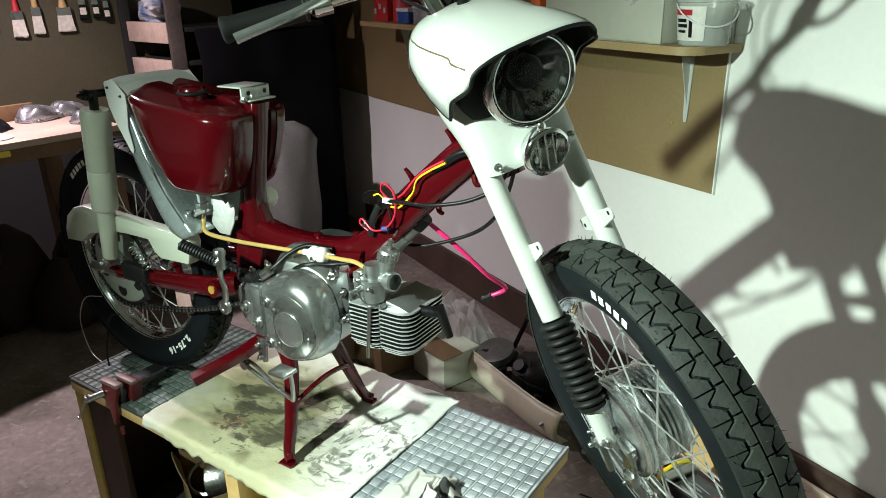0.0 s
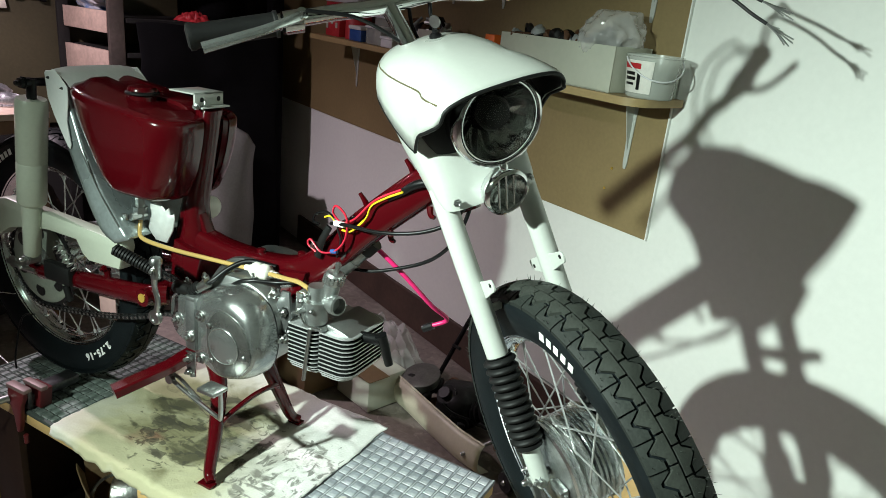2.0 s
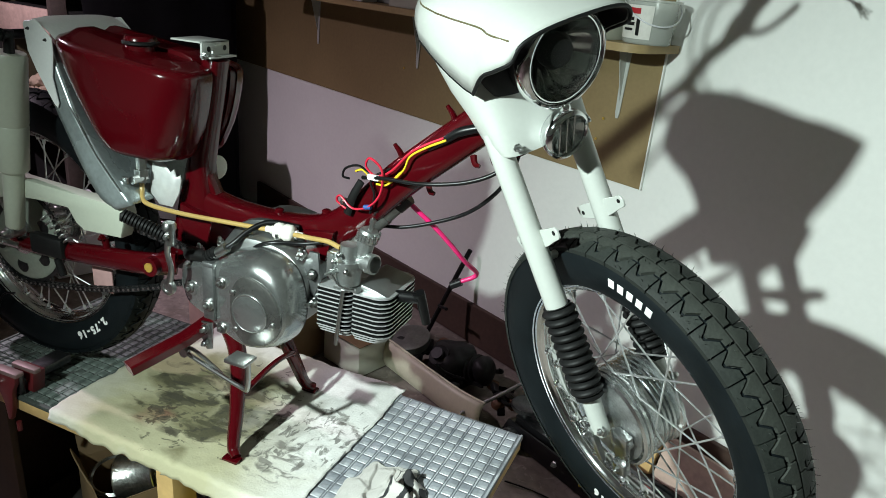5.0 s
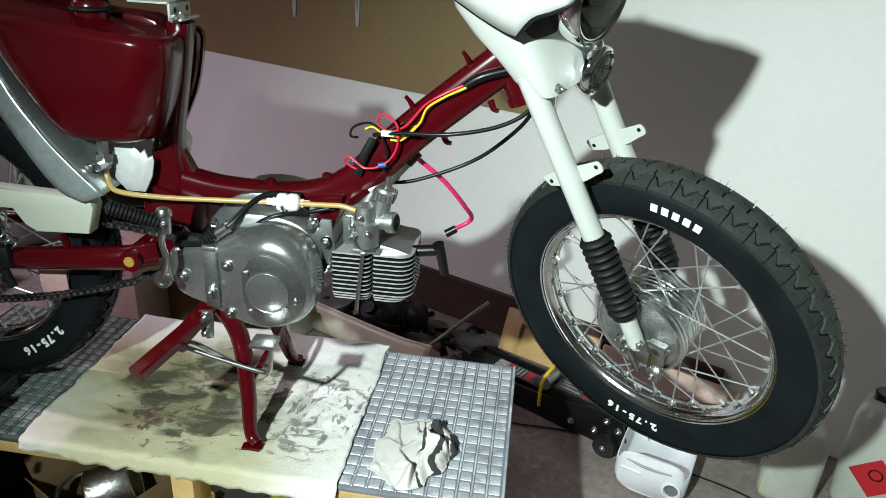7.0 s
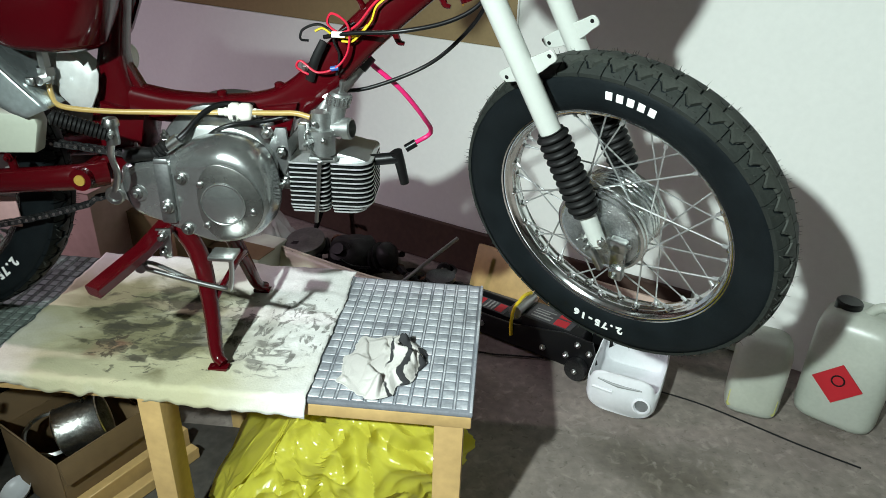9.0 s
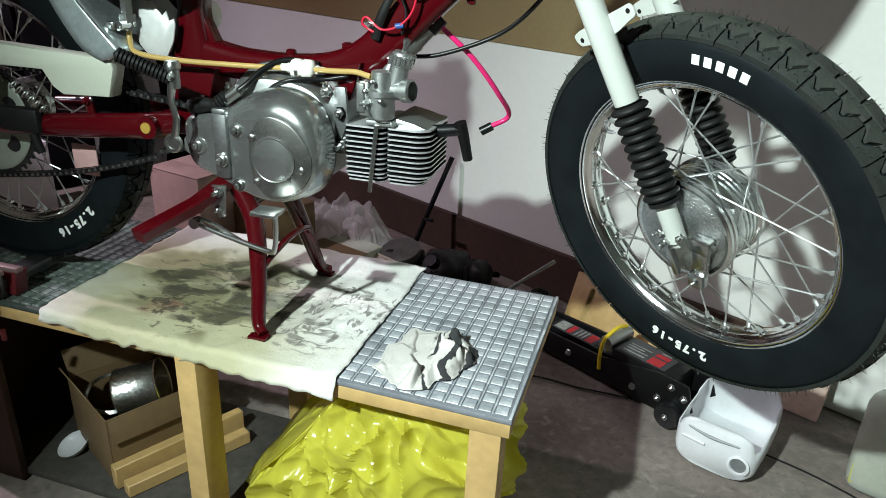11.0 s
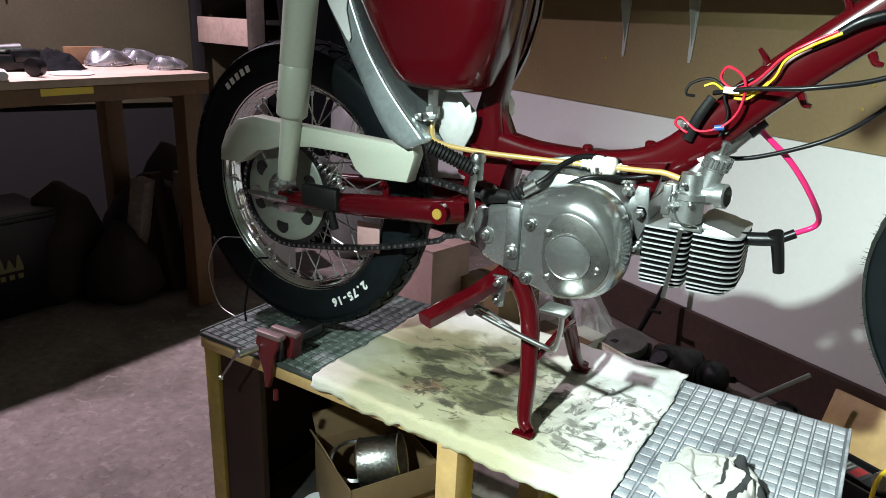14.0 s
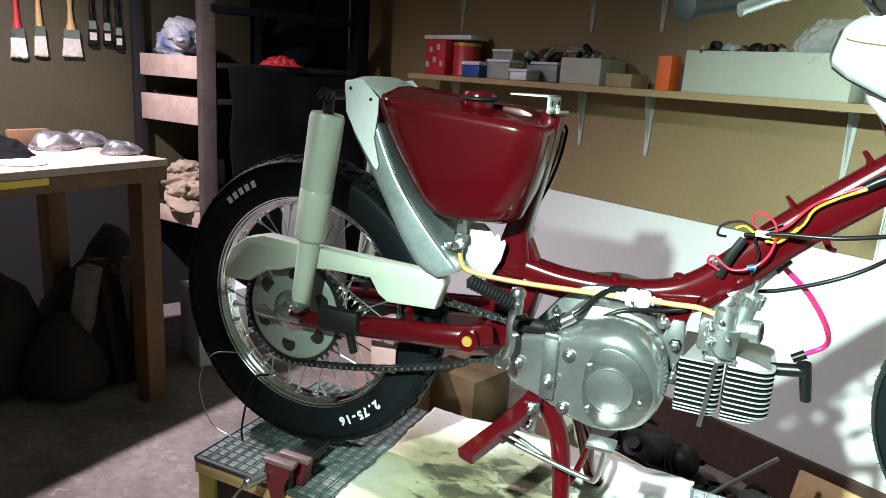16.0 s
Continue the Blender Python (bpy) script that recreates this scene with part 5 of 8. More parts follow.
for a, far in ((radians(-128), 0.046), (radians(137), 0.044), (radians(-14), 0.046)):
    part("cover_screw", lathe([(0.005, 0), (0.005, 0.002), (0.003, 0.003), (0, 0.003)], Matrix.Translation((0.592 + far * math.cos(a), -0.1286, 0.737 + far * math.sin(a))) @ axis((0, -1, 0)), 14), STEEL, eng)
for x, z in ((0.445, 0.733), (0.527, 0.77), (0.526, 0.686), (0.499, 0.722)):
    yb = face_y(x) + 0.001 if x != 0.499 else -0.1135
    part("case_bolt", join(lathe([(0.0105, 0), (0.0105, 0.004), (0.0095, 0.005), (0.0075, 0.005), (0.0075, 0.0085), (0.0045, 0.0085), (0.0045, 0.005), (0, 0.005)], Matrix.Translation((x, yb, z)) @ axis((0, -1, 0)), 20), lathe([(0.004, 0.004), (0.004, 0.013), (0.003, 0.014), (0, 0.014)], Matrix.Translation((x, yb, z)) @ axis((0, -1, 0)), 6)), STEEL, eng)
part("cover_strap", join(box(0.486, 0.509, -0.1135, -0.095, 0.693, 0.793, 0.003), box(0.486, 0.509, -0.1135, -0.05, 0.788, 0.799, 0.003)), ALUDULL, eng, "aluminium strap over the cover", 35)
part("cover_boss", join(*[lathe([(0.014, 0), (0.013, 0.0035), (0.011, 0.004), (0, 0.004)], Matrix.Translation((x, -0.092, z)) @ axis((0, -1, 0)), 24) for x, z in ((0.447, 0.733),)]), ALU, eng)
for x, z in ((0.668, 0.8), (0.668, 0.75), (0.648, 0.83)):
    part("front_bolt", nut((x, -0.058, z), (0, -1, 0), 0.008, 0.01), STEEL, eng)
for x, y, z in ((0.44, -0.06, 0.79), (0.49, -0.066, 0.815), (0.545, -0.06, 0.838), (0.6, -0.06, 0.842), (0.645, -0.06, 0.828)):
    part("top_bolt", nut((x, y, z), (0.05, -0.35, 1), 0.0065, 0.008), STEEL, eng)
boot = [(0.0, 0.0), (0.0095, 0.0)]
for k in range(4):
    boot += [(0.0105, 0.002 + 0.006 * k), (0.0105, 0.005 + 0.006 * k), (0.009, 0.006 + 0.006 * k)]
part("clutch_arm", lathe(boot + [(0.005, 0.03), (0.0, 0.03)], Matrix.Translation((0.486, -0.1, 0.8)) @ axis((0.75, 0.15, 0.62)), 16), SOFTBLACK, eng, "ribbed black rubber boot", 40)
part("mount_plate", prism([(0.648, 0.81), (0.66, 0.838), (0.676, 0.838), (0.681, 0.79), (0.67, 0.76), (0.656, 0.776)], -0.06, -0.053, 0.002), ALUDULL, eng, "bare alloy mounting plate", 30)
# Near-black colour paints the shade deep between the fins, core included.
FINGAP = mat("fin_gap_shade", (0.008, 0.008, 0.008), 0.6, 0.1, 0.2, 20, 200, 0.1)
# cylinder: flat fins stacked upwards, in two groups with a stud between


def fin(x0, x1, z, w, r=0.014):
    pts = []
    for cx, cy, a0 in ((x1 - r, w - r, 0), (x0 + 0.004, w - 0.004, 90), (x0 + 0.004, -w + 0.004, 180), (x1 - r, -w + r, 270)):
        rr = r if cx == x1 - r else 0.004
        for k in range(5):
            a = radians(a0 + 22.5 * k)
            pts.append((cx + rr * math.cos(a), cy + rr * math.sin(a)))
    return skin([[(x, y, z - 0.0013) for x, y in pts], [(x, y, z + 0.0013) for x, y in pts]])


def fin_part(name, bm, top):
    """Bright machined edges; the cast faces between the fins are coloured dark for the shade there."""
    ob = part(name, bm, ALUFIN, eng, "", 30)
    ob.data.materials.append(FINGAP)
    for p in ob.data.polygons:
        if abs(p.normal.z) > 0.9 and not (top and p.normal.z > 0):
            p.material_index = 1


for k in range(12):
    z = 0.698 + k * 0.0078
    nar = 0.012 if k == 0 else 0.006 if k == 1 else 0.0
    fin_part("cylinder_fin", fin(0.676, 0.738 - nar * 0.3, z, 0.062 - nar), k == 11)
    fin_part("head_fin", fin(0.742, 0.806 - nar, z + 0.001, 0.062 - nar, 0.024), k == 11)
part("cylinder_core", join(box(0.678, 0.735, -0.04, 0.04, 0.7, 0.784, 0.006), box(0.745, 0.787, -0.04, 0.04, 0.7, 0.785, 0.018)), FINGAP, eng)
part("cylinder_head_top", prism([(0.742, 0.785), (0.742, 0.795), (0.75, 0.799), (0.78, 0.793), (0.803, 0.785)], -0.05, 0.05, 0.004), ALUROUGH, eng)
part("head_stud", join(rod((0.717, -0.0655, 0.686), (0.727, -0.0655, 0.789), 0.0034, 10), rod((0.727, -0.0655, 0.785), (0.742, -0.04, 0.797), 0.003, 8)), STEEL, eng)
plug = part("spark_plug_cap", join(sweep([(0.79, -0.015, 0.776), (0.825, -0.018, 0.782), (0.843, -0.02, 0.786)], 0.0095, 14, 3), sweep([(0.84, -0.021, 0.795), (0.846, -0.016, 0.775), (0.853, -0.008, 0.738)], [0.0105, 0.0085, 0.0075], 14, 3)), BLACKP, eng, "black right-angle spark plug cap", 50)

# carburettor and intake
CSH = Matrix.Translation((0.008, -0.008, -0.02))
carb = part("carburettor", join(lathe([(0.0, -0.04), (0.014, -0.04), (0.02, -0.036), (0.0205, -0.005), (0.023, -0.004), (0.023, 0.004), (0.016, 0.006), (0.015, 0.03)], Matrix.Translation((0.722, -0.045, 0.855)), 28), lathe([(0.014, 0.0), (0.014, 0.045), (0.0175, 0.047), (0.0175, 0.06), (0.013, 0.066), (0, 0.067)], Matrix.Translation((0.735, -0.035, 0.848)) @ pose(0, 0, 0, 0, 14, 0), 24), lathe([(0.012, -0.01), (0.0125, 0.018), (0.0165, 0.02), (0.0165, 0.032), (0.0135, 0.034), (0.0125, 0.02)], Matrix.Translation((0.737, -0.04, 0.858)) @ axis((1, -0.25, 0.1)), 26), box(0.69, 0.705, -0.055, -0.02, 0.82, 0.87, 0.003), nut((0.708, -0.062, 0.842), (-0.3, -1, 0), 0.005, 0.012)), ALUROUGH, eng, "zinc alloy carburettor", 40, CSH)
part("knurled_top", lathe([(0.0182, 0.0), (0.0182, 0.012), (0.016, 0.014)], Matrix.Translation((0.735, -0.035, 0.848)) @ pose(0, 0, 0, 0, 14, 0) @ Matrix.Translation((0, 0, 0.048)), 20), ALU, carb, "", 10, CSH)
for k in range(18):
    a = 2 * math.pi * k / 18
    part("knurl", rod((0.735 + 0.012 + 0.0183 * math.cos(a), -0.035 + 0.0183 * math.sin(a), 0.896), (0.735 + 0.0148 + 0.0183 * math.cos(a), -0.035 + 0.0183 * math.sin(a), 0.908), 0.0012, 5), ALU, carb, m=CSH)
part("float_bowl_clip", sweep([(0.7, -0.066, 0.845), (0.716, -0.069, 0.822), (0.738, -0.064, 0.818)], 0.0014, 6), STEEL, carb, m=CSH)
for x, y, z in ((0.705, -0.064, 0.858), (0.729, -0.066, 0.846), (0.716, -0.066, 0.872)):
    part("bowl_screw", join(lathe([(0.0035, 0), (0.0035, 0.006), (0.002, 0.007), (0, 0.007)], Matrix.Translation((x, y, z)) @ axis((0, -1, 0.1)), 10)), STEEL, carb, m=CSH)
part("cable_adjuster", lathe([(0.004, 0), (0.004, 0.012), (0.0055, 0.012), (0.0055, 0.018), (0.003, 0.02), (0, 0.02)], Matrix.Translation((0.751, -0.034, 0.912)) @ pose(0, 0, 0, 0, 14, 0), 8), STEEL, carb, m=CSH)
part("carburettor_flange", prism([(0.688, 0.826), (0.7, 0.826), (0.7, 0.868), (0.688, 0.868)], -0.06, -0.012, 0.003), ALU, carb, m=CSH)
part("carburettor_seat", prism([(0.7, 0.808), (0.745, 0.808), (0.742, 0.816), (0.703, 0.816)], -0.058, -0.01, 0.002), ALUROUGH, carb, m=CSH)
DULLALU = mat("dull_grey_alloy_tube", (0.4, 0.41, 0.4), 0.36, 0.9, 0.2, 15, 200, 0.1)
intake = part("intake_tube", join(rod((0.728, -0.006, 0.872), (0.786, 0.016, 0.938), 0.018, 28), rod((0.754, 0.004, 0.902), (0.758, 0.0055, 0.906), 0.0195, 28), rod((0.716, -0.012, 0.84), (0.735, -0.006, 0.877), 0.012, 20)), DULLALU, moped, "bare metal intake silencer tube", 40)
part("intake_clip", join(rod((0.774, 0.0115, 0.924), (0.79, 0.0175, 0.942), 0.0193, 24), box(0.77, 0.79, 0.0, 0.02, 0.936, 0.948, 0.002)), BLACKP, intake, "black clip", 40)
part("clip_plate", box(0.787, 0.791, -0.012, 0.02, 0.93, 0.953, 0.001), STEEL, intake)

# kick lever with ribbed rubber
lev = part("kick_lever", join(sweep([(0.43, -0.128, 0.75), (0.439, -0.131, 0.78), (0.437, -0.135, 0.81), (0.446, -0.14, 0.838)], [0.006, 0.005, 0.005, 0.0065], 12, 5), lathe([(0.006, -0.004), (0.0135, -0.004), (0.0145, -0.002), (0.0145, 0.003), (0.0125, 0.005), (0.0085, 0.005), (0.008, 0.003), (0.0, 0.003)], Matrix.Translation((0.428, -0.128, 0.743)) @ axis((0, -1, 0)), 28), lathe([(0.0, 0.004), (0.009, 0.004), (0.0095, 0.03), (0.0118, 0.031), (0.0118, 0.037), (0.009, 0.042), (0.0, 0.042)], Matrix.Translation((0.448, -0.14, 0.825)), 20), nut((0.452, -0.15, 0.846), (0.4, -1, 0.1), 0.005, 0.006)), STEEL, moped, "chromed kick lever", 40)
prof = [(0.008, 0)]
for k in range(14):
    prof += [(0.0108, 0.002 + k * 0.0055), (0.0108, 0.005 + k * 0.0055), (0.0086, 0.006 + k * 0.0055)]
part("lever_rubber", lathe(prof + [(0.0, 0.082)], Matrix.Translation((0.447, -0.142, 0.843)) @ axis((-0.075, -0.03, 0.035)), 20), SOFTBLACK, lev, "ribbed black rubber", 40)

# fuel tap, hose, filter
part("fuel_tap", join(lathe([(0.008, 0.0), (0.008, 0.012), (0.013, 0.012), (0.013, 0.024), (0.009, 0.024), (0.009, 0.05)], Matrix.Translation((0.322, -0.062, 0.892)), 6), rod((0.322, -0.085, 0.9), (0.322, -0.05, 0.9), 0.007, 12), box(0.305, 0.318, -0.092, -0.086, 0.894, 0.906, 0.002)), STEEL, moped, "nickel-plated fuel tap", 30)
part("fuel_hose", sweep([(0.322, -0.062, 0.9), (0.326, -0.068, 0.878), (0.343, -0.078, 0.862), (0.405, -0.072, 0.8555), (0.5, -0.06, 0.8545), (0.59, -0.0515, 0.856), (0.66, -0.052, 0.8585), (0.69, -0.053, 0.86), (0.714, -0.056, 0.856)], 0.0042, 12), HOSE, moped, "yellow fuel hose", 60)
part("fuel_filter", join(lathe([(0.0055, -0.014), (0.0055, -0.006), (0.0075, -0.004), (0.006, 0), (0.012, 0.002), (0.0145, 0.006), (0.0145, 0.015), (0.0125, 0.018), (0.0145, 0.021), (0.0145, 0.032), (0.012, 0.036), (0.006, 0.038), (0.0075, 0.042), (0.0055, 0.044), (0.0055, 0.052)], Matrix.Translation((0.587, -0.052, 0.857)) @ axis((1, 0.12, -0.02)), 20)), FILTER, moped, "white plastic fuel filter", 40)
part("air_box_disc", join(lathe([(0.018, 0.0), (0.022, 0.004), (0.022, 0.012), (0.016, 0.016), (0.0, 0.017)], Matrix.Translation((0.394, 0.036, 0.912)) @ axis((1, -0.25, 0.1)), 32)), FILTER, moped, "white plastic air box lid", 40)
# White sheet with a jagged edge paints the rear shell's bright reflection.
part("shell_reflection", rough_up(prism([(0.33, 0.868), (0.345, 0.853), (0.36, 0.85), (0.376, 0.852), (0.384, 0.88), (0.392, 0.906), (0.388, 0.913), (0.381, 0.909), (0.379, 0.92), (0.372, 0.914), (0.368, 0.926), (0.357, 0.934), (0.34, 0.936), (0.328, 0.92), (0.326, 0.893)], -0.05, -0.0465, 0.001, 1, 0), 0.007, 45), mat("white_shell_reflection", (0.78, 0.8, 0.78), 0.35, 0.35, 0.1, 14, 90, 0.1), moped, "white jagged sheet for the bright reflection on the rear shell", 60)

# cables
def cable(name, pts, r, m, label="", seg=8):
    return part(name, sweep(pts, r, seg, 8), m, moped, label, 60)


cable("ignition_lead", [(0.78, 0.018, 0.938), (0.799, 0.034, 0.916), (0.839, 0.052, 0.877), (0.874, 0.09, 0.821), (0.884, 0.142, 0.777), (0.852, 0.137, 0.755)], 0.0042, MAGENTA, "magenta ignition lead")
part("lead_cap", rod((0.858, 0.138, 0.758), (0.84, 0.135, 0.747), 0.0075, 12), BLACKP, moped, "black lead terminal")
cable("clutch_cable", [(0.735, -0.03, 0.97), (0.78, -0.045, 0.98), (0.85, -0.06, 0.988), (0.92, -0.055, 1.004), (0.965, -0.045, 1.032), (0.985, -0.02, 1.08)], 0.0032, BLACKP, "black control cable")
cable("throttle_cable", [(0.742, 0.02, 0.877), (0.795, 0.028, 0.884), (0.878, 0.036, 0.918), (0.932, 0.018, 0.965), (0.968, -0.014, 1.02), (0.98, -0.01, 1.08)], 0.0032, BLACKP, "black control cable")
cable("carburettor_cable", [(0.752, -0.033, 0.915), (0.757, -0.031, 0.945), (0.75, -0.03, 0.97), (0.78, -0.028, 0.992)], 0.002, BLACKP)
part("wire_sleeve", sweep([(0.84, -0.026, 1.033), (0.865, -0.028, 1.05), (0.89, -0.03, 1.067), (0.93, -0.028, 1.08)], [0.004, 0.006, 0.007, 0.007], 10), BLACKP, moped, "black loom sleeve", 60)
for name, m, pts in (
    ("yellow_wire", YELLOWC, [(0.87, -0.036, 1.052), (0.84, -0.035, 1.036), (0.815, -0.035, 1.018), (0.805, -0.034, 0.995), (0.785, -0.034, 0.975), (0.755, -0.034, 0.972), (0.735, -0.03, 0.982), (0.722, -0.03, 0.978)]),
    ("red_wire", PINKW, [(0.865, -0.033, 1.054), (0.835, -0.032, 1.038), (0.81, -0.03, 1.02), (0.785, -0.035, 0.99), (0.76, -0.034, 0.978), (0.742, -0.034, 0.99), (0.75, -0.038, 1.005), (0.772, -0.04, 0.99), (0.772, -0.04, 0.955), (0.755, -0.042, 0.93), (0.725, -0.04, 0.92), (0.7, -0.036, 0.935), (0.693, -0.034, 0.925), (0.71, -0.034, 0.915)]),
    ("black_wire", BLACKP, [(0.755, -0.034, 0.974), (0.73, -0.032, 0.988), (0.705, -0.03, 0.98), (0.7, -0.03, 0.966), (0.712, -0.03, 0.964)]),
    ("yellow_wire", YELLOWC, [(0.8, -0.032, 0.99), (0.78, -0.036, 0.968), (0.762, -0.036, 0.966)])):
    cable(name, pts, 0.0019, m, "", 6)
part("frame_strap", sweep([(0.71, -0.03, 0.905), (0.72, -0.034, 0.935), (0.735, -0.034, 0.965)], [0.007, 0.007, 0.006], 8, 4, 0.4), SOFTBLACK, moped, "black cable tie", 60)
part("wire_terminal", join(lathe([(0.004, 0), (0.004, 0.012), (0, 0.012)], Matrix.Translation((0.745, -0.04, 0.926)) @ axis((1, 0, 0.2)), 10)), BLUEC, moped, "blue crimp terminal")
part("frame_clip", nut((0.705, -0.03, 0.925), (0, -1, 0), 0.006, 0.006), STEEL, moped)
part("wire_connector", box(0.748, 0.768, -0.042, -0.034, 0.972, 0.98, 0.001), MARK, moped, "white wire connector")
boot = cable("clutch_cable_boot", [(0.435, -0.08, 0.79), (0.46, -0.09, 0.797), (0.483, -0.094, 0.8), (0.505, -0.096, 0.812)], [0.013, 0.011, 0.0095, 0.008], SOFTBLACK, "black rubber boot", 12)
part("cable_ferrule", rod((0.499, -0.097, 0.808), (0.524, -0.094, 0.826), 0.0088, 16), STEEL, boot, "bright steel cable end")
cable("clutch_arm_cable", [(0.515, -0.096, 0.819), (0.532, -0.086, 0.833), (0.549, -0.066, 0.853), (0.575, -0.045, 0.866), (0.62, -0.028, 0.862)], 0.0046, BLACKP, "black control cable")
cable("engine_wire", [(0.548, -0.078, 0.812), (0.558, -0.076, 0.822), (0.577, -0.075, 0.836), (0.602, -0.07, 0.844), (0.64, -0.052, 0.845), (0.675, -0.044, 0.852)], 0.0036, BLACKP, "black engine wire")
cable("rear_wire", [(-0.06, -0.05, 0.575), (-0.09, -0.06, 0.56), (-0.105, -0.075, 0.47), (-0.1, -0.08, 0.435)], 0.0022, BLACKP, "thin black wire hanging from the wheel")
cable("rear_wire", [(-0.14, -0.04, 0.6), (-0.2, -0.05, 0.585), (-0.225, -0.06, 0.52), (-0.19, -0.07, 0.45), (-0.13, -0.08, 0.437)], 0.0012, STEEL, "thin steel wire")

# ---- bench ----
BENCH = pose(0.4225, 0.026, 0, 0, 0, -2.2)
LX, LY = 0.568, 0.203
bench = thing("work_bench", (0.4225, 0.026, 0), "low wooden bench with pine legs and a rubber-matted top", "bench")


def bbox(x0, x1, y0, y1, z0, z1, b=0.002):
    k = box(x0, x1, y0, y1, z0, z1, b)
    k.transform(BENCH)
    return k


part("tabletop", bbox(-LX, LX, -LY, LY, 0.392, 0.415), PINE, bench, "pale wooden top board", 30)
for x0, x1, y0, y1, mm in ((LX - 0.06, LX - 0.012, -LY + 0.002, -LY + 0.05, PINE), (LX - 0.106, LX - 0.048, LY - 0.05, LY - 0.002, PINE), (0.015, 0.054, -LY - 0.012, -LY + 0.045, PINE), (0.0, 0.047, LY - 0.05, LY - 0.002, PINE), (-LX + 0.006, -LX + 0.045, -LY + 0.002, -LY + 0.04, YELLOWWOOD), (-LX + 0.006, -LX + 0.045, LY - 0.05, LY - 0.002, YELLOWWOOD)):
    part("leg", bbox(x0, x1, y0, y1, 0.0, 0.392 if y0 > -LY - 0.01 else 0.405), mm, bench, "", 30)
part("side_panel", bbox(-LX + 0.012, -LX + 0.03, -LY + 0.042, LY - 0.05, 0.0, 0.39), DARKWOOD, bench, "dark brown end panel", 30)
part("back_panel", bbox(-LX + 0.045, -0.22, LY - 0.03, LY - 0.018, 0.02, 0.39), DARKWOOD, bench, "dark brown back panel", 30)
part("drop_panel", bbox(-LX + 0.05, -LX + 0.16, -LY + 0.006, -LY + 0.022, 0.0, 0.39), DARKWOOD, bench, "dark brown panel", 30)
part("floor_board", bbox(-LX + 0.05, 0.2, -LY + 0.02, LY - 0.05, 0.006, 0.02), mat("grimy_dark_board", (0.07, 0.064, 0.055), 0.7, 0, 0.35, 9, 60, 0.25), bench, "low shelf board", 30)

# rubber mats in tiles
def rubber_mat(name, x0, x1, y0, y1, material, label, nx, ny, gap, h, base=MATDARK):
    t = solid(name, bbox(x0, x1, y0, y1, 0.4155, 0.4255, 0.003), base, label, "mat", smooth=30)
    a, c = (x1 - x0 - 0.012) / nx, (y1 - y0 - 0.012) / ny
    tile = box(-a / 2 + gap, a / 2 - gap, -c / 2 + 0.0019, c / 2 - 0.0019, -0.001, h, 0.0008, 1)
    frame_strip = [box(x0 + 0.0008, x0 + 0.0055, y0 + 0.001, y1 - 0.001, 0.425, 0.4256 + h, 0.0008, 1), box(x1 - 0.0055, x1 - 0.0008, y0 + 0.001, y1 - 0.001, 0.425, 0.4256 + h, 0.0008, 1)]
    for i in range(1, nx):
        for j in range(ny):
            x, y = x0 + 0.006 + a * i, y0 + 0.006 + c * j
            frame_strip.append(box(x - 0.0014, x + 0.0014, y + 0.0004, y + c - 0.0004, 0.425, 0.4254 + h, 0.0005, 1))
    tagged(part("rib_grid", join(*frame_strip), material, t, "", 0, BENCH), kind="stuff")
    me = finish(tile, material, "mat_tile", 0)
    for i in range(nx):
        for j in range(ny):
            x, y = x0 + 0.006 + a * (i + 0.5), y0 + 0.006 + c * (j + 0.5)
            piece("mat_tile", me, BENCH @ Matrix.Translation((x, y, 0.4256)), t)
    return t


def cloth_sheet():
    """Fleece with a torn outline: lies on the bench and hangs a little over its near edge."""
    nx, ny = 90, 76
    rnd = random.Random(8)
    bm = bmesh.new()
    V = {}
    for i in range(nx + 1):
        for j in range(ny + 1):
            u, v = i / nx, j / ny
            e0 = 0.008 * noise.noise(Vector((v * 7, 1.3, 0))) + 0.004 * noise.noise(Vector((v * 24, 5, 0)))
            e1 = 0.006 * noise.noise(Vector((v * 6, 7.3, 0))) + 0.003 * noise.noise(Vector((v * 26, 2, 0)))
            f0 = 0.008 * noise.noise(Vector((u * 8, 3.3, 0))) + 0.004 * noise.noise(Vector((u * 30, 9, 0)))
            f1 = 0.006 * noise.noise(Vector((u * 8, 8.3, 0))) + 0.003 * noise.noise(Vector((u * 30, 4, 0)))
            x = -0.262 + e0 + (0.558 + e1 - e0) * u
            w0, w1 = -0.243 + 0.018 * (1 - u) + f0, 0.218 + f1
            y = w0 + (w1 - w0) * v
            z = 0.4305 + 0.0032 * noise.noise(Vector((x * 14, y * 14, 0))) + 0.008 * max(0, 0.2 - abs(noise.noise(Vector((x * 11, y * 9, 5))))) + 0.0012 * noise.noise(Vector((x * 60, y * 60, 3)))
            over = -(LY + 0.004) - y + 0.004 * noise.noise(Vector((x * 40, 3, 0)))
            if over > 0:
                y2 = -(LY + 0.006) - 0.25 * over
                z -= 0.95 * over + 0.002
                y = y2 + 0.003 * noise.noise(Vector((x * 30, 0, 0)))
            V[i, j] = bm.verts.new((x, y, z))
    for i in range(nx):
        for j in range(ny):
            bm.faces.new((V[i, j], V[i + 1, j], V[i + 1, j + 1], V[i, j + 1]))
    return bm


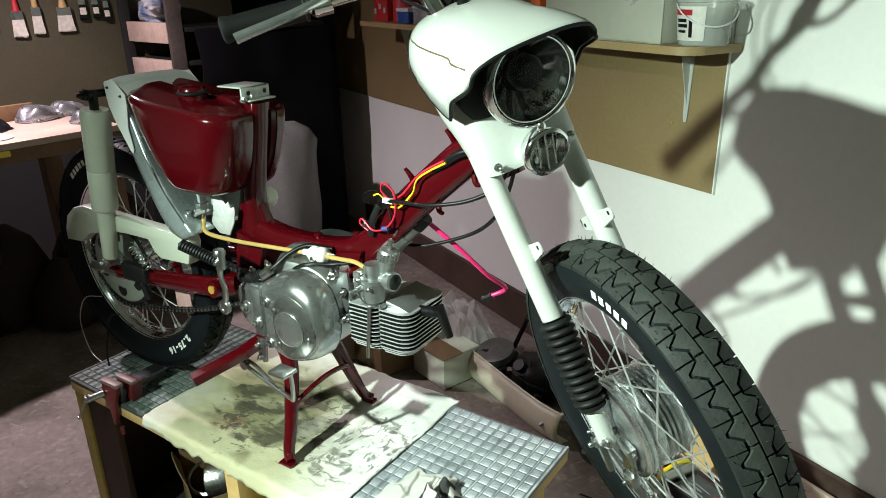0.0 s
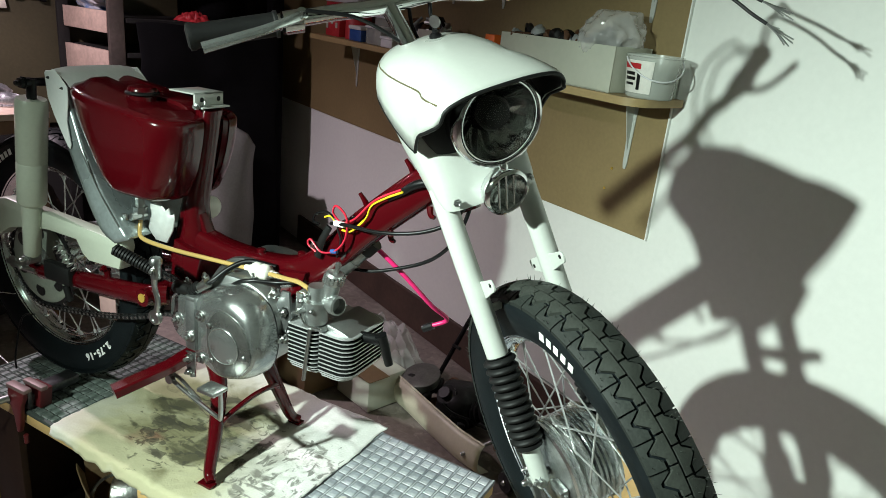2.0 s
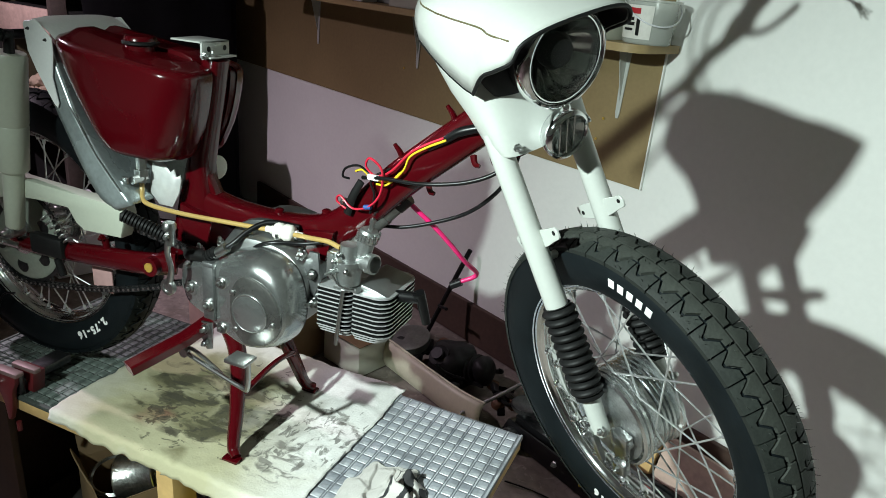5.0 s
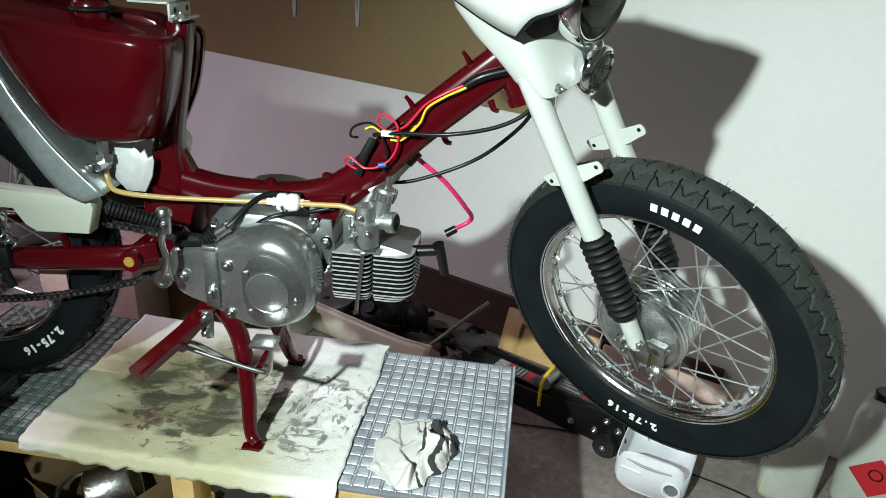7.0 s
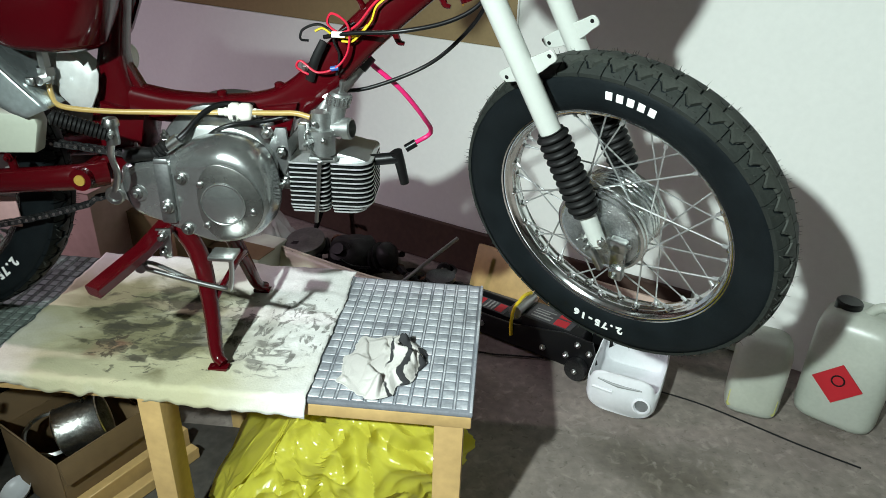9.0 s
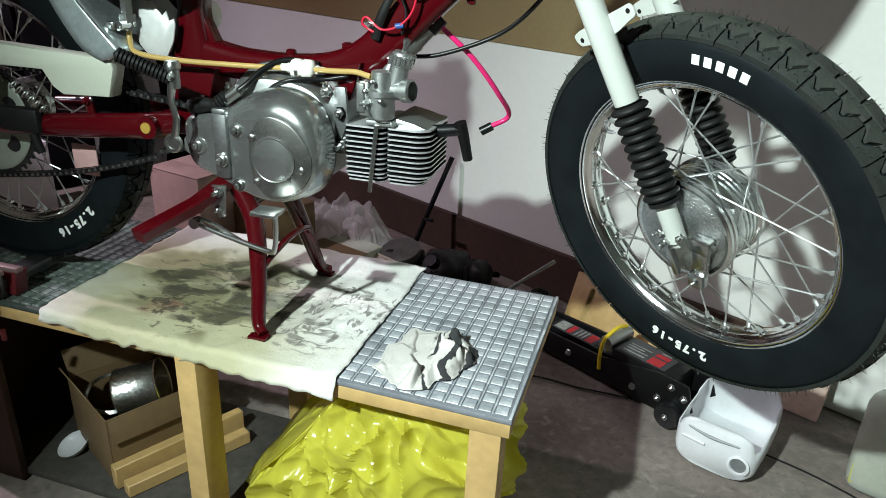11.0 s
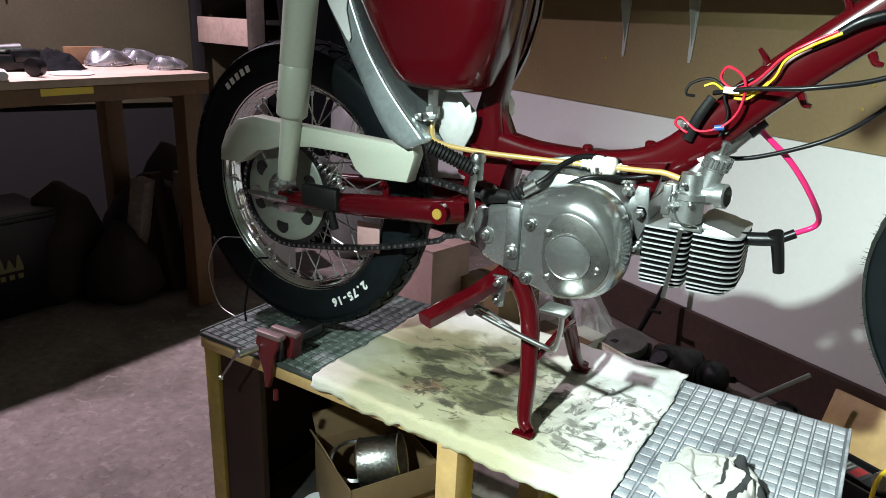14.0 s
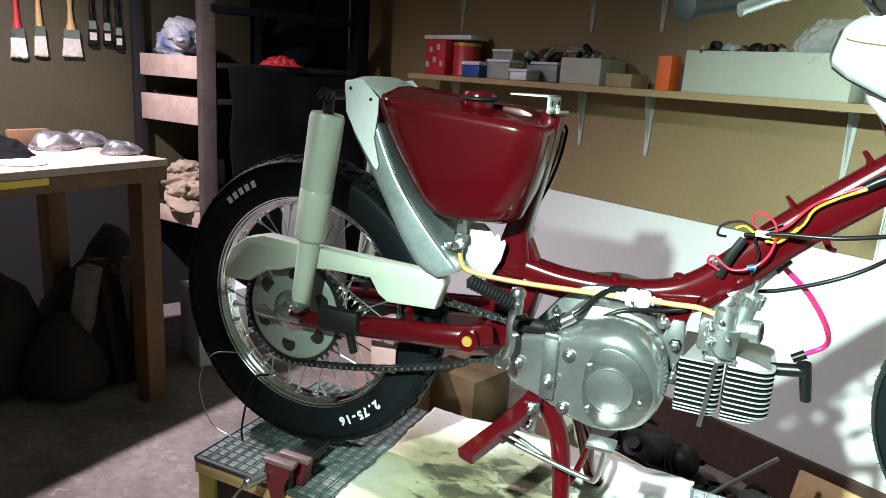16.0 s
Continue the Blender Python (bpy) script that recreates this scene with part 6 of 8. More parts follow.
rubber_mat("rubber_mat", 0.29, LX + 0.002, -LY - 0.001, LY + 0.001, MATM, "grey rubber mat moulded in small rectangles", 11, 17, 0.003, 0.0014)
rubber_mat("rubber_mat", -LX - 0.002, -0.24, -LY - 0.001, LY + 0.001, MATOLD, "worn dirty grey rubber mat moulded in small rectangles", 14, 19, 0.0038, 0.0024, mat("grimy_mat_base", (0.045, 0.055, 0.048), 0.7, 0, 0.3, 12, 200, 0.2))
cs = cloth_sheet()
cs.transform(BENCH)
fl = solid("oil_cloth", cs, FLEECE, "white fleece sheet with oil stains lying on the bench", "cloth", smooth=180)
md = fl.modifiers.new("thickness", "SOLIDIFY")
md.thickness, md.offset = 0.0014, -1


def crumpled(cx, cy, z, rx, ry, h, seed, scale, n=60, rot=0.0, dome=True, bubbly=False):
    """A crumpled sheet heaped on a surface."""
    bm = bmesh.new()
    V = {}
    for i in range(n + 1):
        for j in range(n + 1):
            u, v = i / n * 2 - 1, j / n * 2 - 1
            r = max(abs(u), abs(v))
            ang = math.atan2(v, u)
            rim = 1 + 0.28 * noise.noise(Vector((math.cos(ang) * 1.6, math.sin(ang) * 1.6, seed))) + 0.12 * noise.noise(Vector((math.cos(ang) * 5, math.sin(ang) * 5, seed)))
            d = Vector((u, v, 0))
            if d.length:
                d = d.normalized() * r * rim
            q = Vector((d.x * scale, d.y * scale, seed))
            ridge = abs(noise.noise(q * 2.1)) * 1.1 + abs(noise.noise(q * 4.7)) * 0.5
            zz = h * max(0, 1 - r ** 2.2) * (0.35 + 1.1 * (0.75 - ridge))
            if not dome:
                # laid folds: long slopes that end in a short steep edge
                f = 1.15 * (q.x * 0.8 + q.y * 0.6) + 1.3 * noise.noise(q * 0.9 + Vector((2, 0, 0)))
                g = 0.9 * (q.y - 0.4 * q.x) + 1.1 * noise.noise(q * 1.1 + Vector((7, 0, 4)))
                saw, saw2 = f - math.floor(f), g - math.floor(g)
                saw = saw * min(1, (1 - saw) * 9)
                saw2 = saw2 * min(1, (1 - saw2) * 9)
                lay = 0.22 + 0.78 * min(1, max(0, (u + 0.25) * 2.2))
                zz = lay * h * min(1, 3.5 * (1 - r)) * (0.1 + 0.6 * saw ** 1.4 + 0.4 * saw2 ** 1.6 + 0.14 * abs(noise.noise(q * 2.3)))
            if bubbly:
                # rounded pillows between creases
                c1 = noise.voronoi(q * 1.6)[0][0]
                c2 = noise.voronoi(q * 3.7 + Vector((3, 1, 0)))[0][0]
                zz = h * max(0, 1 - r ** 3) ** 0.7 * (0.45 + 0.75 * max(0, 0.75 - c1 * c1) * 0.9 + 0.22 * max(0, 0.6 - c2 * c2) - 0.2 * abs(noise.noise(q * 1.3)))
            sh = noise.noise_vector(q * 2.3) * 0.16
            x, y = (d.x + sh.x) * rx, (d.y + sh.y) * ry
            V[i, j] = bm.verts.new((cx + x * math.cos(rot) - y * math.sin(rot), cy + x * math.sin(rot) + y * math.cos(rot), z + max(0.0015, zz)))
    for i in range(n):
        for j in range(n):
            bm.faces.new((V[i, j], V[i + 1, j], V[i + 1, j + 1], V[i, j + 1]))
    return bm


rag = solid("rag", crumpled(0.825, -0.085, 0.4285, 0.072, 0.088, 0.042, 3.1, 0.95, n=130, rot=-0.25, dome=False), RAGM, "crumpled greyish white cotton rag on the rubber mat", "rag", smooth=180)
rag.modifiers.new("thickness", "SOLIDIFY").thickness = 0.0015

# vice clamped to the bench's near edge
vice = thing("bench_vice", (0.045, -0.14, 0.43), "small dull red bench vice with a dusty jaw", "vice")
part("clamp_arm", prism([(0.028, 0.478), (0.08, 0.478), (0.078, 0.462), (0.068, 0.445), (0.06, 0.4), (0.052, 0.374), (0.044, 0.374), (0.04, 0.41), (0.03, 0.438), (0.024, 0.455)], -0.178, -0.166, 0.003), VISE, vice, "dull red painted clamp arm with a pointed foot", 30)
part("fixed_jaw", box(0.024, 0.086, -0.179, -0.16, 0.478, 0.488, 0.003), VISEJ, vice, "dusty pinkish jaw", 30)
part("moving_jaw", box(0.034, 0.098, -0.148, -0.132, 0.476, 0.486, 0.003), VISEJ, vice, "dusty pinkish jaw", 30)
part("jaw_block", prism([(0.04, 0.4305), (0.084, 0.4305), (0.092, 0.476), (0.038, 0.476)], -0.147, -0.118, 0.004), VISE, vice, "", 30)
part("slide_bar", join(box(0.03, 0.07, -0.164, -0.04, 0.443, 0.462, 0.003), box(0.034, 0.074, -0.164, -0.152, 0.4305, 0.476, 0.003)), DARKSTEEL, vice, "", 30)
part("clamp_screw", join(rod((0.018, -0.215, 0.45), (0.03, -0.178, 0.452), 0.0075, 12), lathe([(0.006, -0.008), (0.0085, -0.004), (0.0085, 0.004), (0.006, 0.008)], Matrix.Translation((0.016, -0.208, 0.45)), 12)), STEEL, vice, "steel screw", 40)
part("tommy_bar", join(rod((0.02, -0.21, 0.462), (-0.034, -0.21, 0.386), 0.0028, 8), lathe([(0.0, -0.005), (0.005, -0.003), (0.005, 0.003), (0.0, 0.005)], Matrix.Translation((-0.035, -0.21, 0.384)), 10)), STEEL, vice, "thin steel turning bar", 40)
part("stop_bolt", rod((0.066, -0.172, 0.352), (0.066, -0.172, 0.372), 0.005, 8), VISE, vice)

# under the bench
carton = thing("cardboard_box", (0.2, 0.0, 0.02), "open brown cardboard box with tin parts inside", "box")
CB = pose(0.135, 0.03, 0.021, 0, 0, -29)


def cb(*a, b=0.001):
    k = box(*a, b)
    k.transform(CB)
    return k


part("wall", cb(-0.06, 0.133, -0.1, -0.097, 0, 0.15), CARD, carton, "", 30)
part("wall", cb(-0.06, 0.133, 0.097, 0.1, 0, 0.15), CARD, carton, "", 30)
part("wall", cb(-0.06, -0.057, -0.097, 0.097, 0, 0.15), CARD, carton, "", 30)
part("wall", cb(0.13, 0.133, -0.097, 0.097, 0, 0.15), CARD, carton, "", 30)
part("base", cb(-0.06, 0.133, -0.1, 0.1, 0.0, 0.003), CARD, carton, "", 30)
fl1 = box(-0.0015, 0.0015, -0.095, 0.095, 0, 0.06, 0.0005)
fl1.transform(CB @ Matrix.Translation((-0.058, 0, 0.15)) @ pose(0, 0, 0, 0, -32, 0))
part("flap", fl1, CARD, carton, "", 30)
fl2 = prism([(-0.056, 0), (0.06, 0.0), (0.052, 0.018), (0.03, 0.036), (-0.02, 0.046), (-0.05, 0.04)], -0.0015, 0.0015, 0.0004)
fl2.transform(CB @ Matrix.Translation((0.0, -0.0985, 0.15)) @ pose(0, 0, 0, 22, 0, 0))
part("flap", fl2, CARD, carton, "", 30)
fl3 = box(-0.0015, 0.0015, -0.095, 0.095, 0, 0.055, 0.0005)
fl3.transform(CB @ Matrix.Translation((0.131, 0, 0.15)) @ pose(0, 0, 0, 0, 168, 0))
part("flap", fl3, CARD, carton, "", 30)
tin = thing("metal_tin", (0.19, 0.0, 0.12), "shiny metal tin lying in the cardboard box", "tin")
TN = pose(0.15, -0.016, 0.152, 0, 76, 27)
part("body", lathe([(0.05, 0.0), (0.053, 0.003), (0.051, 0.006), (0.051, 0.085), (0.053, 0.088), (0.051, 0.09), (0.049, 0.088), (0.049, 0.004)], TN, 40, True), mat("brushed_tinplate", (0.78, 0.79, 0.76), 0.3, 1, 0.2, 40, 160, 0.4), tin, "", 40)
part("base", lathe([(0.0, 0.012), (0.049, 0.012), (0.049, 0.009), (0.0, 0.009)], TN, 40), CREAM, tin, "cream inside of the tin", 40)
ring = lathe([(0.05, -0.004), (0.056, 0.0), (0.05, 0.004), (0.046, 0.0)], pose(0.13, -0.015, 0.15, 14, 10, 0), 40, True)
solid("metal_ring", ring, STEEL, "bare metal ring resting in the cardboard box", "ring", smooth=60)
dish = lathe([(0.0, 0.0), (0.03, 0.0), (0.05, 0.012), (0.06, 0.03), (0.058, 0.03), (0.048, 0.015), (0.0, 0.004)], pose(0.06, -0.062, 0.024, 20, -12, 0) @ Matrix.Scale(0.55, 4), 36)
solid("white_dish", dish, PLASTW, "white plastic dish beside the cardboard box", "dish", smooth=50)
for x, y, a, w, hh, ln in ((0.278, -0.008, 61, 0.011, 0.05, 0.14), (0.312, -0.03, 59, 0.013, 0.028, 0.13)):
    k = box(-ln, ln, -w, w, 0, hh, 0.002, 1)
    k.transform(pose(x, y, 0.021, 0, 0, a))
    solid("wood_offcut", k, PINE, "rough pine lath on the low shelf board", "wood")


def bag_mesh(centre, size, seed, swell=1.0, lean=0.05, sub=7):
    """A crumpled plastic bag: dents that meet in creases."""
    bm = bmesh.new()
    bmesh.ops.create_icosphere(bm, subdivisions=sub, radius=1)
    for v in bm.verts:
        d = v.co.copy()
        q = d * 1.5 + Vector((4.2, 1.1, seed))
        q = q + 0.25 * noise.noise_vector(q * 1.2)
        v1 = noise.voronoi(q * 1.35)[0]
        v2 = noise.voronoi(q * 3.1 + Vector((5, 2, 0)))[0]
        v3 = noise.voronoi(q * 6.5)[0]
        k = 1.0 + swell * (-0.25 + 0.12 * noise.noise(q * 0.9) + 0.34 * v1[0] + 0.19 * v2[0] * (0.4 + v1[0]) + 0.065 * v3[0] + 0.02 * noise.voronoi(q * 13)[0][0] + 0.05 * (0.3 - abs(noise.noise(q * 1.9))))
        p = Vector((d.x * size[0] * k, d.y * size[1] * k, d.z * size[2] * k))
        v.co = Vector((centre[0] + p.x + lean * d.z * k, centre[1] + p.y, min(centre[2] + size[2] * 0.96, max(centre[2] - size[2] * 0.8, centre[2] + p.z))))
    return bm


def film_bag():
    """A stuffed bag of thin film: soft bulges, with pleats that fan out from the knot under the bench top."""
    bm = bmesh.new()
    bmesh.ops.create_icosphere(bm, subdivisions=7, radius=1)
    knot = Vector((0.66, -0.06, 0.4))
    for v in bm.verts:
        d = v.co.copy()
        e = Vector([math.copysign(abs(c) ** 0.8, c) for c in d])
        p = Vector((0.71 + 0.24 * e.x + 0.03 * e.z, 0.0 + 0.165 * e.y, 0.185 + 0.185 * e.z))
        if e.x < 0 and e.z > 0:
            p.z -= 0.17 * e.x * e.x * e.z
        q = p - knot
        far = q.length
        ang = math.atan2(q.x, 0.02 - q.z)
        w = ang * 3.2 + 0.9 * noise.noise(p * 6) + 0.35 * noise.noise(p * 15)
        pleat = 1 - abs(2 * (w - math.floor(w)) - 1)
        w2 = ang * 7.5 + 1.4 * noise.noise(p * 9 + Vector((3, 1, 0)))
        pleat2 = 1 - abs(2 * (w2 - math.floor(w2)) - 1)
        dent = noise.voronoi(p * 8 + 0.4 * noise.noise_vector(p * 6))[0]
        crush = noise.voronoi(p * 19 + 0.5 * noise.noise_vector(p * 11))[0]
        ridge = max(0, 1 - 3.2 * abs(noise.noise(p * 7.5 + Vector((1, 4, 2))))) ** 2
        crease = max(0, 1 - 3.5 * abs(noise.noise(p * 16 + Vector((6, 2, 8))))) ** 2
        k = min(1, far * 4) * (0.014 * pleat + 0.012 * pleat2 * pleat) + 0.045 * dent[0] + 0.02 * crush[0] + 0.02 * ridge + 0.009 * crease - 0.03
        p += d * k
        left = 0.5 + (p.z - 0.1) * 0.8 + 0.02 * noise.noise(p * 9)
        if p.x < left:
            p.x = left - 0.35 * max(0, min(0.03, left - p.x))
        v.co = Vector((p.x, p.y, min(0.386, max(0.004, p.z))))
    return bm


solid("plastic_bag", film_bag(), BAG, "full crumpled yellow plastic bag under the bench", "bag", smooth=40)
# ---- wall things ----
board = structure("hardboard_panel", wb(-2.6, 0.0, 0.002, 0.007, 0.762, 1.75, 0.001), MDF, "brown hardboard panel on the wall")
structure("panel_strip", wb(0.0, 0.004, 0.0015, 0.009, 0.762, 1.75), WALLP, "thin pale edge strip of the panel")


def wall_shelf(z, s0, s1, depth, mm, label, brackets):
    t = thing("wall_shelf", wp((s0 + s1) / 2, depth / 2, z - 0.02), label, "shelf")
    n = 10
    pts = [(s0, -0.008), (s1, -0.008)]
    r = 0.06
    for k in range(7):
        a = radians(15 * k)
        pts.append((s1 - r + r * math.cos(a), -depth + r - r * math.sin(a)))
    pts.append((s0, -depth))
    b = skin([[(x, y, z - 0.02) for x, y in pts], [(x, y, z) for x, y in pts]])
    b.transform(WALL)
    part("board", b, mm, t, "", 30)
    for s in brackets:
        strip = skin([[(s - 0.004, -0.0082, z - 0.215), (s + 0.004, -0.0082, z - 0.215), (s + 0.004, -0.0108, z - 0.215), (s - 0.004, -0.0108, z - 0.215)], [(s - 0.007, -0.0082, z - 0.2), (s + 0.007, -0.0082, z - 0.2), (s + 0.007, -0.0108, z - 0.2), (s - 0.007, -0.0108, z - 0.2)], [(s - 0.013, -0.0082, z - 0.021), (s + 0.013, -0.0082, z - 0.021), (s + 0.013, -0.0108, z - 0.021), (s - 0.013, -0.0108, z - 0.021)]])
        p1 = [strip, box(s - 0.011, s + 0.011, -depth * 0.8, -0.008, z - 0.0235, z - 0.0205, 0.0005)]
        web = bmesh.new()
        q = [web.verts.new(c) for c in ((s - 0.001, -0.0105, z - 0.17), (s - 0.001, -0.0105, z - 0.024), (s - 0.001, -0.05, z - 0.024), (s + 0.001, -0.0105, z - 0.17), (s + 0.001, -0.0105, z - 0.024), (s + 0.001, -0.05, z - 0.024))]
        for f in ((0, 1, 2), (5, 4, 3), (0, 2, 5, 3), (2, 1, 4, 5), (1, 0, 3, 4)):
            web.faces.new([q[i] for i in f])
        k = join(*p1, web)
        k.transform(WALL)
        part("bracket", k, WHITE, t, "white painted steel bracket", 30)
    return t


wall_shelf(1.155, -1.84, 0.035, 0.19, MDFL, "brown wall shelf board on white brackets", (-1.72, -1.02, -0.735, -0.115))
wall_shelf(1.55, -1.84, -0.02, 0.19, MDFL, "brown upper wall shelf board on white brackets", (-1.72, -1.02, -0.735, -0.115))
for s, z in ((-0.175, 0.868), (-0.16, 0.93), (-1.1, 0.93), (-0.6, 0.92)):
    solid("panel_screw", lathe([(0.004, 0), (0.004, 0.002), (0, 0.003)], Matrix.Translation(wp(s, 0.0075, z)) @ axis(WALL.to_3x3() @ Vector((0, -1, 0))), 10), BRASS, "small brass screw in the hardboard panel", "screw")
Z1 = 1.1555


def shelf_box(name, s0, s1, d0, d1, h, mm, label, cat, open_top=False, fill=None):
    t = thing(name, wp((s0 + s1) / 2, (d0 + d1) / 2, Z1), label, cat)
    if not open_top:
        part("body", wb(s0, s1, d0, d1, Z1, Z1 + h, 0.002), mm, t, "", 30)
    else:
        w = 0.004
        part("side", wb(s0, s1, d1 - w, d1, Z1, Z1 + h, 0.001), mm, t, "", 30)
        part("side", wb(s0, s1, d0, d0 + w, Z1, Z1 + h, 0.001), mm, t, "", 30)
        part("side", wb(s0, s0 + w, d0 + w, d1 - w, Z1, Z1 + h, 0.001), mm, t, "", 30)
        part("side", wb(s1 - w, s1, d0 + w, d1 - w, Z1, Z1 + h, 0.001), mm, t, "", 30)
        part("base", wb(s0, s1, d0, d1, Z1, Z1 + 0.003), mm, t, "", 30)
    return t


shelf_box("white_carton", -0.53, -0.075, 0.03, 0.172, 0.115, CARDW, "long open white cardboard carton full of loose parts", "box", True)
shelf_box("tray_box", -1.01, -0.84, 0.03, 0.16, 0.085, CARDW, "open cream cardboard box with parts", "box", True)
shelf_box("small_box", -0.815, -0.715, 0.07, 0.16, 0.042, mat("pale_brown_cardboard", (0.36, 0.27, 0.15), 0.75, 0, 0.12, 7, 40, 0.1), "small open brown cardboard box", "box", True)
shelf_box("orange_box", -0.635, -0.588, 0.1, 0.15, 0.1, ORANGE, "orange card packet on the wall shelf", "box")
red_card = shelf_box("red_box", -1.79, -1.66, 0.03, 0.14, 0.14, REDBOX, "red and white printed box on the wall shelf", "box")
t = thing("paint_tin", wp(-1.58, 0.09, Z1), "dark red tin with a gold lid on the wall shelf", "tin")
part("body", lathe([(0.055, 0.0), (0.056, 0.004), (0.055, 0.006), (0.055, 0.118)], Matrix.Translation(wp(-1.58, 0.09, Z1)), 32), REDBOX, t)
part("lid", lathe([(0.057, 0.118), (0.057, 0.13), (0.05, 0.131), (0, 0.129)], Matrix.Translation(wp(-1.58, 0.09, Z1)), 32), BRASS, t, "gold lid")
for a0, zz in ((0.0, 0.03), (0.045, 0.05), (0.09, 0.035), (0.02, 0.09), (0.07, 0.1)):
    part("print_patch", wb(-1.785 + a0, -1.765 + a0, 0.1402, 0.1414, Z1 + zz, Z1 + zz + 0.022), CARDW, red_card, "white printed patch", 0)
t = thing("blue_tub", wp(-1.47, 0.12, Z1), "small blue plastic tub with a pale lid", "tub")
part("body", wb(-1.52, -1.42, 0.08, 0.165, Z1, Z1 + 0.045, 0.006), BLUEC, t)
part("lid", wb(-1.523, -1.417, 0.077, 0.168, Z1 + 0.045, Z1 + 0.06, 0.004), PLASTW, t, "white lid")
for s0, s1, h, dd, mm in ((-1.41, -1.3, 0.11, 0.04, TUB), (-1.37, -1.25, 0.07, 0.1, TUB), (-1.235, -1.15, 0.04, 0.11, PLASTW), (-1.23, -1.08, 0.07, 0.03, GREYP)):
    t = thing("storage_tub", wp((s0 + s1) / 2, dd + 0.035, Z1), "plastic storage tub on the wall shelf", "tub", "tubs on the shelf")
    part("body", wb(s0, s1, dd, dd + 0.07, Z1, Z1 + h - 0.01, 0.005), mm, t)
    part("lid", wb(s0 - 0.003, s1 + 0.003, dd - 0.003, dd + 0.073, Z1 + h - 0.0098, Z1 + h, 0.003), PLASTW, t)
solid("flat_box", wb(-1.82, -1.52, 0.03, 0.13, Z1 + 0.142, Z1 + 0.16, 0.002), PLASTW, "flat white box on top of the red box", "box")


def clump(name, place, r, n, seed, mats, label, cat, flat=0.5):
    """A heap of odd metal and rubber parts, all in one bin."""
    rnd = random.Random(seed)
    t = thing(name, place, label, cat)
    for k in range(n):
        c = Vector(place) + Vector((rnd.uniform(-r[0], r[0]), rnd.uniform(-r[1], r[1]), rnd.uniform(0, r[2])))
        c = WALL.to_3x3() @ (c - Vector(place)) + Vector(place)
        kind = k % 4
        if kind == 0:
            b = sweep([c + Vector((rnd.uniform(-0.05, 0.05), rnd.uniform(-0.04, 0.04), rnd.uniform(-0.01, 0.03))) for _ in range(4)], rnd.uniform(0.003, 0.009), 8, 5)
            nm = "hose"
        elif kind == 1:
            b = lathe([(0.01, -0.01), (0.022, -0.008), (0.024, 0.006), (0.012, 0.01)], Matrix.Translation(c) @ pose(0, 0, 0, rnd.uniform(0, 180), rnd.uniform(0, 180), 0), 18, True)
            nm = "ring"
        elif kind == 2:
            b = box(-0.03, 0.03, -0.012, 0.012, -0.008, 0.008, 0.004)
            b.transform(Matrix.Translation(c) @ pose(0, 0, 0, rnd.uniform(-40, 40), rnd.uniform(-40, 40), rnd.uniform(0, 180)))
            nm = "bracket"
        else:
            b = rough_up(lathe([(0.0, -0.02), (0.016, -0.015), (0.022, 0.0), (0.014, 0.016), (0.0, 0.02)], Matrix.Translation(c) @ pose(0, 0, 0, rnd.uniform(0, 90), rnd.uniform(0, 90), 0), 14), 0.006, 40, k)
            nm = "casting"
        part(nm, b, mats[k % len(mats)], t)
    return t


RUST = mat("rusty_brown_metal", (0.13, 0.06, 0.03), 0.6, 0.3, 0.3, 20, 100, 0.2)
clump("loose_parts", wp(-0.33, 0.1, Z1 + 0.085), (0.15, 0.028, 0.04), 34, 4, (JUNK, GREYP, RUST, BLACKP, DARKSTEEL), "heap of dark metal parts in the white carton", "parts")
clump("loose_parts", wp(-0.93, 0.1, Z1 + 0.06), (0.06, 0.04, 0.05), 12, 9, (GREYP, JUNK, STEEL), "heap of metal parts in the cream box", "parts")
clump("loose_parts", wp(-1.17, 0.07, Z1 + 0.075), (0.07, 0.03, 0.03), 8, 19, (GREYP, JUNK, RUST), "dark parts heaped on the tubs", "parts")


solid("clear_bag", bag_mesh(wp(-0.16, 0.1, Z1 + 0.13), (0.085, 0.07, 0.075), 5, 0.6, 0.01, 5), CLEARBAG, "crumpled clear plastic bag in the white carton", "bag", smooth=50)
bucket = thing("plastic_bucket", wp(0.0, 0.1, Z1), "translucent plastic bucket with a printed paper label", "bucket")
BK = Matrix.Translation(wp(-0.005, 0.1, Z1))
part("body", lathe([(0.0, 0.0), (0.057, 0.0), (0.059, 0.003), (0.068, 0.098), (0.072, 0.1), (0.072, 0.104), (0.0665, 0.104), (0.0575, 0.004), (0.0, 0.003)], BK, 40), TUB, bucket, "", 40)
lab = skin([[BK @ Vector((r * math.cos(a), r * math.sin(a), z)) for a in [radians(-162 + 7 * k) for k in range(13)]] for r, z in ((0.0612, 0.012), (0.0685, 0.09))], False, False)
part("label", lab, mat("white_paper_label", (0.75, 0.74, 0.68), 0.5), bucket, "white printed label", 60)


def label_bar(a0, a1, z0, z1, mm):
    def ring(z):
        r = 0.0612 + (z - 0.012) * 0.0935 + 0.0008
        return [BK @ Vector((r * math.cos(radians(a)), r * math.sin(radians(a)), z)) for a in [a0 + (a1 - a0) * k / 6 for k in range(7)]]
    return part("print_bar", skin([ring(z0), ring(z1)], False, False), mm, bucket, "", 60)


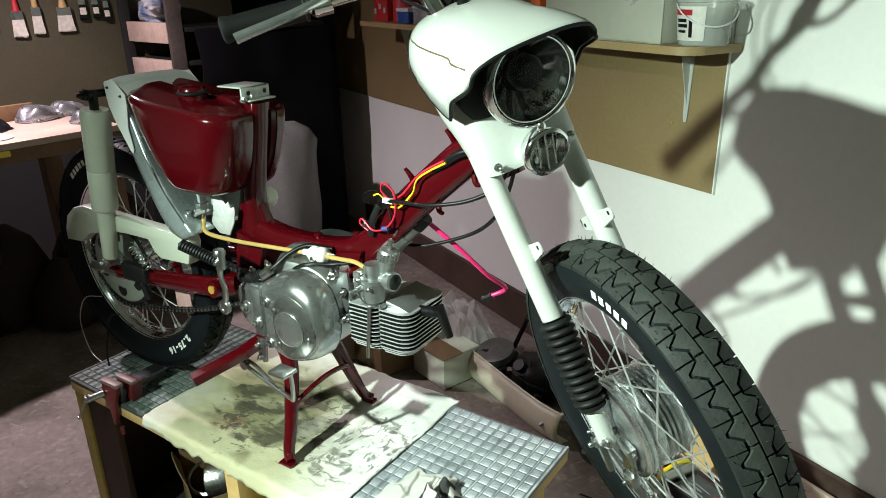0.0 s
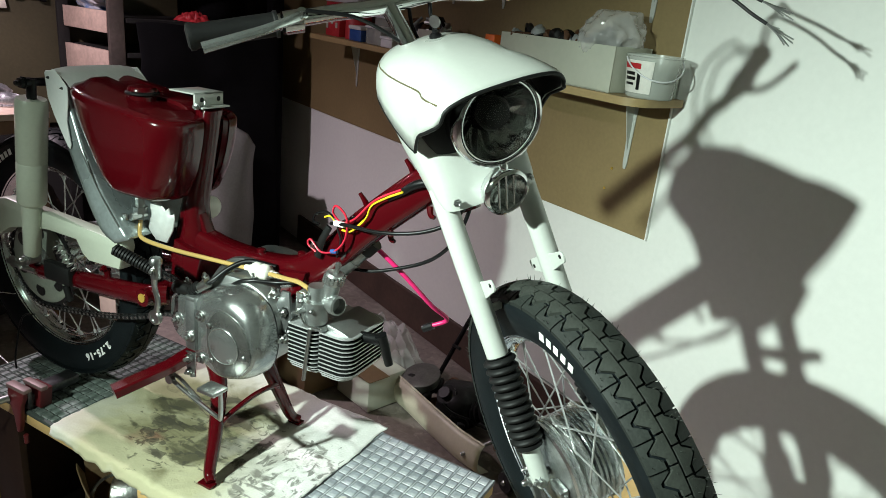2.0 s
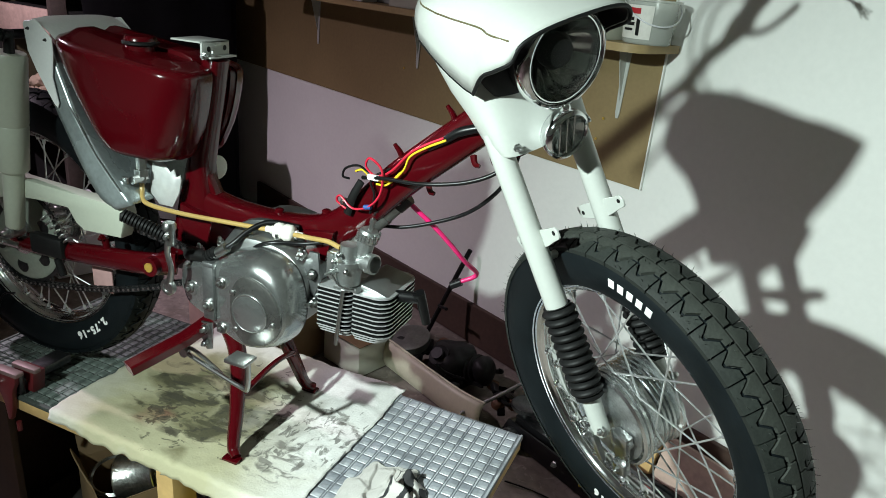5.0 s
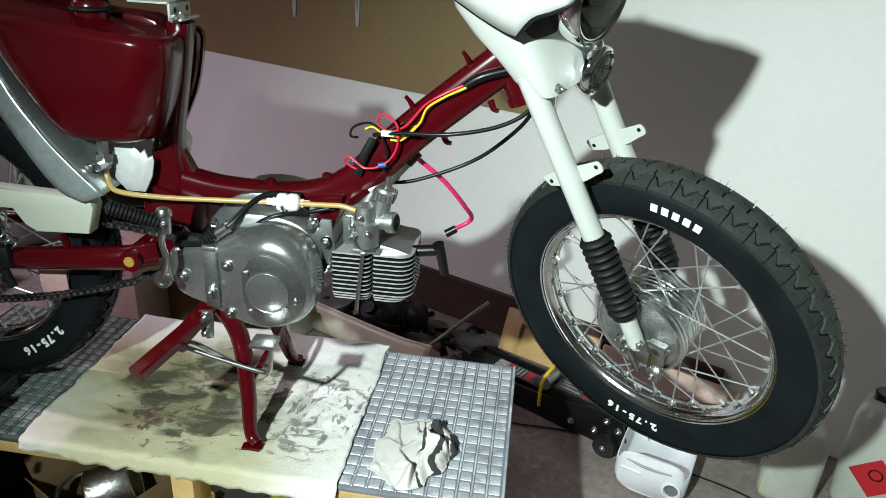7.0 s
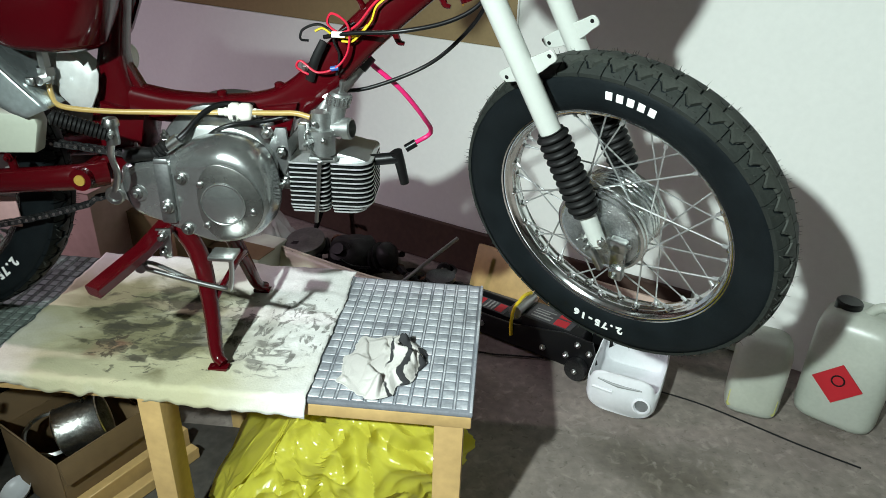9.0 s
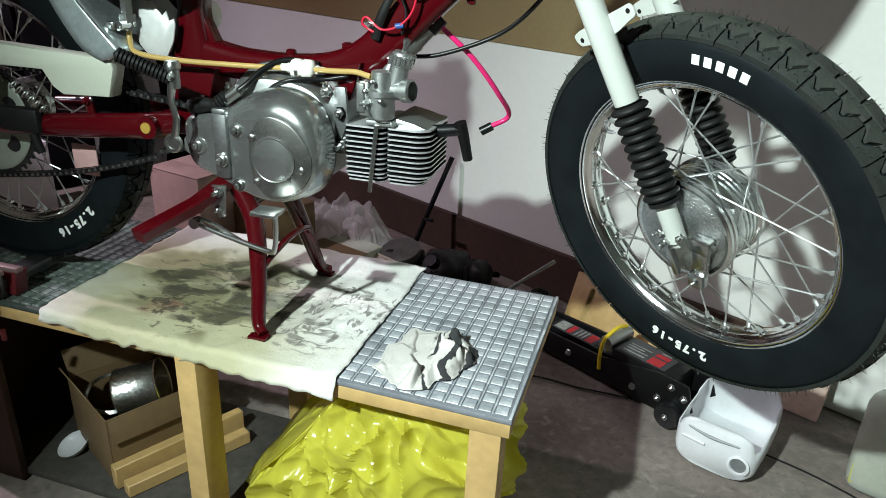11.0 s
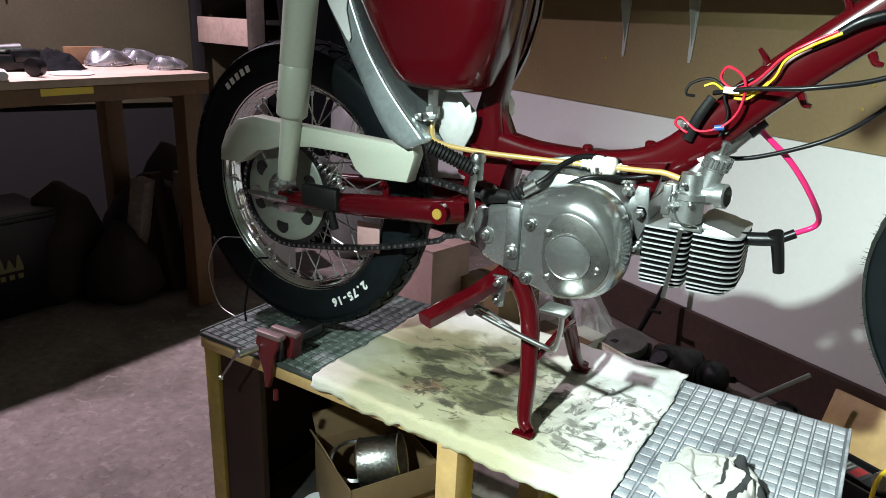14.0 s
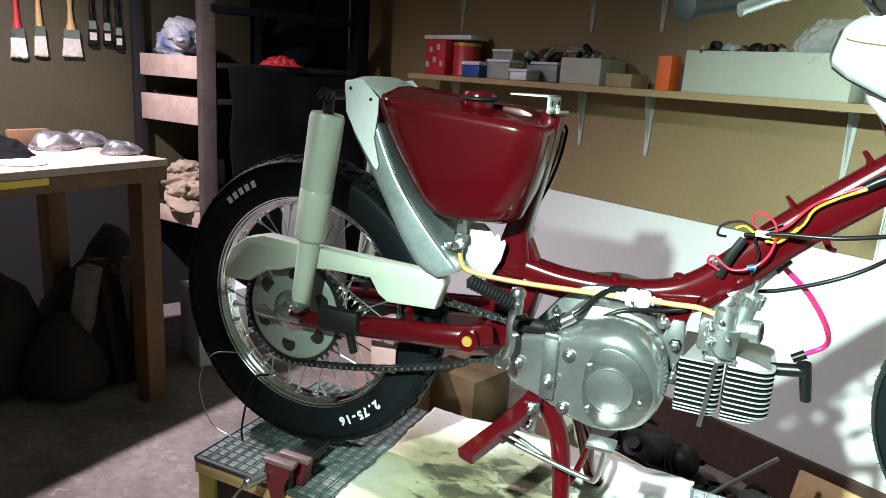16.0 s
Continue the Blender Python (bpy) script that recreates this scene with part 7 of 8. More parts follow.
label_bar(-155, -105, 0.07, 0.083, REDLBL)
label_bar(-148, -118, 0.054, 0.062, BLACKP)
label_bar(-148, -116, 0.042, 0.05, BLACKP)
label_bar(-146, -120, 0.03, 0.036, BLACKP)
label_bar(-112, -104, 0.02, 0.06, BLACKP)
part("bail", sweep([BK @ Vector((0.072 * math.cos(a), 0.072 * math.sin(a), 0.095 - 0.05 * math.sin((a + math.radians(150)) / math.radians(180) * math.pi))) for a in [radians(-150 + 15 * k) for k in range(13)]], 0.002, 6), PLASTW, bucket, "white plastic handle", 60)

# ---- back left: workbench with parts, tool board, rack ----
tb = thing("workbench", (-1.35, 0.1, 0), "wooden workbench with a pale worn top", "workbench")
TB = pose(-1.0, 0.66, 0, 0, 0, -6)


def tbb(x0, x1, y0, y1, z0, z1, b=0.003):
    k = box(x0, x1, y0, y1, z0, z1, b)
    k.transform(TB)
    return k


TOPW = mat("scuffed_pale_bench_top", (0.45, 0.34, 0.27), 0.6, 0, 0.15, 5, 50, 0.1)
TABLEW = mat("brown_table_wood", (0.165, 0.088, 0.038), 0.6, 0, 0.2, 6, 60, 0.1)
part("tabletop", tbb(-0.62, 0, -1.5, 0, 0.812, 0.835), TOPW, tb, "scuffed pinkish top", 30)
part("front_rail", tbb(-0.03, -0.004, -1.5, -0.002, 0.765, 0.8115), TABLEW, tb, "", 30)
part("tape_strip", tbb(-0.0038, -0.0025, -0.55, -0.4, 0.79, 0.81, 0), YELLOWC, tb)
for x, y in ((-0.09, -0.09), (-0.6, -0.09), (-0.09, -1.45), (-0.6, -1.45)):
    part("leg", tbb(x, x + 0.07, y, y + 0.07, 0, 0.8115), TABLEW, tb, "", 30)
part("side_rail", tbb(-0.53, -0.09, -0.06, -0.03, 0.74, 0.8115), TABLEW, tb, "", 30)


DUSTYALU = mat("dusty_cast_aluminium", (0.6, 0.6, 0.63), 0.34, 0.9, 0.35, 25, 200, 0.2)


def engine_cover(place, size, turn, label):
    """A cast side cover lying on its rim: domed shell, thin flange on lugs, bolt bosses."""
    at = TB @ Matrix.Translation(place)
    t = thing("engine_cover", at.translation, label, "engine part", "covers on the workbench")
    M = at @ pose(0, 0, 0, 4, -3, turn) @ Matrix.Scale(size, 4)

    def shaped(k):
        for v in k.verts:
            lump = (0.007 * math.sin(62 * v.co.x + 2) + 0.005 * math.sin(88 * v.co.y)) * min(1, max(0, (v.co.z - 0.02) * 60))
            v.co = Vector((v.co.x * (1.25 if v.co.x > 0 else 0.8), v.co.y * 0.8, v.co.z * 0.72 + lump))
        return k

    part("shell", shaped(lathe([(0.06, 0.012), (0.061, 0.018), (0.057, 0.034), (0.046, 0.048), (0.034, 0.052), (0.03, 0.047), (0.012, 0.047), (0, 0.048)], None, 36)), DUSTYALU, t, "", 40, M)
    part("flange", shaped(lathe([(0.052, 0.008), (0.066, 0.008), (0.067, 0.011), (0.066, 0.014), (0.052, 0.014)], None, 36, True)), DUSTYALU, t, "", 40, M)
    for a in (20, 100, 170, 250, 320):
        x, y = 0.064 * math.cos(radians(a)), 0.064 * math.sin(radians(a))
        part("lug", shaped(lathe([(0.0, 0.0), (0.006, 0.0), (0.0065, 0.016), (0.004, 0.018), (0.0, 0.018)], Matrix.Translation((x, y, 0)), 12)), ALUDULL, t, "", 40, M)


engine_cover((-0.38, -0.15, 0.8355), 1.3, 100, "polished aluminium engine cover on the workbench")
engine_cover((-0.42, -0.02, 0.8355), 1.15, 80, "polished aluminium engine cover on the workbench")
engine_cover((-0.17, -0.06, 0.8355), 0.95, 60, "small polished aluminium engine cover on the workbench")
solid("wood_block", tbb(-0.47, -0.44, -0.25, -0.12, 0.8355, 0.895), TABLEW, "small upright wooden block on the workbench", "wood")
solid("plastic_dish", lathe([(0.06, 0), (0.062, 0.003), (0.058, 0.006), (0, 0.007)], TB @ Matrix.Translation((-0.12, -0.4, 0.8355)), 32), PLASTW, "flat white plastic dish on the workbench", "dish")
drill = thing("power_tool", TB @ Vector((-0.3, -0.68, 0.836)), "black and silver power tool lying on the workbench", "tool")
part("body", join(tbb(-0.34, -0.26, -0.62, -0.42, 0.836, 0.885, 0.012), tbb(-0.35, -0.25, -0.5, -0.42, 0.86, 0.9, 0.01)), BLACKP, drill, "", 40)
part("barrel", rod(TB @ Vector((-0.3, -0.8, 0.885)), TB @ Vector((-0.3, -0.46, 0.9)), 0.016, 16), STEEL, drill, "silver barrel", 40)
part("handle_tube", rod(TB @ Vector((-0.24, -0.78, 0.852)), TB @ Vector((-0.22, -0.58, 0.868)), 0.012, 14), GREYP, drill, "pale tube", 40)
tubp = thing("white_pot", TB @ Vector((-0.2, -0.86, 0.8355)), "small white plastic pot on the workbench", "pot")
part("body", lathe([(0.0, 0), (0.045, 0), (0.048, 0.004), (0.052, 0.07), (0.047, 0.07), (0.044, 0.006), (0, 0.005)], TB @ Matrix.Translation((-0.2, -0.86, 0.8355)), 28), PLASTW, tubp, "", 40)
part("rim", lathe([(0.052, 0.068), (0.055, 0.07), (0.055, 0.075), (0.05, 0.075)], TB @ Matrix.Translation((-0.2, -0.86, 0.8355)), 28, True), PLASTW, tubp, "", 40)
solid("dark_cloth", crumpled(-1.36, 0.34, 0.836, 0.11, 0.08, 0.06, 6.1, 0.8, 36), BLACKCLOTH, "dark crumpled cloth on the workbench", "cloth", smooth=180)
solid("roll_end", lathe([(0.02, 0), (0.026, 0.003), (0.026, 0.03), (0.02, 0.033), (0, 0.033)], TB @ Matrix.Translation((-0.1, -0.5, 0.862)) @ pose(0, 0, 0, 90, 0, 30), 20), BLACKP, "small black roll on the workbench", "roll")
solid("roll_end", lathe([(0.012, 0), (0.014, 0.003), (0.014, 0.06), (0.012, 0.063), (0, 0.063)], TB @ Matrix.Translation((-0.06, -0.62, 0.85)) @ pose(0, 0, 0, 90, 0, 70), 20), PLASTW, "small white tube on the workbench", "tube")
# Hardboard made darker than the wall panel, in place of weaker light here.
structure("tool_board", wb(-2.645, -2.63, 0.55, 3.4, 0.62, 1.9), mat("shade_dark_hardboard", (0.062, 0.053, 0.025), 0.55, 0, 0.18, 2.5, 80, 0.08), "brown hardboard tool board above the workbench")


def brush(d, z, w, L, mm, label, hair=BRISTLE):
    t = thing("paint_brush", wp(-2.62, d, z), label, "brush", "brushes on the tool board")
    x = -2.615
    def P(a, b_, c):
        return WALL @ Vector((x + a, -d + b_, c))
    rows = []
    for f, k, dp in ((0.0, 1.16, 0.005), (0.02, 1.2, 0.008), (0.16, 1.04, 0.009), (0.3, 0.95, 0.009)):
        rows.append([P(-dp if i < 9 else dp, w * k * (0.5 - (i if i < 9 else 17 - i) / 8), z + L * f + (0.006 * noise.noise(Vector((i * 1.9, d * 40, 0))) if f < 0.1 else 0)) for i in range(18)])
    part("bristles", skin(rows), hair, t, "", 30)
    if hair is not BRISTLE:
        part("tag", wb(-2.604, -2.602, d - w * 0.45, d + w * 0.45, z + L * 0.1, z + L * 0.24), BRISTLE, t, "small pale label")
    part("ferrule", skin([[P(-0.0095, -w / 2 * 0.97, z + L * 0.3), P(0.0095, -w / 2 * 0.97, z + L * 0.3), P(0.0095, w / 2 * 0.97, z + L * 0.3), P(-0.0095, w / 2 * 0.97, z + L * 0.3)], [P(-0.0095, -w / 2 * 0.9, z + L * 0.45), P(0.0095, -w / 2 * 0.9, z + L * 0.45), P(0.0095, w / 2 * 0.9, z + L * 0.45), P(-0.0095, w / 2 * 0.9, z + L * 0.45)]]), STEEL, t)
    part("handle", sweep([P(0, 0, z + L * 0.44), P(0, 0, z + L * 0.6), P(0, 0, z + L * 0.8), P(0, 0, z + L)], [w * 0.32, 0.011, 0.008, 0.012], 12), mm, t, "", 60)
    return t


for d, z, w, L, mm, lb in ((1.515, 1.115, 0.05, 0.25, REDBOX, "paint brush with pale bristles and red handle"), (1.438, 1.125, 0.04, 0.26, PINE, "paint brush with pale bristles and wooden handle"), (1.325, 1.13, 0.062, 0.24, PINE, "wide paint brush with pale bristles"), (1.245, 1.18, 0.03, 0.22, BLACKP, "narrow dark brush with black handle and pale tag"), (1.19, 1.185, 0.026, 0.2, BLACKP, "narrow dark brush with black handle and pale tag"), (1.145, 1.17, 0.024, 0.2, BLACKP, "narrow dark brush with black handle and pale tag")):
    brush(d, z, w, L, mm, lb, BLACKP if mm is BLACKP else BRISTLE)
hm = thing("hammer", wp(-2.6, 1.66, 1.16), "hammer with a dark steel head hanging on the tool board", "hammer")
part("head", join(box(-0.012, 0.012, -0.06, 0.035, -0.011, 0.011, 0.003), box(-0.009, 0.009, 0.035, 0.06, -0.004, 0.006, 0.003)), DARKSTEEL, hm, "", 30, WALL @ Matrix.Translation((-2.605, -1.66, 1.165)))
part("handle", sweep([wp(-2.605, 1.66, 1.17), wp(-2.605, 1.66, 1.3), wp(-2.605, 1.66, 1.43)], [0.009, 0.012, 0.014], 12), TABLEW, hm, "worn wooden handle", 60)
for d, L in ((1.795, 0.26), (1.85, 0.2)):
    t = thing("file", wp(-2.6, d, 1.05), "long dark file hanging on the tool board", "file", "files on the tool board")
    part("blade", skin([[wp(-2.612 + a, d + b_, zz) for a, b_ in ((-0.003, -w), (0.003, -w), (0.003, w), (-0.003, w))] for zz, w in ((1.3 - L, 0.003), (1.3 - L * 0.8, 0.008), (1.3, 0.01))]), DARKSTEEL, t, "", 30)
    part("handle", sweep([wp(-2.61, d, 1.29), wp(-2.61, d, 1.34), wp(-2.61, d, 1.41)], [0.008, 0.013, 0.011], 10), TABLEW, t, "", 60)
gun = thing("caulking_gun", wp(-2.58, 1.97, 1.12), "dark caulking gun hanging askew on the tool board", "tool")
GM = WALL @ Matrix.Translation((-2.585, -1.97, 1.12)) @ pose(0, 0, 0, 52, 0, 0)
part("barrel", lathe([(0.022, -0.11), (0.026, -0.108), (0.026, 0.1), (0.01, 0.115), (0.006, 0.15), (0.0, 0.152)], GM @ pose(0, 0, 0, 180, 0, 0), 20), GREYP, gun, "grey cartridge", 40)
part("frame_rail", join(box(-0.028, -0.02, -0.03, 0.03, -0.12, 0.12, 0.003), rod((0, 0, 0.1), (0, 0, 0.22), 0.004, 8)), BLACKP, gun, "", 30, GM)
part("grip", join(box(-0.01, 0.01, -0.1, -0.03, 0.1, 0.13, 0.006), box(-0.006, 0.006, -0.08, -0.02, 0.06, 0.08, 0.004)), BLACKP, gun, "", 30, GM)

# rack of rough planks
rack = thing("storage_rack", (-1.15, 1.6, 0), "rough plank storage rack filled with dark clutter", "rack")
RK0 = pose(-1.33, 1.2, 0, 0, 0, -27.5)


def rb(x0, x1, y0, y1, z0, z1, b=0.002):
    k = box(x0, x1, y0, y1, z0, z1, b)
    k.transform(RK0)
    return k


part("post", rb(-0.025, 0.028, -0.02, 0.04, 0, 2.2), mat("dirty_brown_post", (0.085, 0.066, 0.055), 0.75, 0, 0.3, 9, 60, 0.25), rack, "weathered post", 30)
# Near-black colour stands in for the darkness inside the rack.
SHADEWOOD = mat("shade_black_wood", (0.009, 0.008, 0.007), 0.8, 0, 0.3, 7, 70, 0.2)
part("post", rb(-0.4, -0.36, -0.165, -0.118, 0, 2.2), SHADEWOOD, rack, "", 30)
# Far post takes the cloth black to sink into the rack's darkness.
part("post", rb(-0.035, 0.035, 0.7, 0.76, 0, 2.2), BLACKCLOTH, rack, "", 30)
part("post", rb(-0.44, -0.38, 0.7, 0.76, 0, 2.2), SHADEWOOD, rack, "", 30)
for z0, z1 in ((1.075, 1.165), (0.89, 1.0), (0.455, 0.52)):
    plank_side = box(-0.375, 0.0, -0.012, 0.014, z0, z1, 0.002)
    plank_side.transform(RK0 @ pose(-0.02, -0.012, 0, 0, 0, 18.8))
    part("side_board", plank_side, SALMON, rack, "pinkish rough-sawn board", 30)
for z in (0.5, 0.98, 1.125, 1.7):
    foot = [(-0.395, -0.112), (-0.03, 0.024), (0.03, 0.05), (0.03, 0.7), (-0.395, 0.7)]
    part("shelf", skin([[RK0 @ Vector((x, y, z + dz)) for x, y in foot] for dz in (0, 0.02)]), SHADEWOOD, rack, "", 30)
part("back_sheet", rb(-0.46, -0.442, 0.0, 0.76, 0.0, 2.2), SHADEWOOD, rack, "", 30)


def soft_heap(name, material, label, x, y, z, w, dp, h, seed, n):
    """A heap of rounded soft folds lying over one another on the rack."""
    rnd = random.Random(seed)
    t = thing(name, RK0 @ Vector((x, y, z)), label, "cloth")
    for k in range(n):
        f = k / max(1, n - 1)
        b = bmesh.new()
        bmesh.ops.create_icosphere(b, subdivisions=4, radius=1.0)
        size = (w * rnd.uniform(0.45, 0.7) * (1 - 0.35 * f), dp * rnd.uniform(0.6, 0.9), h * rnd.uniform(0.2, 0.3))
        m = RK0 @ Matrix.Translation((x + rnd.uniform(-0.4, 0.4) * w * (1 - f), y + rnd.uniform(-0.2, 0.2) * dp, z + size[2] * 0.9 + f * (h - 1.8 * size[2]))) @ pose(0, 0, 0, rnd.uniform(-14, 14), rnd.uniform(-22, 22), rnd.uniform(-30, 30)) @ Matrix.Diagonal((*size, 1))
        for v in b.verts:
            fold = abs(noise.noise(Vector((v.co.x * 1.3 + seed, v.co.y * 3.5, v.co.z * 2 + k))))
            v.co *= 0.88 + 0.32 * fold
            v.co = m @ v.co
            v.co.z = max(z + 0.001, v.co.z)
        part("fold", b, material, t, "", 180)


soft_heap("blue_cloth", mat("blue_and_white_cloth", (0.62, 0.62, 0.66), 0.85, 0, 0.2, 9, 300, 0.3, second=(0.04, 0.14, 0.36), amount=0.55), "crumpled blue and white cloth on the plank rack", -0.22, 0.0, 1.146, 0.22, 0.09, 0.17, 4, 7)
soft_heap("sackcloth", mat("tan_sackcloth", (0.4, 0.31, 0.22), 0.9, 0, 0.2, 20, 300, 0.3), "heap of tan sackcloth on the plank rack", -0.21, -0.01, 0.521, 0.27, 0.1, 0.2, 8, 8)
solid("red_cloth", crumpled(*(RK0 @ Vector((-0.04, 0.36, 0)))[:2], 1.146, 0.09, 0.07, 0.045, 2.7, 1.6, 30), REDBOX, "crumpled red cloth on the plank rack", "cloth", smooth=180)
# Added sheet; covers the rack's inside so that it stays dark.
solid("black_sheet", rough_up((lambda k: (bmesh.ops.subdivide_edges(k, edges=k.edges[:], cuts=14, use_grid_fill=True), k)[1])(rb(0.045, 0.06, 0.1, 0.72, 0.0, 1.115)), 0.03, 5, 2), BLACKCLOTH, "added black sheet that keeps the plank rack's inside dark", "cloth", smooth=180)
for x, y, z, r, seed in ((-0.2, 0.5, 1.146, 0.15, 3), (-0.2, 0.25, 0.6, 0.15, 6), (-0.18, 0.52, 0.6, 0.14, 9)):
    k = rough_up(lathe([(0.0, 0.0), (r * 0.8, 0.0), (r, r * 0.35), (r * 0.95, r), (r * 0.6, r * 1.5), (0.0, r * 1.65)], RK0 @ Matrix.Translation((x, y, z)), 24), 0.03, 9, seed)
    solid("black_sack", k, BLACKCLOTH, "black cloth sack lying on the plank rack", "sack", smooth=180)
part("hook_rail", rb(-0.04, 0.036, 0.022, 0.7, 1.34, 1.37), BLACKCLOTH, rack, "", 30)
pale_sack = rough_up(lathe([(0.0, 0.002), (0.12, 0.002), (0.14, 0.05), (0.145, 0.3), (0.14, 0.5), (0.125, 0.62), (0.1, 0.68), (0.05, 0.72), (0.0, 0.73)], Matrix.Translation((-0.96, 1.45, 0)), 48), 0.035, 9, 4)
# Pale plastic greyed to stand in for the shade beside the rack.
solid("plastic_sack", pale_sack, mat("shade_grey_polythene", (0.2, 0.205, 0.19), 0.45, 0, 0.15, 6, 100, 0.1), "full grey-white plastic sack standing by the rack", "sack", smooth=180)

# under the workbench
crate = thing("drinks_crate", (-1.6, 0.14, 0), "dark plastic drinks crate with a faded yellow emblem under the workbench", "crate")
CR = TB @ Matrix.Translation((-0.55, -0.58, 0))


def crb(*a, b=0.004):
    k = box(*a, b)
    k.transform(CR)
    return k


part("body", crb(-0.15, 0.15, -0.2, 0.2, 0.004, 0.36), BLACKP, crate)
part("rim", crb(-0.155, 0.155, -0.205, 0.205, 0.33, 0.35), BLACKP, crate)
emb = []
for k in range(5):
    y, top = -0.06 + k * 0.03, 0.205 + (0.016, 0.004, 0.024, 0.004, 0.016)[k]
    spike = skin([[(0.1502, y - 0.012, 0.178), (0.1502, y + 0.012, 0.178), (0.1502, y + 0.003, top), (0.1502, y - 0.003, top)], [(0.152, y - 0.012, 0.178), (0.152, y + 0.012, 0.178), (0.152, y + 0.003, top), (0.152, y - 0.003, top)]])
    spike.transform(CR)
    emb.append(spike)
emb.append(crb(0.1502, 0.152, -0.072, 0.072, 0.166, 0.178, b=0))
for k in range(5):
    emb.append(crb(0.1502, 0.152, -0.06 + k * 0.028, -0.044 + k * 0.028, 0.138, 0.155, b=0))
part("emblem", join(*emb), mat("faded_yellow_print", (0.2, 0.16, 0.06), 0.6), crate)
for k, (x, y, a) in enumerate(((-0.3, 0.03, 8), (-0.24, -0.05, -9), (-0.34, -0.16, 12), (-0.2, 0.0, 5))):
    b = box(-0.03, 0.03, -0.03, 0.03, 0, 0.45, 0.004)
    b.transform(TB @ Matrix.Translation((x, y, 0.006)) @ pose(0, 0, 0, 0, a, 10 * k))
    solid("wood_offcut", b, DARKWOOD if k % 2 else GREYWOOD, "rough wood offcut leaning under the workbench", "wood")
solid("dark_bag", rough_up(lathe([(0.0, 0), (0.16, 0.0), (0.2, 0.06), (0.19, 0.22), (0.12, 0.34), (0.04, 0.4), (0, 0.41)], TB @ Matrix.Translation((-0.42, 0.0, 0.0)), 24), 0.05, 7, 3), SACKBROWN, "dark brown sagging sack under the workbench", "sack", smooth=180)
for x, y, w, h, seed in ((-0.5, -0.32, 0.15, 0.42, 5), (-0.36, -0.95, 0.17, 0.36, 8), (-0.52, 0.14, 0.16, 0.5, 11), (-0.28, -0.22, 0.12, 0.3, 14)):
    sack = rough_up(lathe([(0.0, 0.004), (w * 0.85, 0.004), (w, h * 0.18), (w * 0.92, h * 0.55), (w * 0.55, h * 0.86), (w * 0.16, h), (0, h * 1.01)], TB @ Matrix.Translation((x, y, 0.0)), 28), 0.04, 8, seed)
    solid("dark_bag", sack, SACKBROWN, "dark brown sagging sack under the workbench", "sack", smooth=180)
solid("white_drawer_unit", (lambda k: (k.transform(pose(-1.12, 1.0, 0, 0, 0, -27)), k)[1])(box(-0.1, 0.1, -0.1, 0.1, 0.002, 0.3, 0.006)), PLASTW, "low white plastic unit beside the workbench", "unit")

# ---- behind and beside the bench ----
STICKER = mat("grimy_printed_sticker", (0.05, 0.05, 0.055), 0.5, 0, 0.35, 30, 200, 0.1)
PRINTW = mat("faded_white_print", (0.3, 0.3, 0.28), 0.6, 0, 0.3, 60, 200, 0.1)
jack = thing("trolley_jack", (1.12, 0.68, 0), "black trolley jack with red and white stickers and a yellow lever", "jack")
JK = pose(1.13, 0.64, 0, 0, 0, -32)


def jb(x0, x1, y0, y1, z0, z1, b=0.003):
    k = box(x0, x1, y0, y1, z0, z1, b)
    k.transform(JK)
    return k


for s in (-1, 1):
    pl = prism([(-0.32, 0.03), (-0.3, 0.075), (0.0, 0.085), (0.16, 0.12), (0.24, 0.12), (0.26, 0.06), (0.22, 0.02), (-0.3, 0.015)], s * 0.055 - 0.004, s * 0.055 + 0.004, 0.002)
    pl.transform(JK)
    part("side_plate", pl, BLACKP, jack, "", 30)
part("arm", jb(-0.3, 0.05, -0.028, 0.028, 0.05, 0.08), BLACKP, jack, "", 30)
part("pump_housing", jb(0.02, 0.2, -0.048, 0.048, 0.03, 0.118, 0.006), BLACKP, jack, "", 30)
part("saddle", lathe([(0.0, 0), (0.02, 0), (0.02, 0.02), (0.045, 0.024), (0.045, 0.036), (0.03, 0.03), (0, 0.03)], JK @ Matrix.Translation((-0.29, 0, 0.078)), 24), DARKSTEEL, jack)
sticker = part("sticker", jb(0.03, 0.165, -0.04, 0.04, 0.1182, 0.119, 0), STICKER, jack, "dark printed sticker")
for x0, x1, y0, y1, mm in ((0.112, 0.15, -0.036, -0.004, REDLBL), (0.112, 0.15, 0.004, 0.02, REDLBL), (0.04, 0.1, -0.03, -0.024, PRINTW), (0.04, 0.1, -0.014, -0.01, PRINTW), (0.04, 0.085, -0.002, 0.002, PRINTW), (0.04, 0.1, 0.01, 0.013, PRINTW), (0.118, 0.145, 0.026, 0.03, PRINTW)):
    part("print_bar", jb(x0, x1, y0, y1, 0.1191, 0.1197, 0), mm, sticker)
arm_sticker = part("sticker", jb(-0.19, -0.05, -0.026, 0.026, 0.0802, 0.081, 0), STICKER, jack, "dark printed sticker")
for x0, x1, mm in ((-0.185, -0.15, PRINTW), (-0.145, -0.13, REDLBL), (-0.12, -0.115, PRINTW), (-0.108, -0.103, PRINTW), (-0.096, -0.091, PRINTW), (-0.084, -0.06, REDLBL)):
    part("print_bar", jb(x0, x1, -0.021, 0.021, 0.0811, 0.0817, 0), mm, arm_sticker)
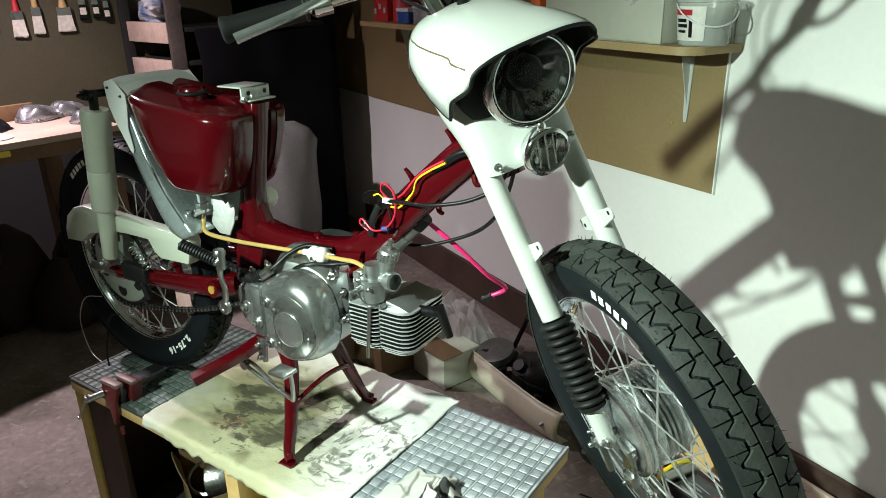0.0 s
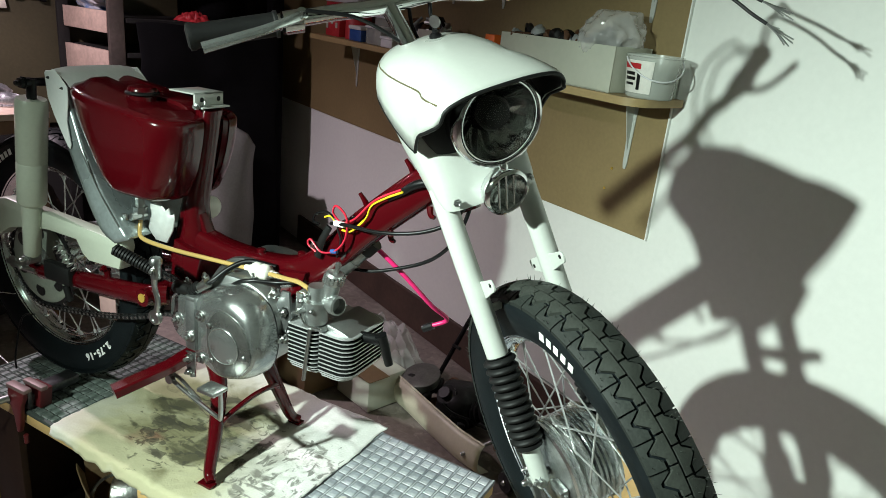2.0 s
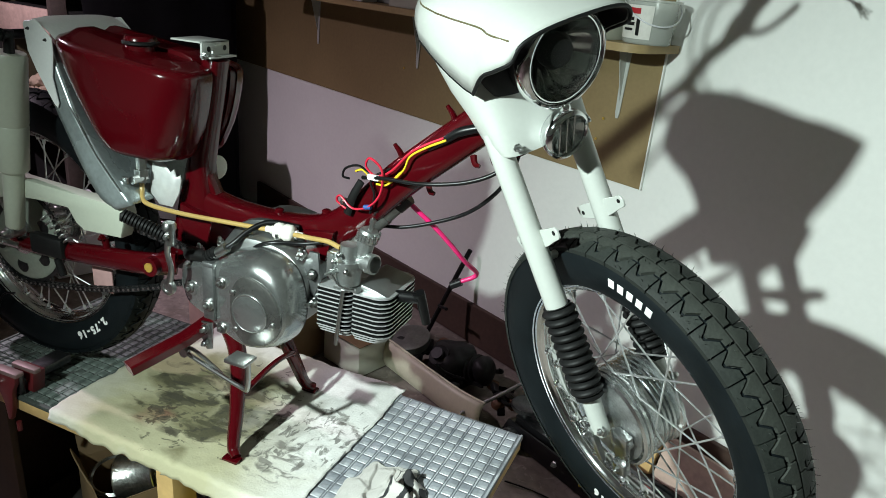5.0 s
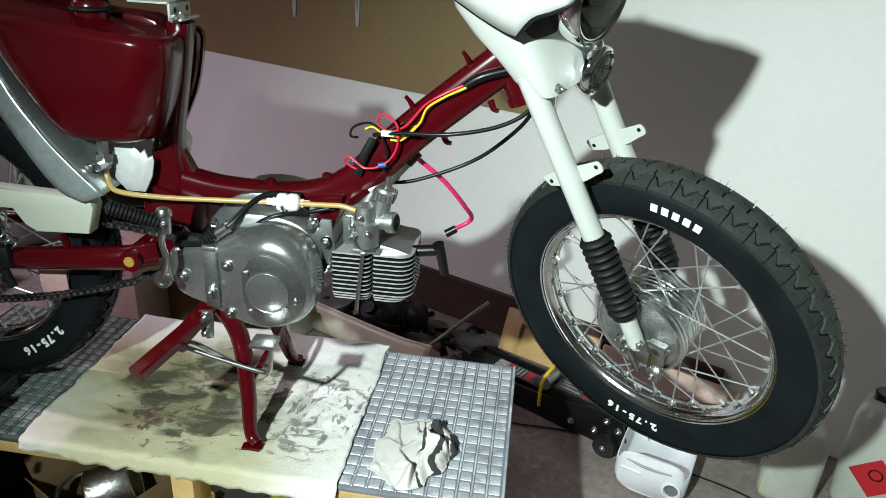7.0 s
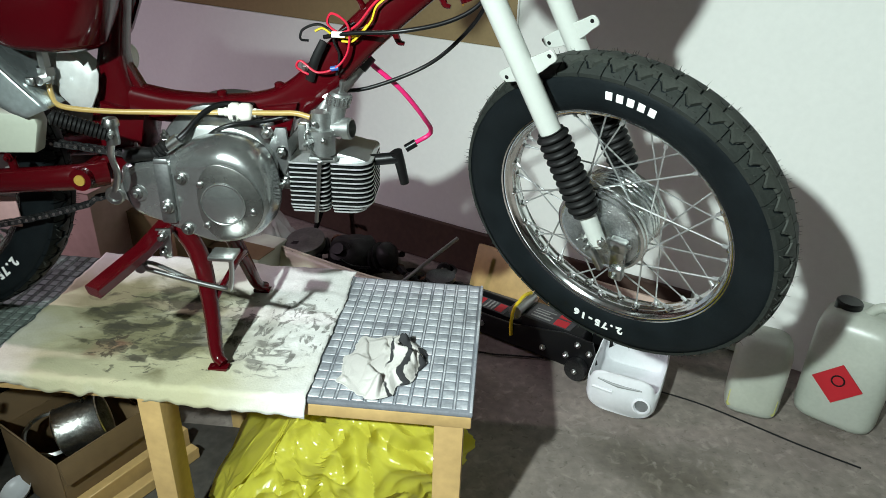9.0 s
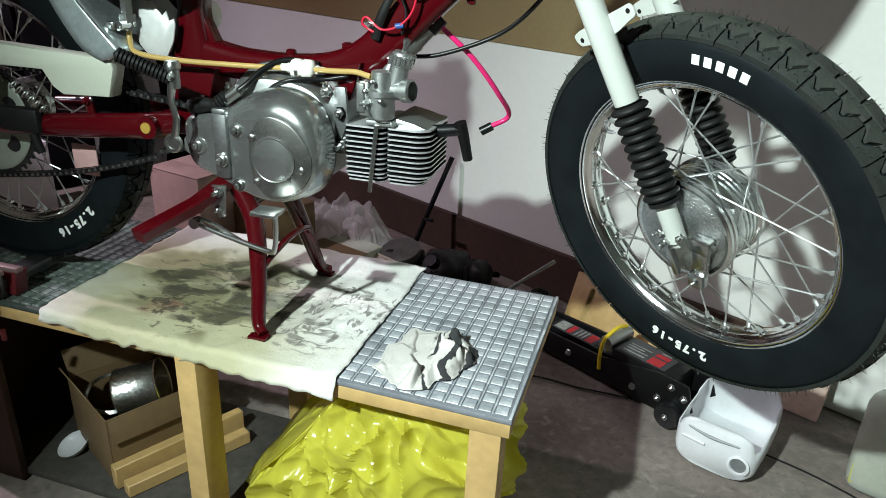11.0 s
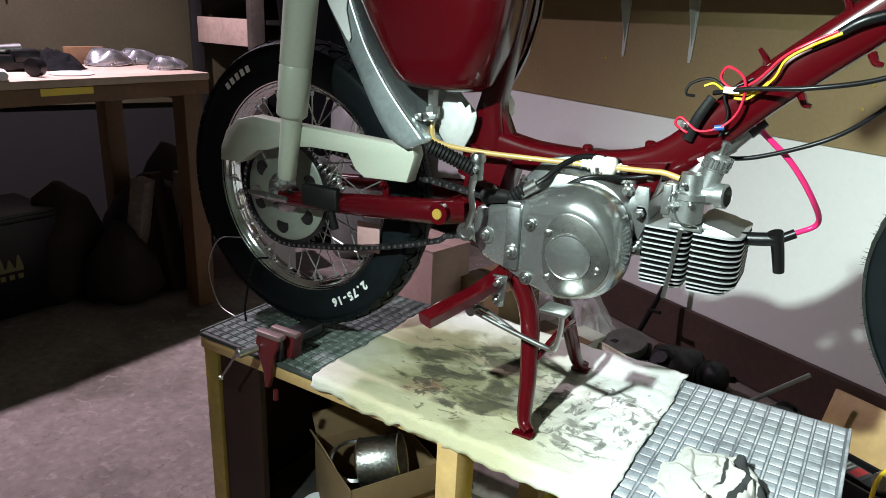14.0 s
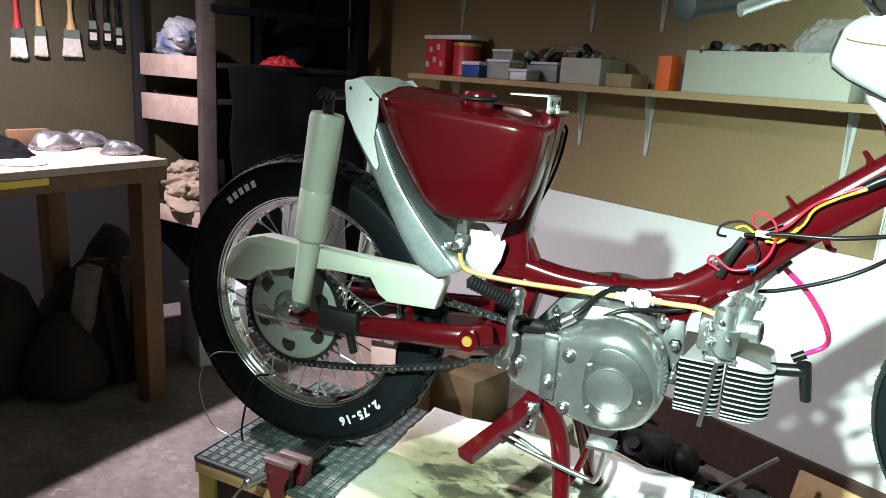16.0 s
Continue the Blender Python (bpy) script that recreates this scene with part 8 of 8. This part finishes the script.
for x, z in ((0.2, 0.1), (0.235, 0.085), (0.17, 0.055), (0.1, 0.05), (-0.1, 0.05)):
    part("side_bolt", nut(JK @ Vector((x, -0.0592, z)), JK.to_3x3() @ Vector((0, -1, 0)), 0.008, 0.006), STEEL, jack)
part("handle_socket", join(*[rod(JK @ Vector((0.0, -0.05, 0.12)), JK @ Vector((0.0, 0.05, 0.12)), 0.02, 16)]), STEEL, jack, "bright steel socket")
part("release_lever", sweep([JK @ Vector(p) for p in ((0.0, -0.062, 0.05), (0.0, -0.066, 0.1), (0.0, -0.055, 0.135), (0.0, 0.0, 0.15), (0.0, 0.045, 0.14))], 0.005, 10, 5, 0.6), YELLOWC, jack, "yellow lever")
for x in (-0.27, 0.21):
    for s in (-1, 1):
        part("wheel", lathe([(0.0, -0.012), (0.03, -0.012), (0.032, 0.0), (0.03, 0.012), (0.0, 0.012)], JK @ Matrix.Translation((x, s * 0.072, 0.033)) @ pose(0, 0, 0, 90, 0, 0), 24), DARKSTEEL, jack)
    part("axle_bolt", join(*[nut(JK @ Vector((x + dx, -0.0862, 0.033)), JK.to_3x3() @ Vector((0, -1, 0)), 0.007, 0.004) for dx in (0.0,)]), STEEL, jack)


def canister(name, place, turn, w, dp, h, mm, label, neck=None):
    t = thing(name, place, label, "canister")
    n = 40
    rows = []
    for z, k in ((0.0, 0.86), (0.008, 0.95), (0.025, 1.0), (0.5 * h, 1.01), (h * 0.82, 1.0), (h * 0.9, 0.93), (h * 0.97, 0.78), (h, 0.62)):
        p = 4.2
        rows.append([(w / 2 * k * math.copysign(abs(math.cos(a)) ** (2 / p), math.cos(a)), dp / 2 * k * math.copysign(abs(math.sin(a)) ** (2 / p), math.sin(a)), z) for a in [2 * math.pi * i / n for i in range(n)]])
    M = pose(*place, 0, 0, turn)
    part("body", skin(rows), mm, t, "", 60, M)
    return t, M


white_can = thing("plastic_canister", (1.38, 0.43, 0), "white plastic canister lying on its side with a cap hole", "canister")
WC = pose(1.4, 0.43, 0.0, 0, 0, -22)
rows = []
n = 36
for y, k in ((-0.11, 0.8), (-0.105, 0.9), (-0.09, 0.98), (-0.03, 1.0), (0.03, 1.0), (0.08, 0.98), (0.1, 0.9), (0.106, 0.8)):
    rows.append([(0.09 * k * math.copysign(abs(math.cos(a)) ** 0.5, math.cos(a)), y, 0.064 + 0.06 * (0.8 + 0.2 * k) * math.copysign(abs(math.sin(a)) ** 0.5, math.sin(a)) * (1 + 0.35 * (y + 0.11) / 0.22 * (1 if math.sin(a) > 0 else 0))) for a in [2 * math.pi * i / n for i in range(n)]])
scoop = skin(rows)
scoop.faces.ensure_lookup_table()
gone = [f for f in scoop.faces if f.calc_center_median().y > -0.1 and f.calc_center_median().z > 0.094 + 0.16 * max(0, f.calc_center_median().y) + (0.06 if f.calc_center_median().y > 0.1 else 0)]
bmesh.ops.delete(scoop, geom=gone, context="FACES")
wcb = part("body", scoop, PLASTW, white_can, "", 60, WC)
wcb.modifiers.new("thickness", "SOLIDIFY").thickness = 0.003
part("grip_slot", sweep([(-0.06, -0.1105, 0.098), (-0.01, -0.1125, 0.092), (0.05, -0.1105, 0.094)], [0.002, 0.004, 0.002], 8), GREYP, white_can, "", 60, WC)
part("moulded_rib", sweep([(-0.07, -0.109, 0.07), (-0.02, -0.1115, 0.068)], [0.004, 0.004], 8, 0), PLASTW, white_can, "", 60, WC)
part("cap_collar", lathe([(0.021, -0.004), (0.023, 0.004), (0.018, 0.006), (0.016, 0.0)], WC @ Matrix.Translation((0.055, -0.112, 0.052)) @ pose(0, 0, 0, 84, 0, 0), 28, True), PLASTW, white_can, "", 60)
part("cap_hole", lathe([(0.0165, 0), (0.0, 0.0)], WC @ Matrix.Translation((0.055, -0.1125, 0.052)) @ pose(0, 0, 0, 84, 0, 0), 28), GREYP, white_can)
c2, M2 = canister("plastic_canister", (1.715, 0.405, 0.0), -20, 0.13, 0.11, 0.22, PLASTT, "translucent canister part filled with yellow-green liquid")
part("liquid", (lambda k: (k.transform(M2), k)[1])(box(-0.06, 0.06, -0.05, 0.05, 0.008, 0.075, 0.012)), LIQUID, c2)
c3, M3 = canister("plastic_canister", (1.93, 0.40, 0.0), -35, 0.19, 0.16, 0.3, PLASTT, "milky jerrycan with a black cap and a red diamond label")
part("cap", lathe([(0.028, 0.0), (0.03, 0.004), (0.03, 0.024), (0.026, 0.028), (0, 0.028)], M3 @ Matrix.Translation((-0.045, 0.0, 0.287)), 24), BLACKP, c3, "black screw cap")
part("handle", sweep([(-0.01, 0, 0.28), (0.02, 0, 0.32), (0.06, 0, 0.315), (0.085, 0, 0.26)], 0.012, 12), PLASTT, c3, "", 60, M3)
dm = box(-0.04, 0.04, -0.0012, 0.0012, -0.04, 0.04, 0)
dm.transform(M3 @ Matrix.Translation((-0.01, -0.083, 0.13)) @ pose(0, 0, 0, 0, 45, 0))
part("hazard_label", dm, REDLBL, c3, "red diamond label", 0)
fm = lathe([(0.014, -0.0006), (0.016, 0.0), (0.014, 0.0006), (0.012, 0)], M3 @ Matrix.Translation((-0.01, -0.0848, 0.14)) @ pose(0, 0, 0, 90, 0, 0), 20, True)
part("label_emblem", fm, BLACKP, c3)
solid("floor_hose", sweep([(1.47, 0.44, 0.004), (1.6, 0.38, 0.004), (1.78, 0.26, 0.004), (1.9, 0.19, 0.004)], 0.0022, 8), BLACKP, "thin black cable along the floor joint", "cable")

# cream mudguard with parts in it, lying behind the bench
gd = thing("mudguard", (0.6, 0.8, 0), "cream painted mudguard lying on the floor", "mudguard")
rows = []
for c in spline([(0.285, 1.03, 0), (0.275, 1.0, 0), (0.32, 0.965, 0), (0.43, 0.905, 0), (0.56, 0.835, 0), (0.68, 0.775, 0), (0.77, 0.745, 0)], 4):
    nrm = Vector((-0.45, -0.89, 0))
    rows.append([c - nrm * 0.03 + Vector((0, 0, 0.004)), c + nrm * 0.004 + Vector((0, 0, 0.006)), c + nrm * 0.016 + Vector((0, 0, 0.03)), c + nrm * 0.018 + Vector((0, 0, 0.06)), c + nrm * 0.01 + Vector((0, 0, 0.09)), c + Vector((0, 0, 0.104))])
ob = part("blade", skin(rows, False, False), CREAM, gd, "", 60)
ob.modifiers.new("thickness", "SOLIDIFY").thickness = 0.002


part("stay", sweep([(0.6, 0.83, 0.06), (0.68, 0.84, 0.05), (0.74, 0.8, 0.05)], 0.006, 8), STEEL, gd)
rim_line = [r[-1] + Vector((0, 0, 0.001)) for r in rows]
part("rolled_edge", sweep(rim_line, 0.004, 8, 2), CREAM, gd, "", 60)


def dark_part(name, place, turn, profile, mm, label):
    return solid(name, lathe(profile, Matrix.Translation(place) @ pose(0, 0, 0, *turn), 28), mm, label, "engine part", smooth=40)


dark_part("flywheel", (0.425, 0.985, 0.085), (14, -6, 0), [(0.0, 0), (0.062, 0.0), (0.066, 0.01), (0.066, 0.035), (0.058, 0.038), (0.03, 0.034), (0.016, 0.04), (0, 0.04)], mat("dull_grey_iron", (0.16, 0.16, 0.145), 0.5, 0.6, 0.2, 20, 150, 0.1), "dull metal flywheel lying on greasy parts behind the bench")
clump("greasy_parts", Vector((0.55, 0.98, 0.03)), (0.16, 0.09, 0.07), 24, 31, (JUNK, DARKSTEEL, BLACKP, JUNK, RUST), "heap of greasy black engine parts on the floor", "parts")
clump("greasy_parts", Vector((0.8, 0.9, 0.02)), (0.1, 0.06, 0.06), 14, 37, (JUNK, DARKSTEEL, BLACKP, RUST), "heap of greasy metal parts on the floor", "parts")
solid("steel_rod", sweep([(0.7, 0.74, 0.05), (0.78, 0.79, 0.1), (0.86, 0.84, 0.155), (0.93, 0.885, 0.2)], 0.006, 12), DULLALU, "thin steel rod leaning on the parts heap", "rod", smooth=60)
solid("dark_bar", join(sweep([(0.4, 1.17, 0.03), (0.455, 1.215, 0.2), (0.51, 1.255, 0.365)], 0.009, 10), rod((0.43, 1.2, 0.145), (0.475, 1.16, 0.16), 0.006, 8)), JUNK, "dark iron bar leaning against the wall", "bar", smooth=60)
plank = box(-0.16, 0.16, -0.012, 0.012, 0, 0.14, 0.003)
plank.transform(pose(1.12, 0.86, 0.008, -22, 0, -27.5))
solid("plank", plank, PINE, "pale pine plank leaning at the foot of the wall", "plank")
b2 = box(-0.2, 0.2, -0.01, 0.01, 0, 0.13, 0.003)
b2.transform(pose(1.45, 0.69, 0.008, -18, 0, -27.5))
solid("plank", b2, SALMON, "pale plank leaning at the foot of the wall", "plank")
crt = thing("cardboard_box", (0.22, 1.05, 0), "small closed cardboard box on the floor behind the bench", "box")
for nm, a in (("body", (-0.09, 0.09, -0.08, 0.08, 0.002, 0.12)), ("flap", (-0.1, 0.1, -0.088, 0.0, 0.1205, 0.1235))):
    k = box(*a, 0.002)
    k.transform(pose(0.25, 0.93, 0, 0, 0, -20))
    part(nm, k, CARD if nm == "flap" else CARDW, crt, "", 30)
solid("clear_bag", crumpled(0.19, 1.08, 0.035, 0.19, 0.11, 0.2, 7.7, 1.7, 90, bubbly=True), CLEARBAG, "crumpled clear plastic bag on a small box", "bag", smooth=60)
casting = thing("engine_casting", (0.6, 0.99, 0), "black greasy engine casting lying behind the bench", "engine part")
part("housing", rough_up(lathe([(0.0, 0.002), (0.07, 0.002), (0.085, 0.02), (0.08, 0.09), (0.06, 0.12), (0.0, 0.125)], Matrix.Translation((0.58, 0.98, 0.005)), 28), 0.02, 14, 2), JUNK, casting, "", 60)
part("barrel", rough_up(lathe([(0.0, 0.0), (0.045, 0.0), (0.05, 0.03), (0.04, 0.035), (0.05, 0.05), (0.04, 0.055), (0.048, 0.075), (0.03, 0.1), (0.0, 0.1)], Matrix.Translation((0.64, 0.97, 0.06)) @ axis((0.7, -0.3, 0.35)), 24), 0.006, 20, 3), JUNK, casting, "", 60)
part("flange", lathe([(0.0, 0), (0.035, 0), (0.035, 0.012), (0.02, 0.016), (0.02, 0.03), (0.0, 0.03)], Matrix.Translation((0.55, 0.93, 0.105)) @ axis((-0.2, -0.6, 0.7)), 20), JUNK, casting, "", 40)
solid("floor_cable", sweep([(0.9, 0.568, 0.004), (0.973, 0.567, 0.004), (1.05, 0.555, 0.004), (1.098, 0.554, 0.004), (1.19, 0.55, 0.004)], 0.0025, 8), BLACKP, "thin black cable lying beside the trolley jack", "cable")


def closed_box(place, turn, w, dp, h, mm, label):
    t = thing("cardboard_box", place, label, "box")
    M = pose(*place, 0, 0, turn)
    k = box(-w / 2, w / 2, -dp / 2, dp / 2, 0.001, h, 0.002)
    k.transform(M)
    part("body", k, mm, t, "", 30)
    for y0, y1 in ((-dp / 2 - 0.001, -0.001), (0.001, dp / 2 + 0.001)):
        k = box(-w / 2 - 0.001, w / 2 + 0.001, y0, y1, h + 0.001, h + 0.004, 0.001)
        k.transform(M)
        part("flap", k, mm, t, "", 30)


closed_box((0.01, 0.9, 0.0), -20, 0.2, 0.18, 0.25, CARD, "closed brown cardboard box behind the bench")
closed_box((-0.21, 0.82, 0.0), -14, 0.21, 0.17, 0.36, mat("dusty_pinkish_cardboard", (0.42, 0.29, 0.25), 0.8, 0, 0.12, 7, 40, 0.1), "tall pinkish cardboard box behind the bench")
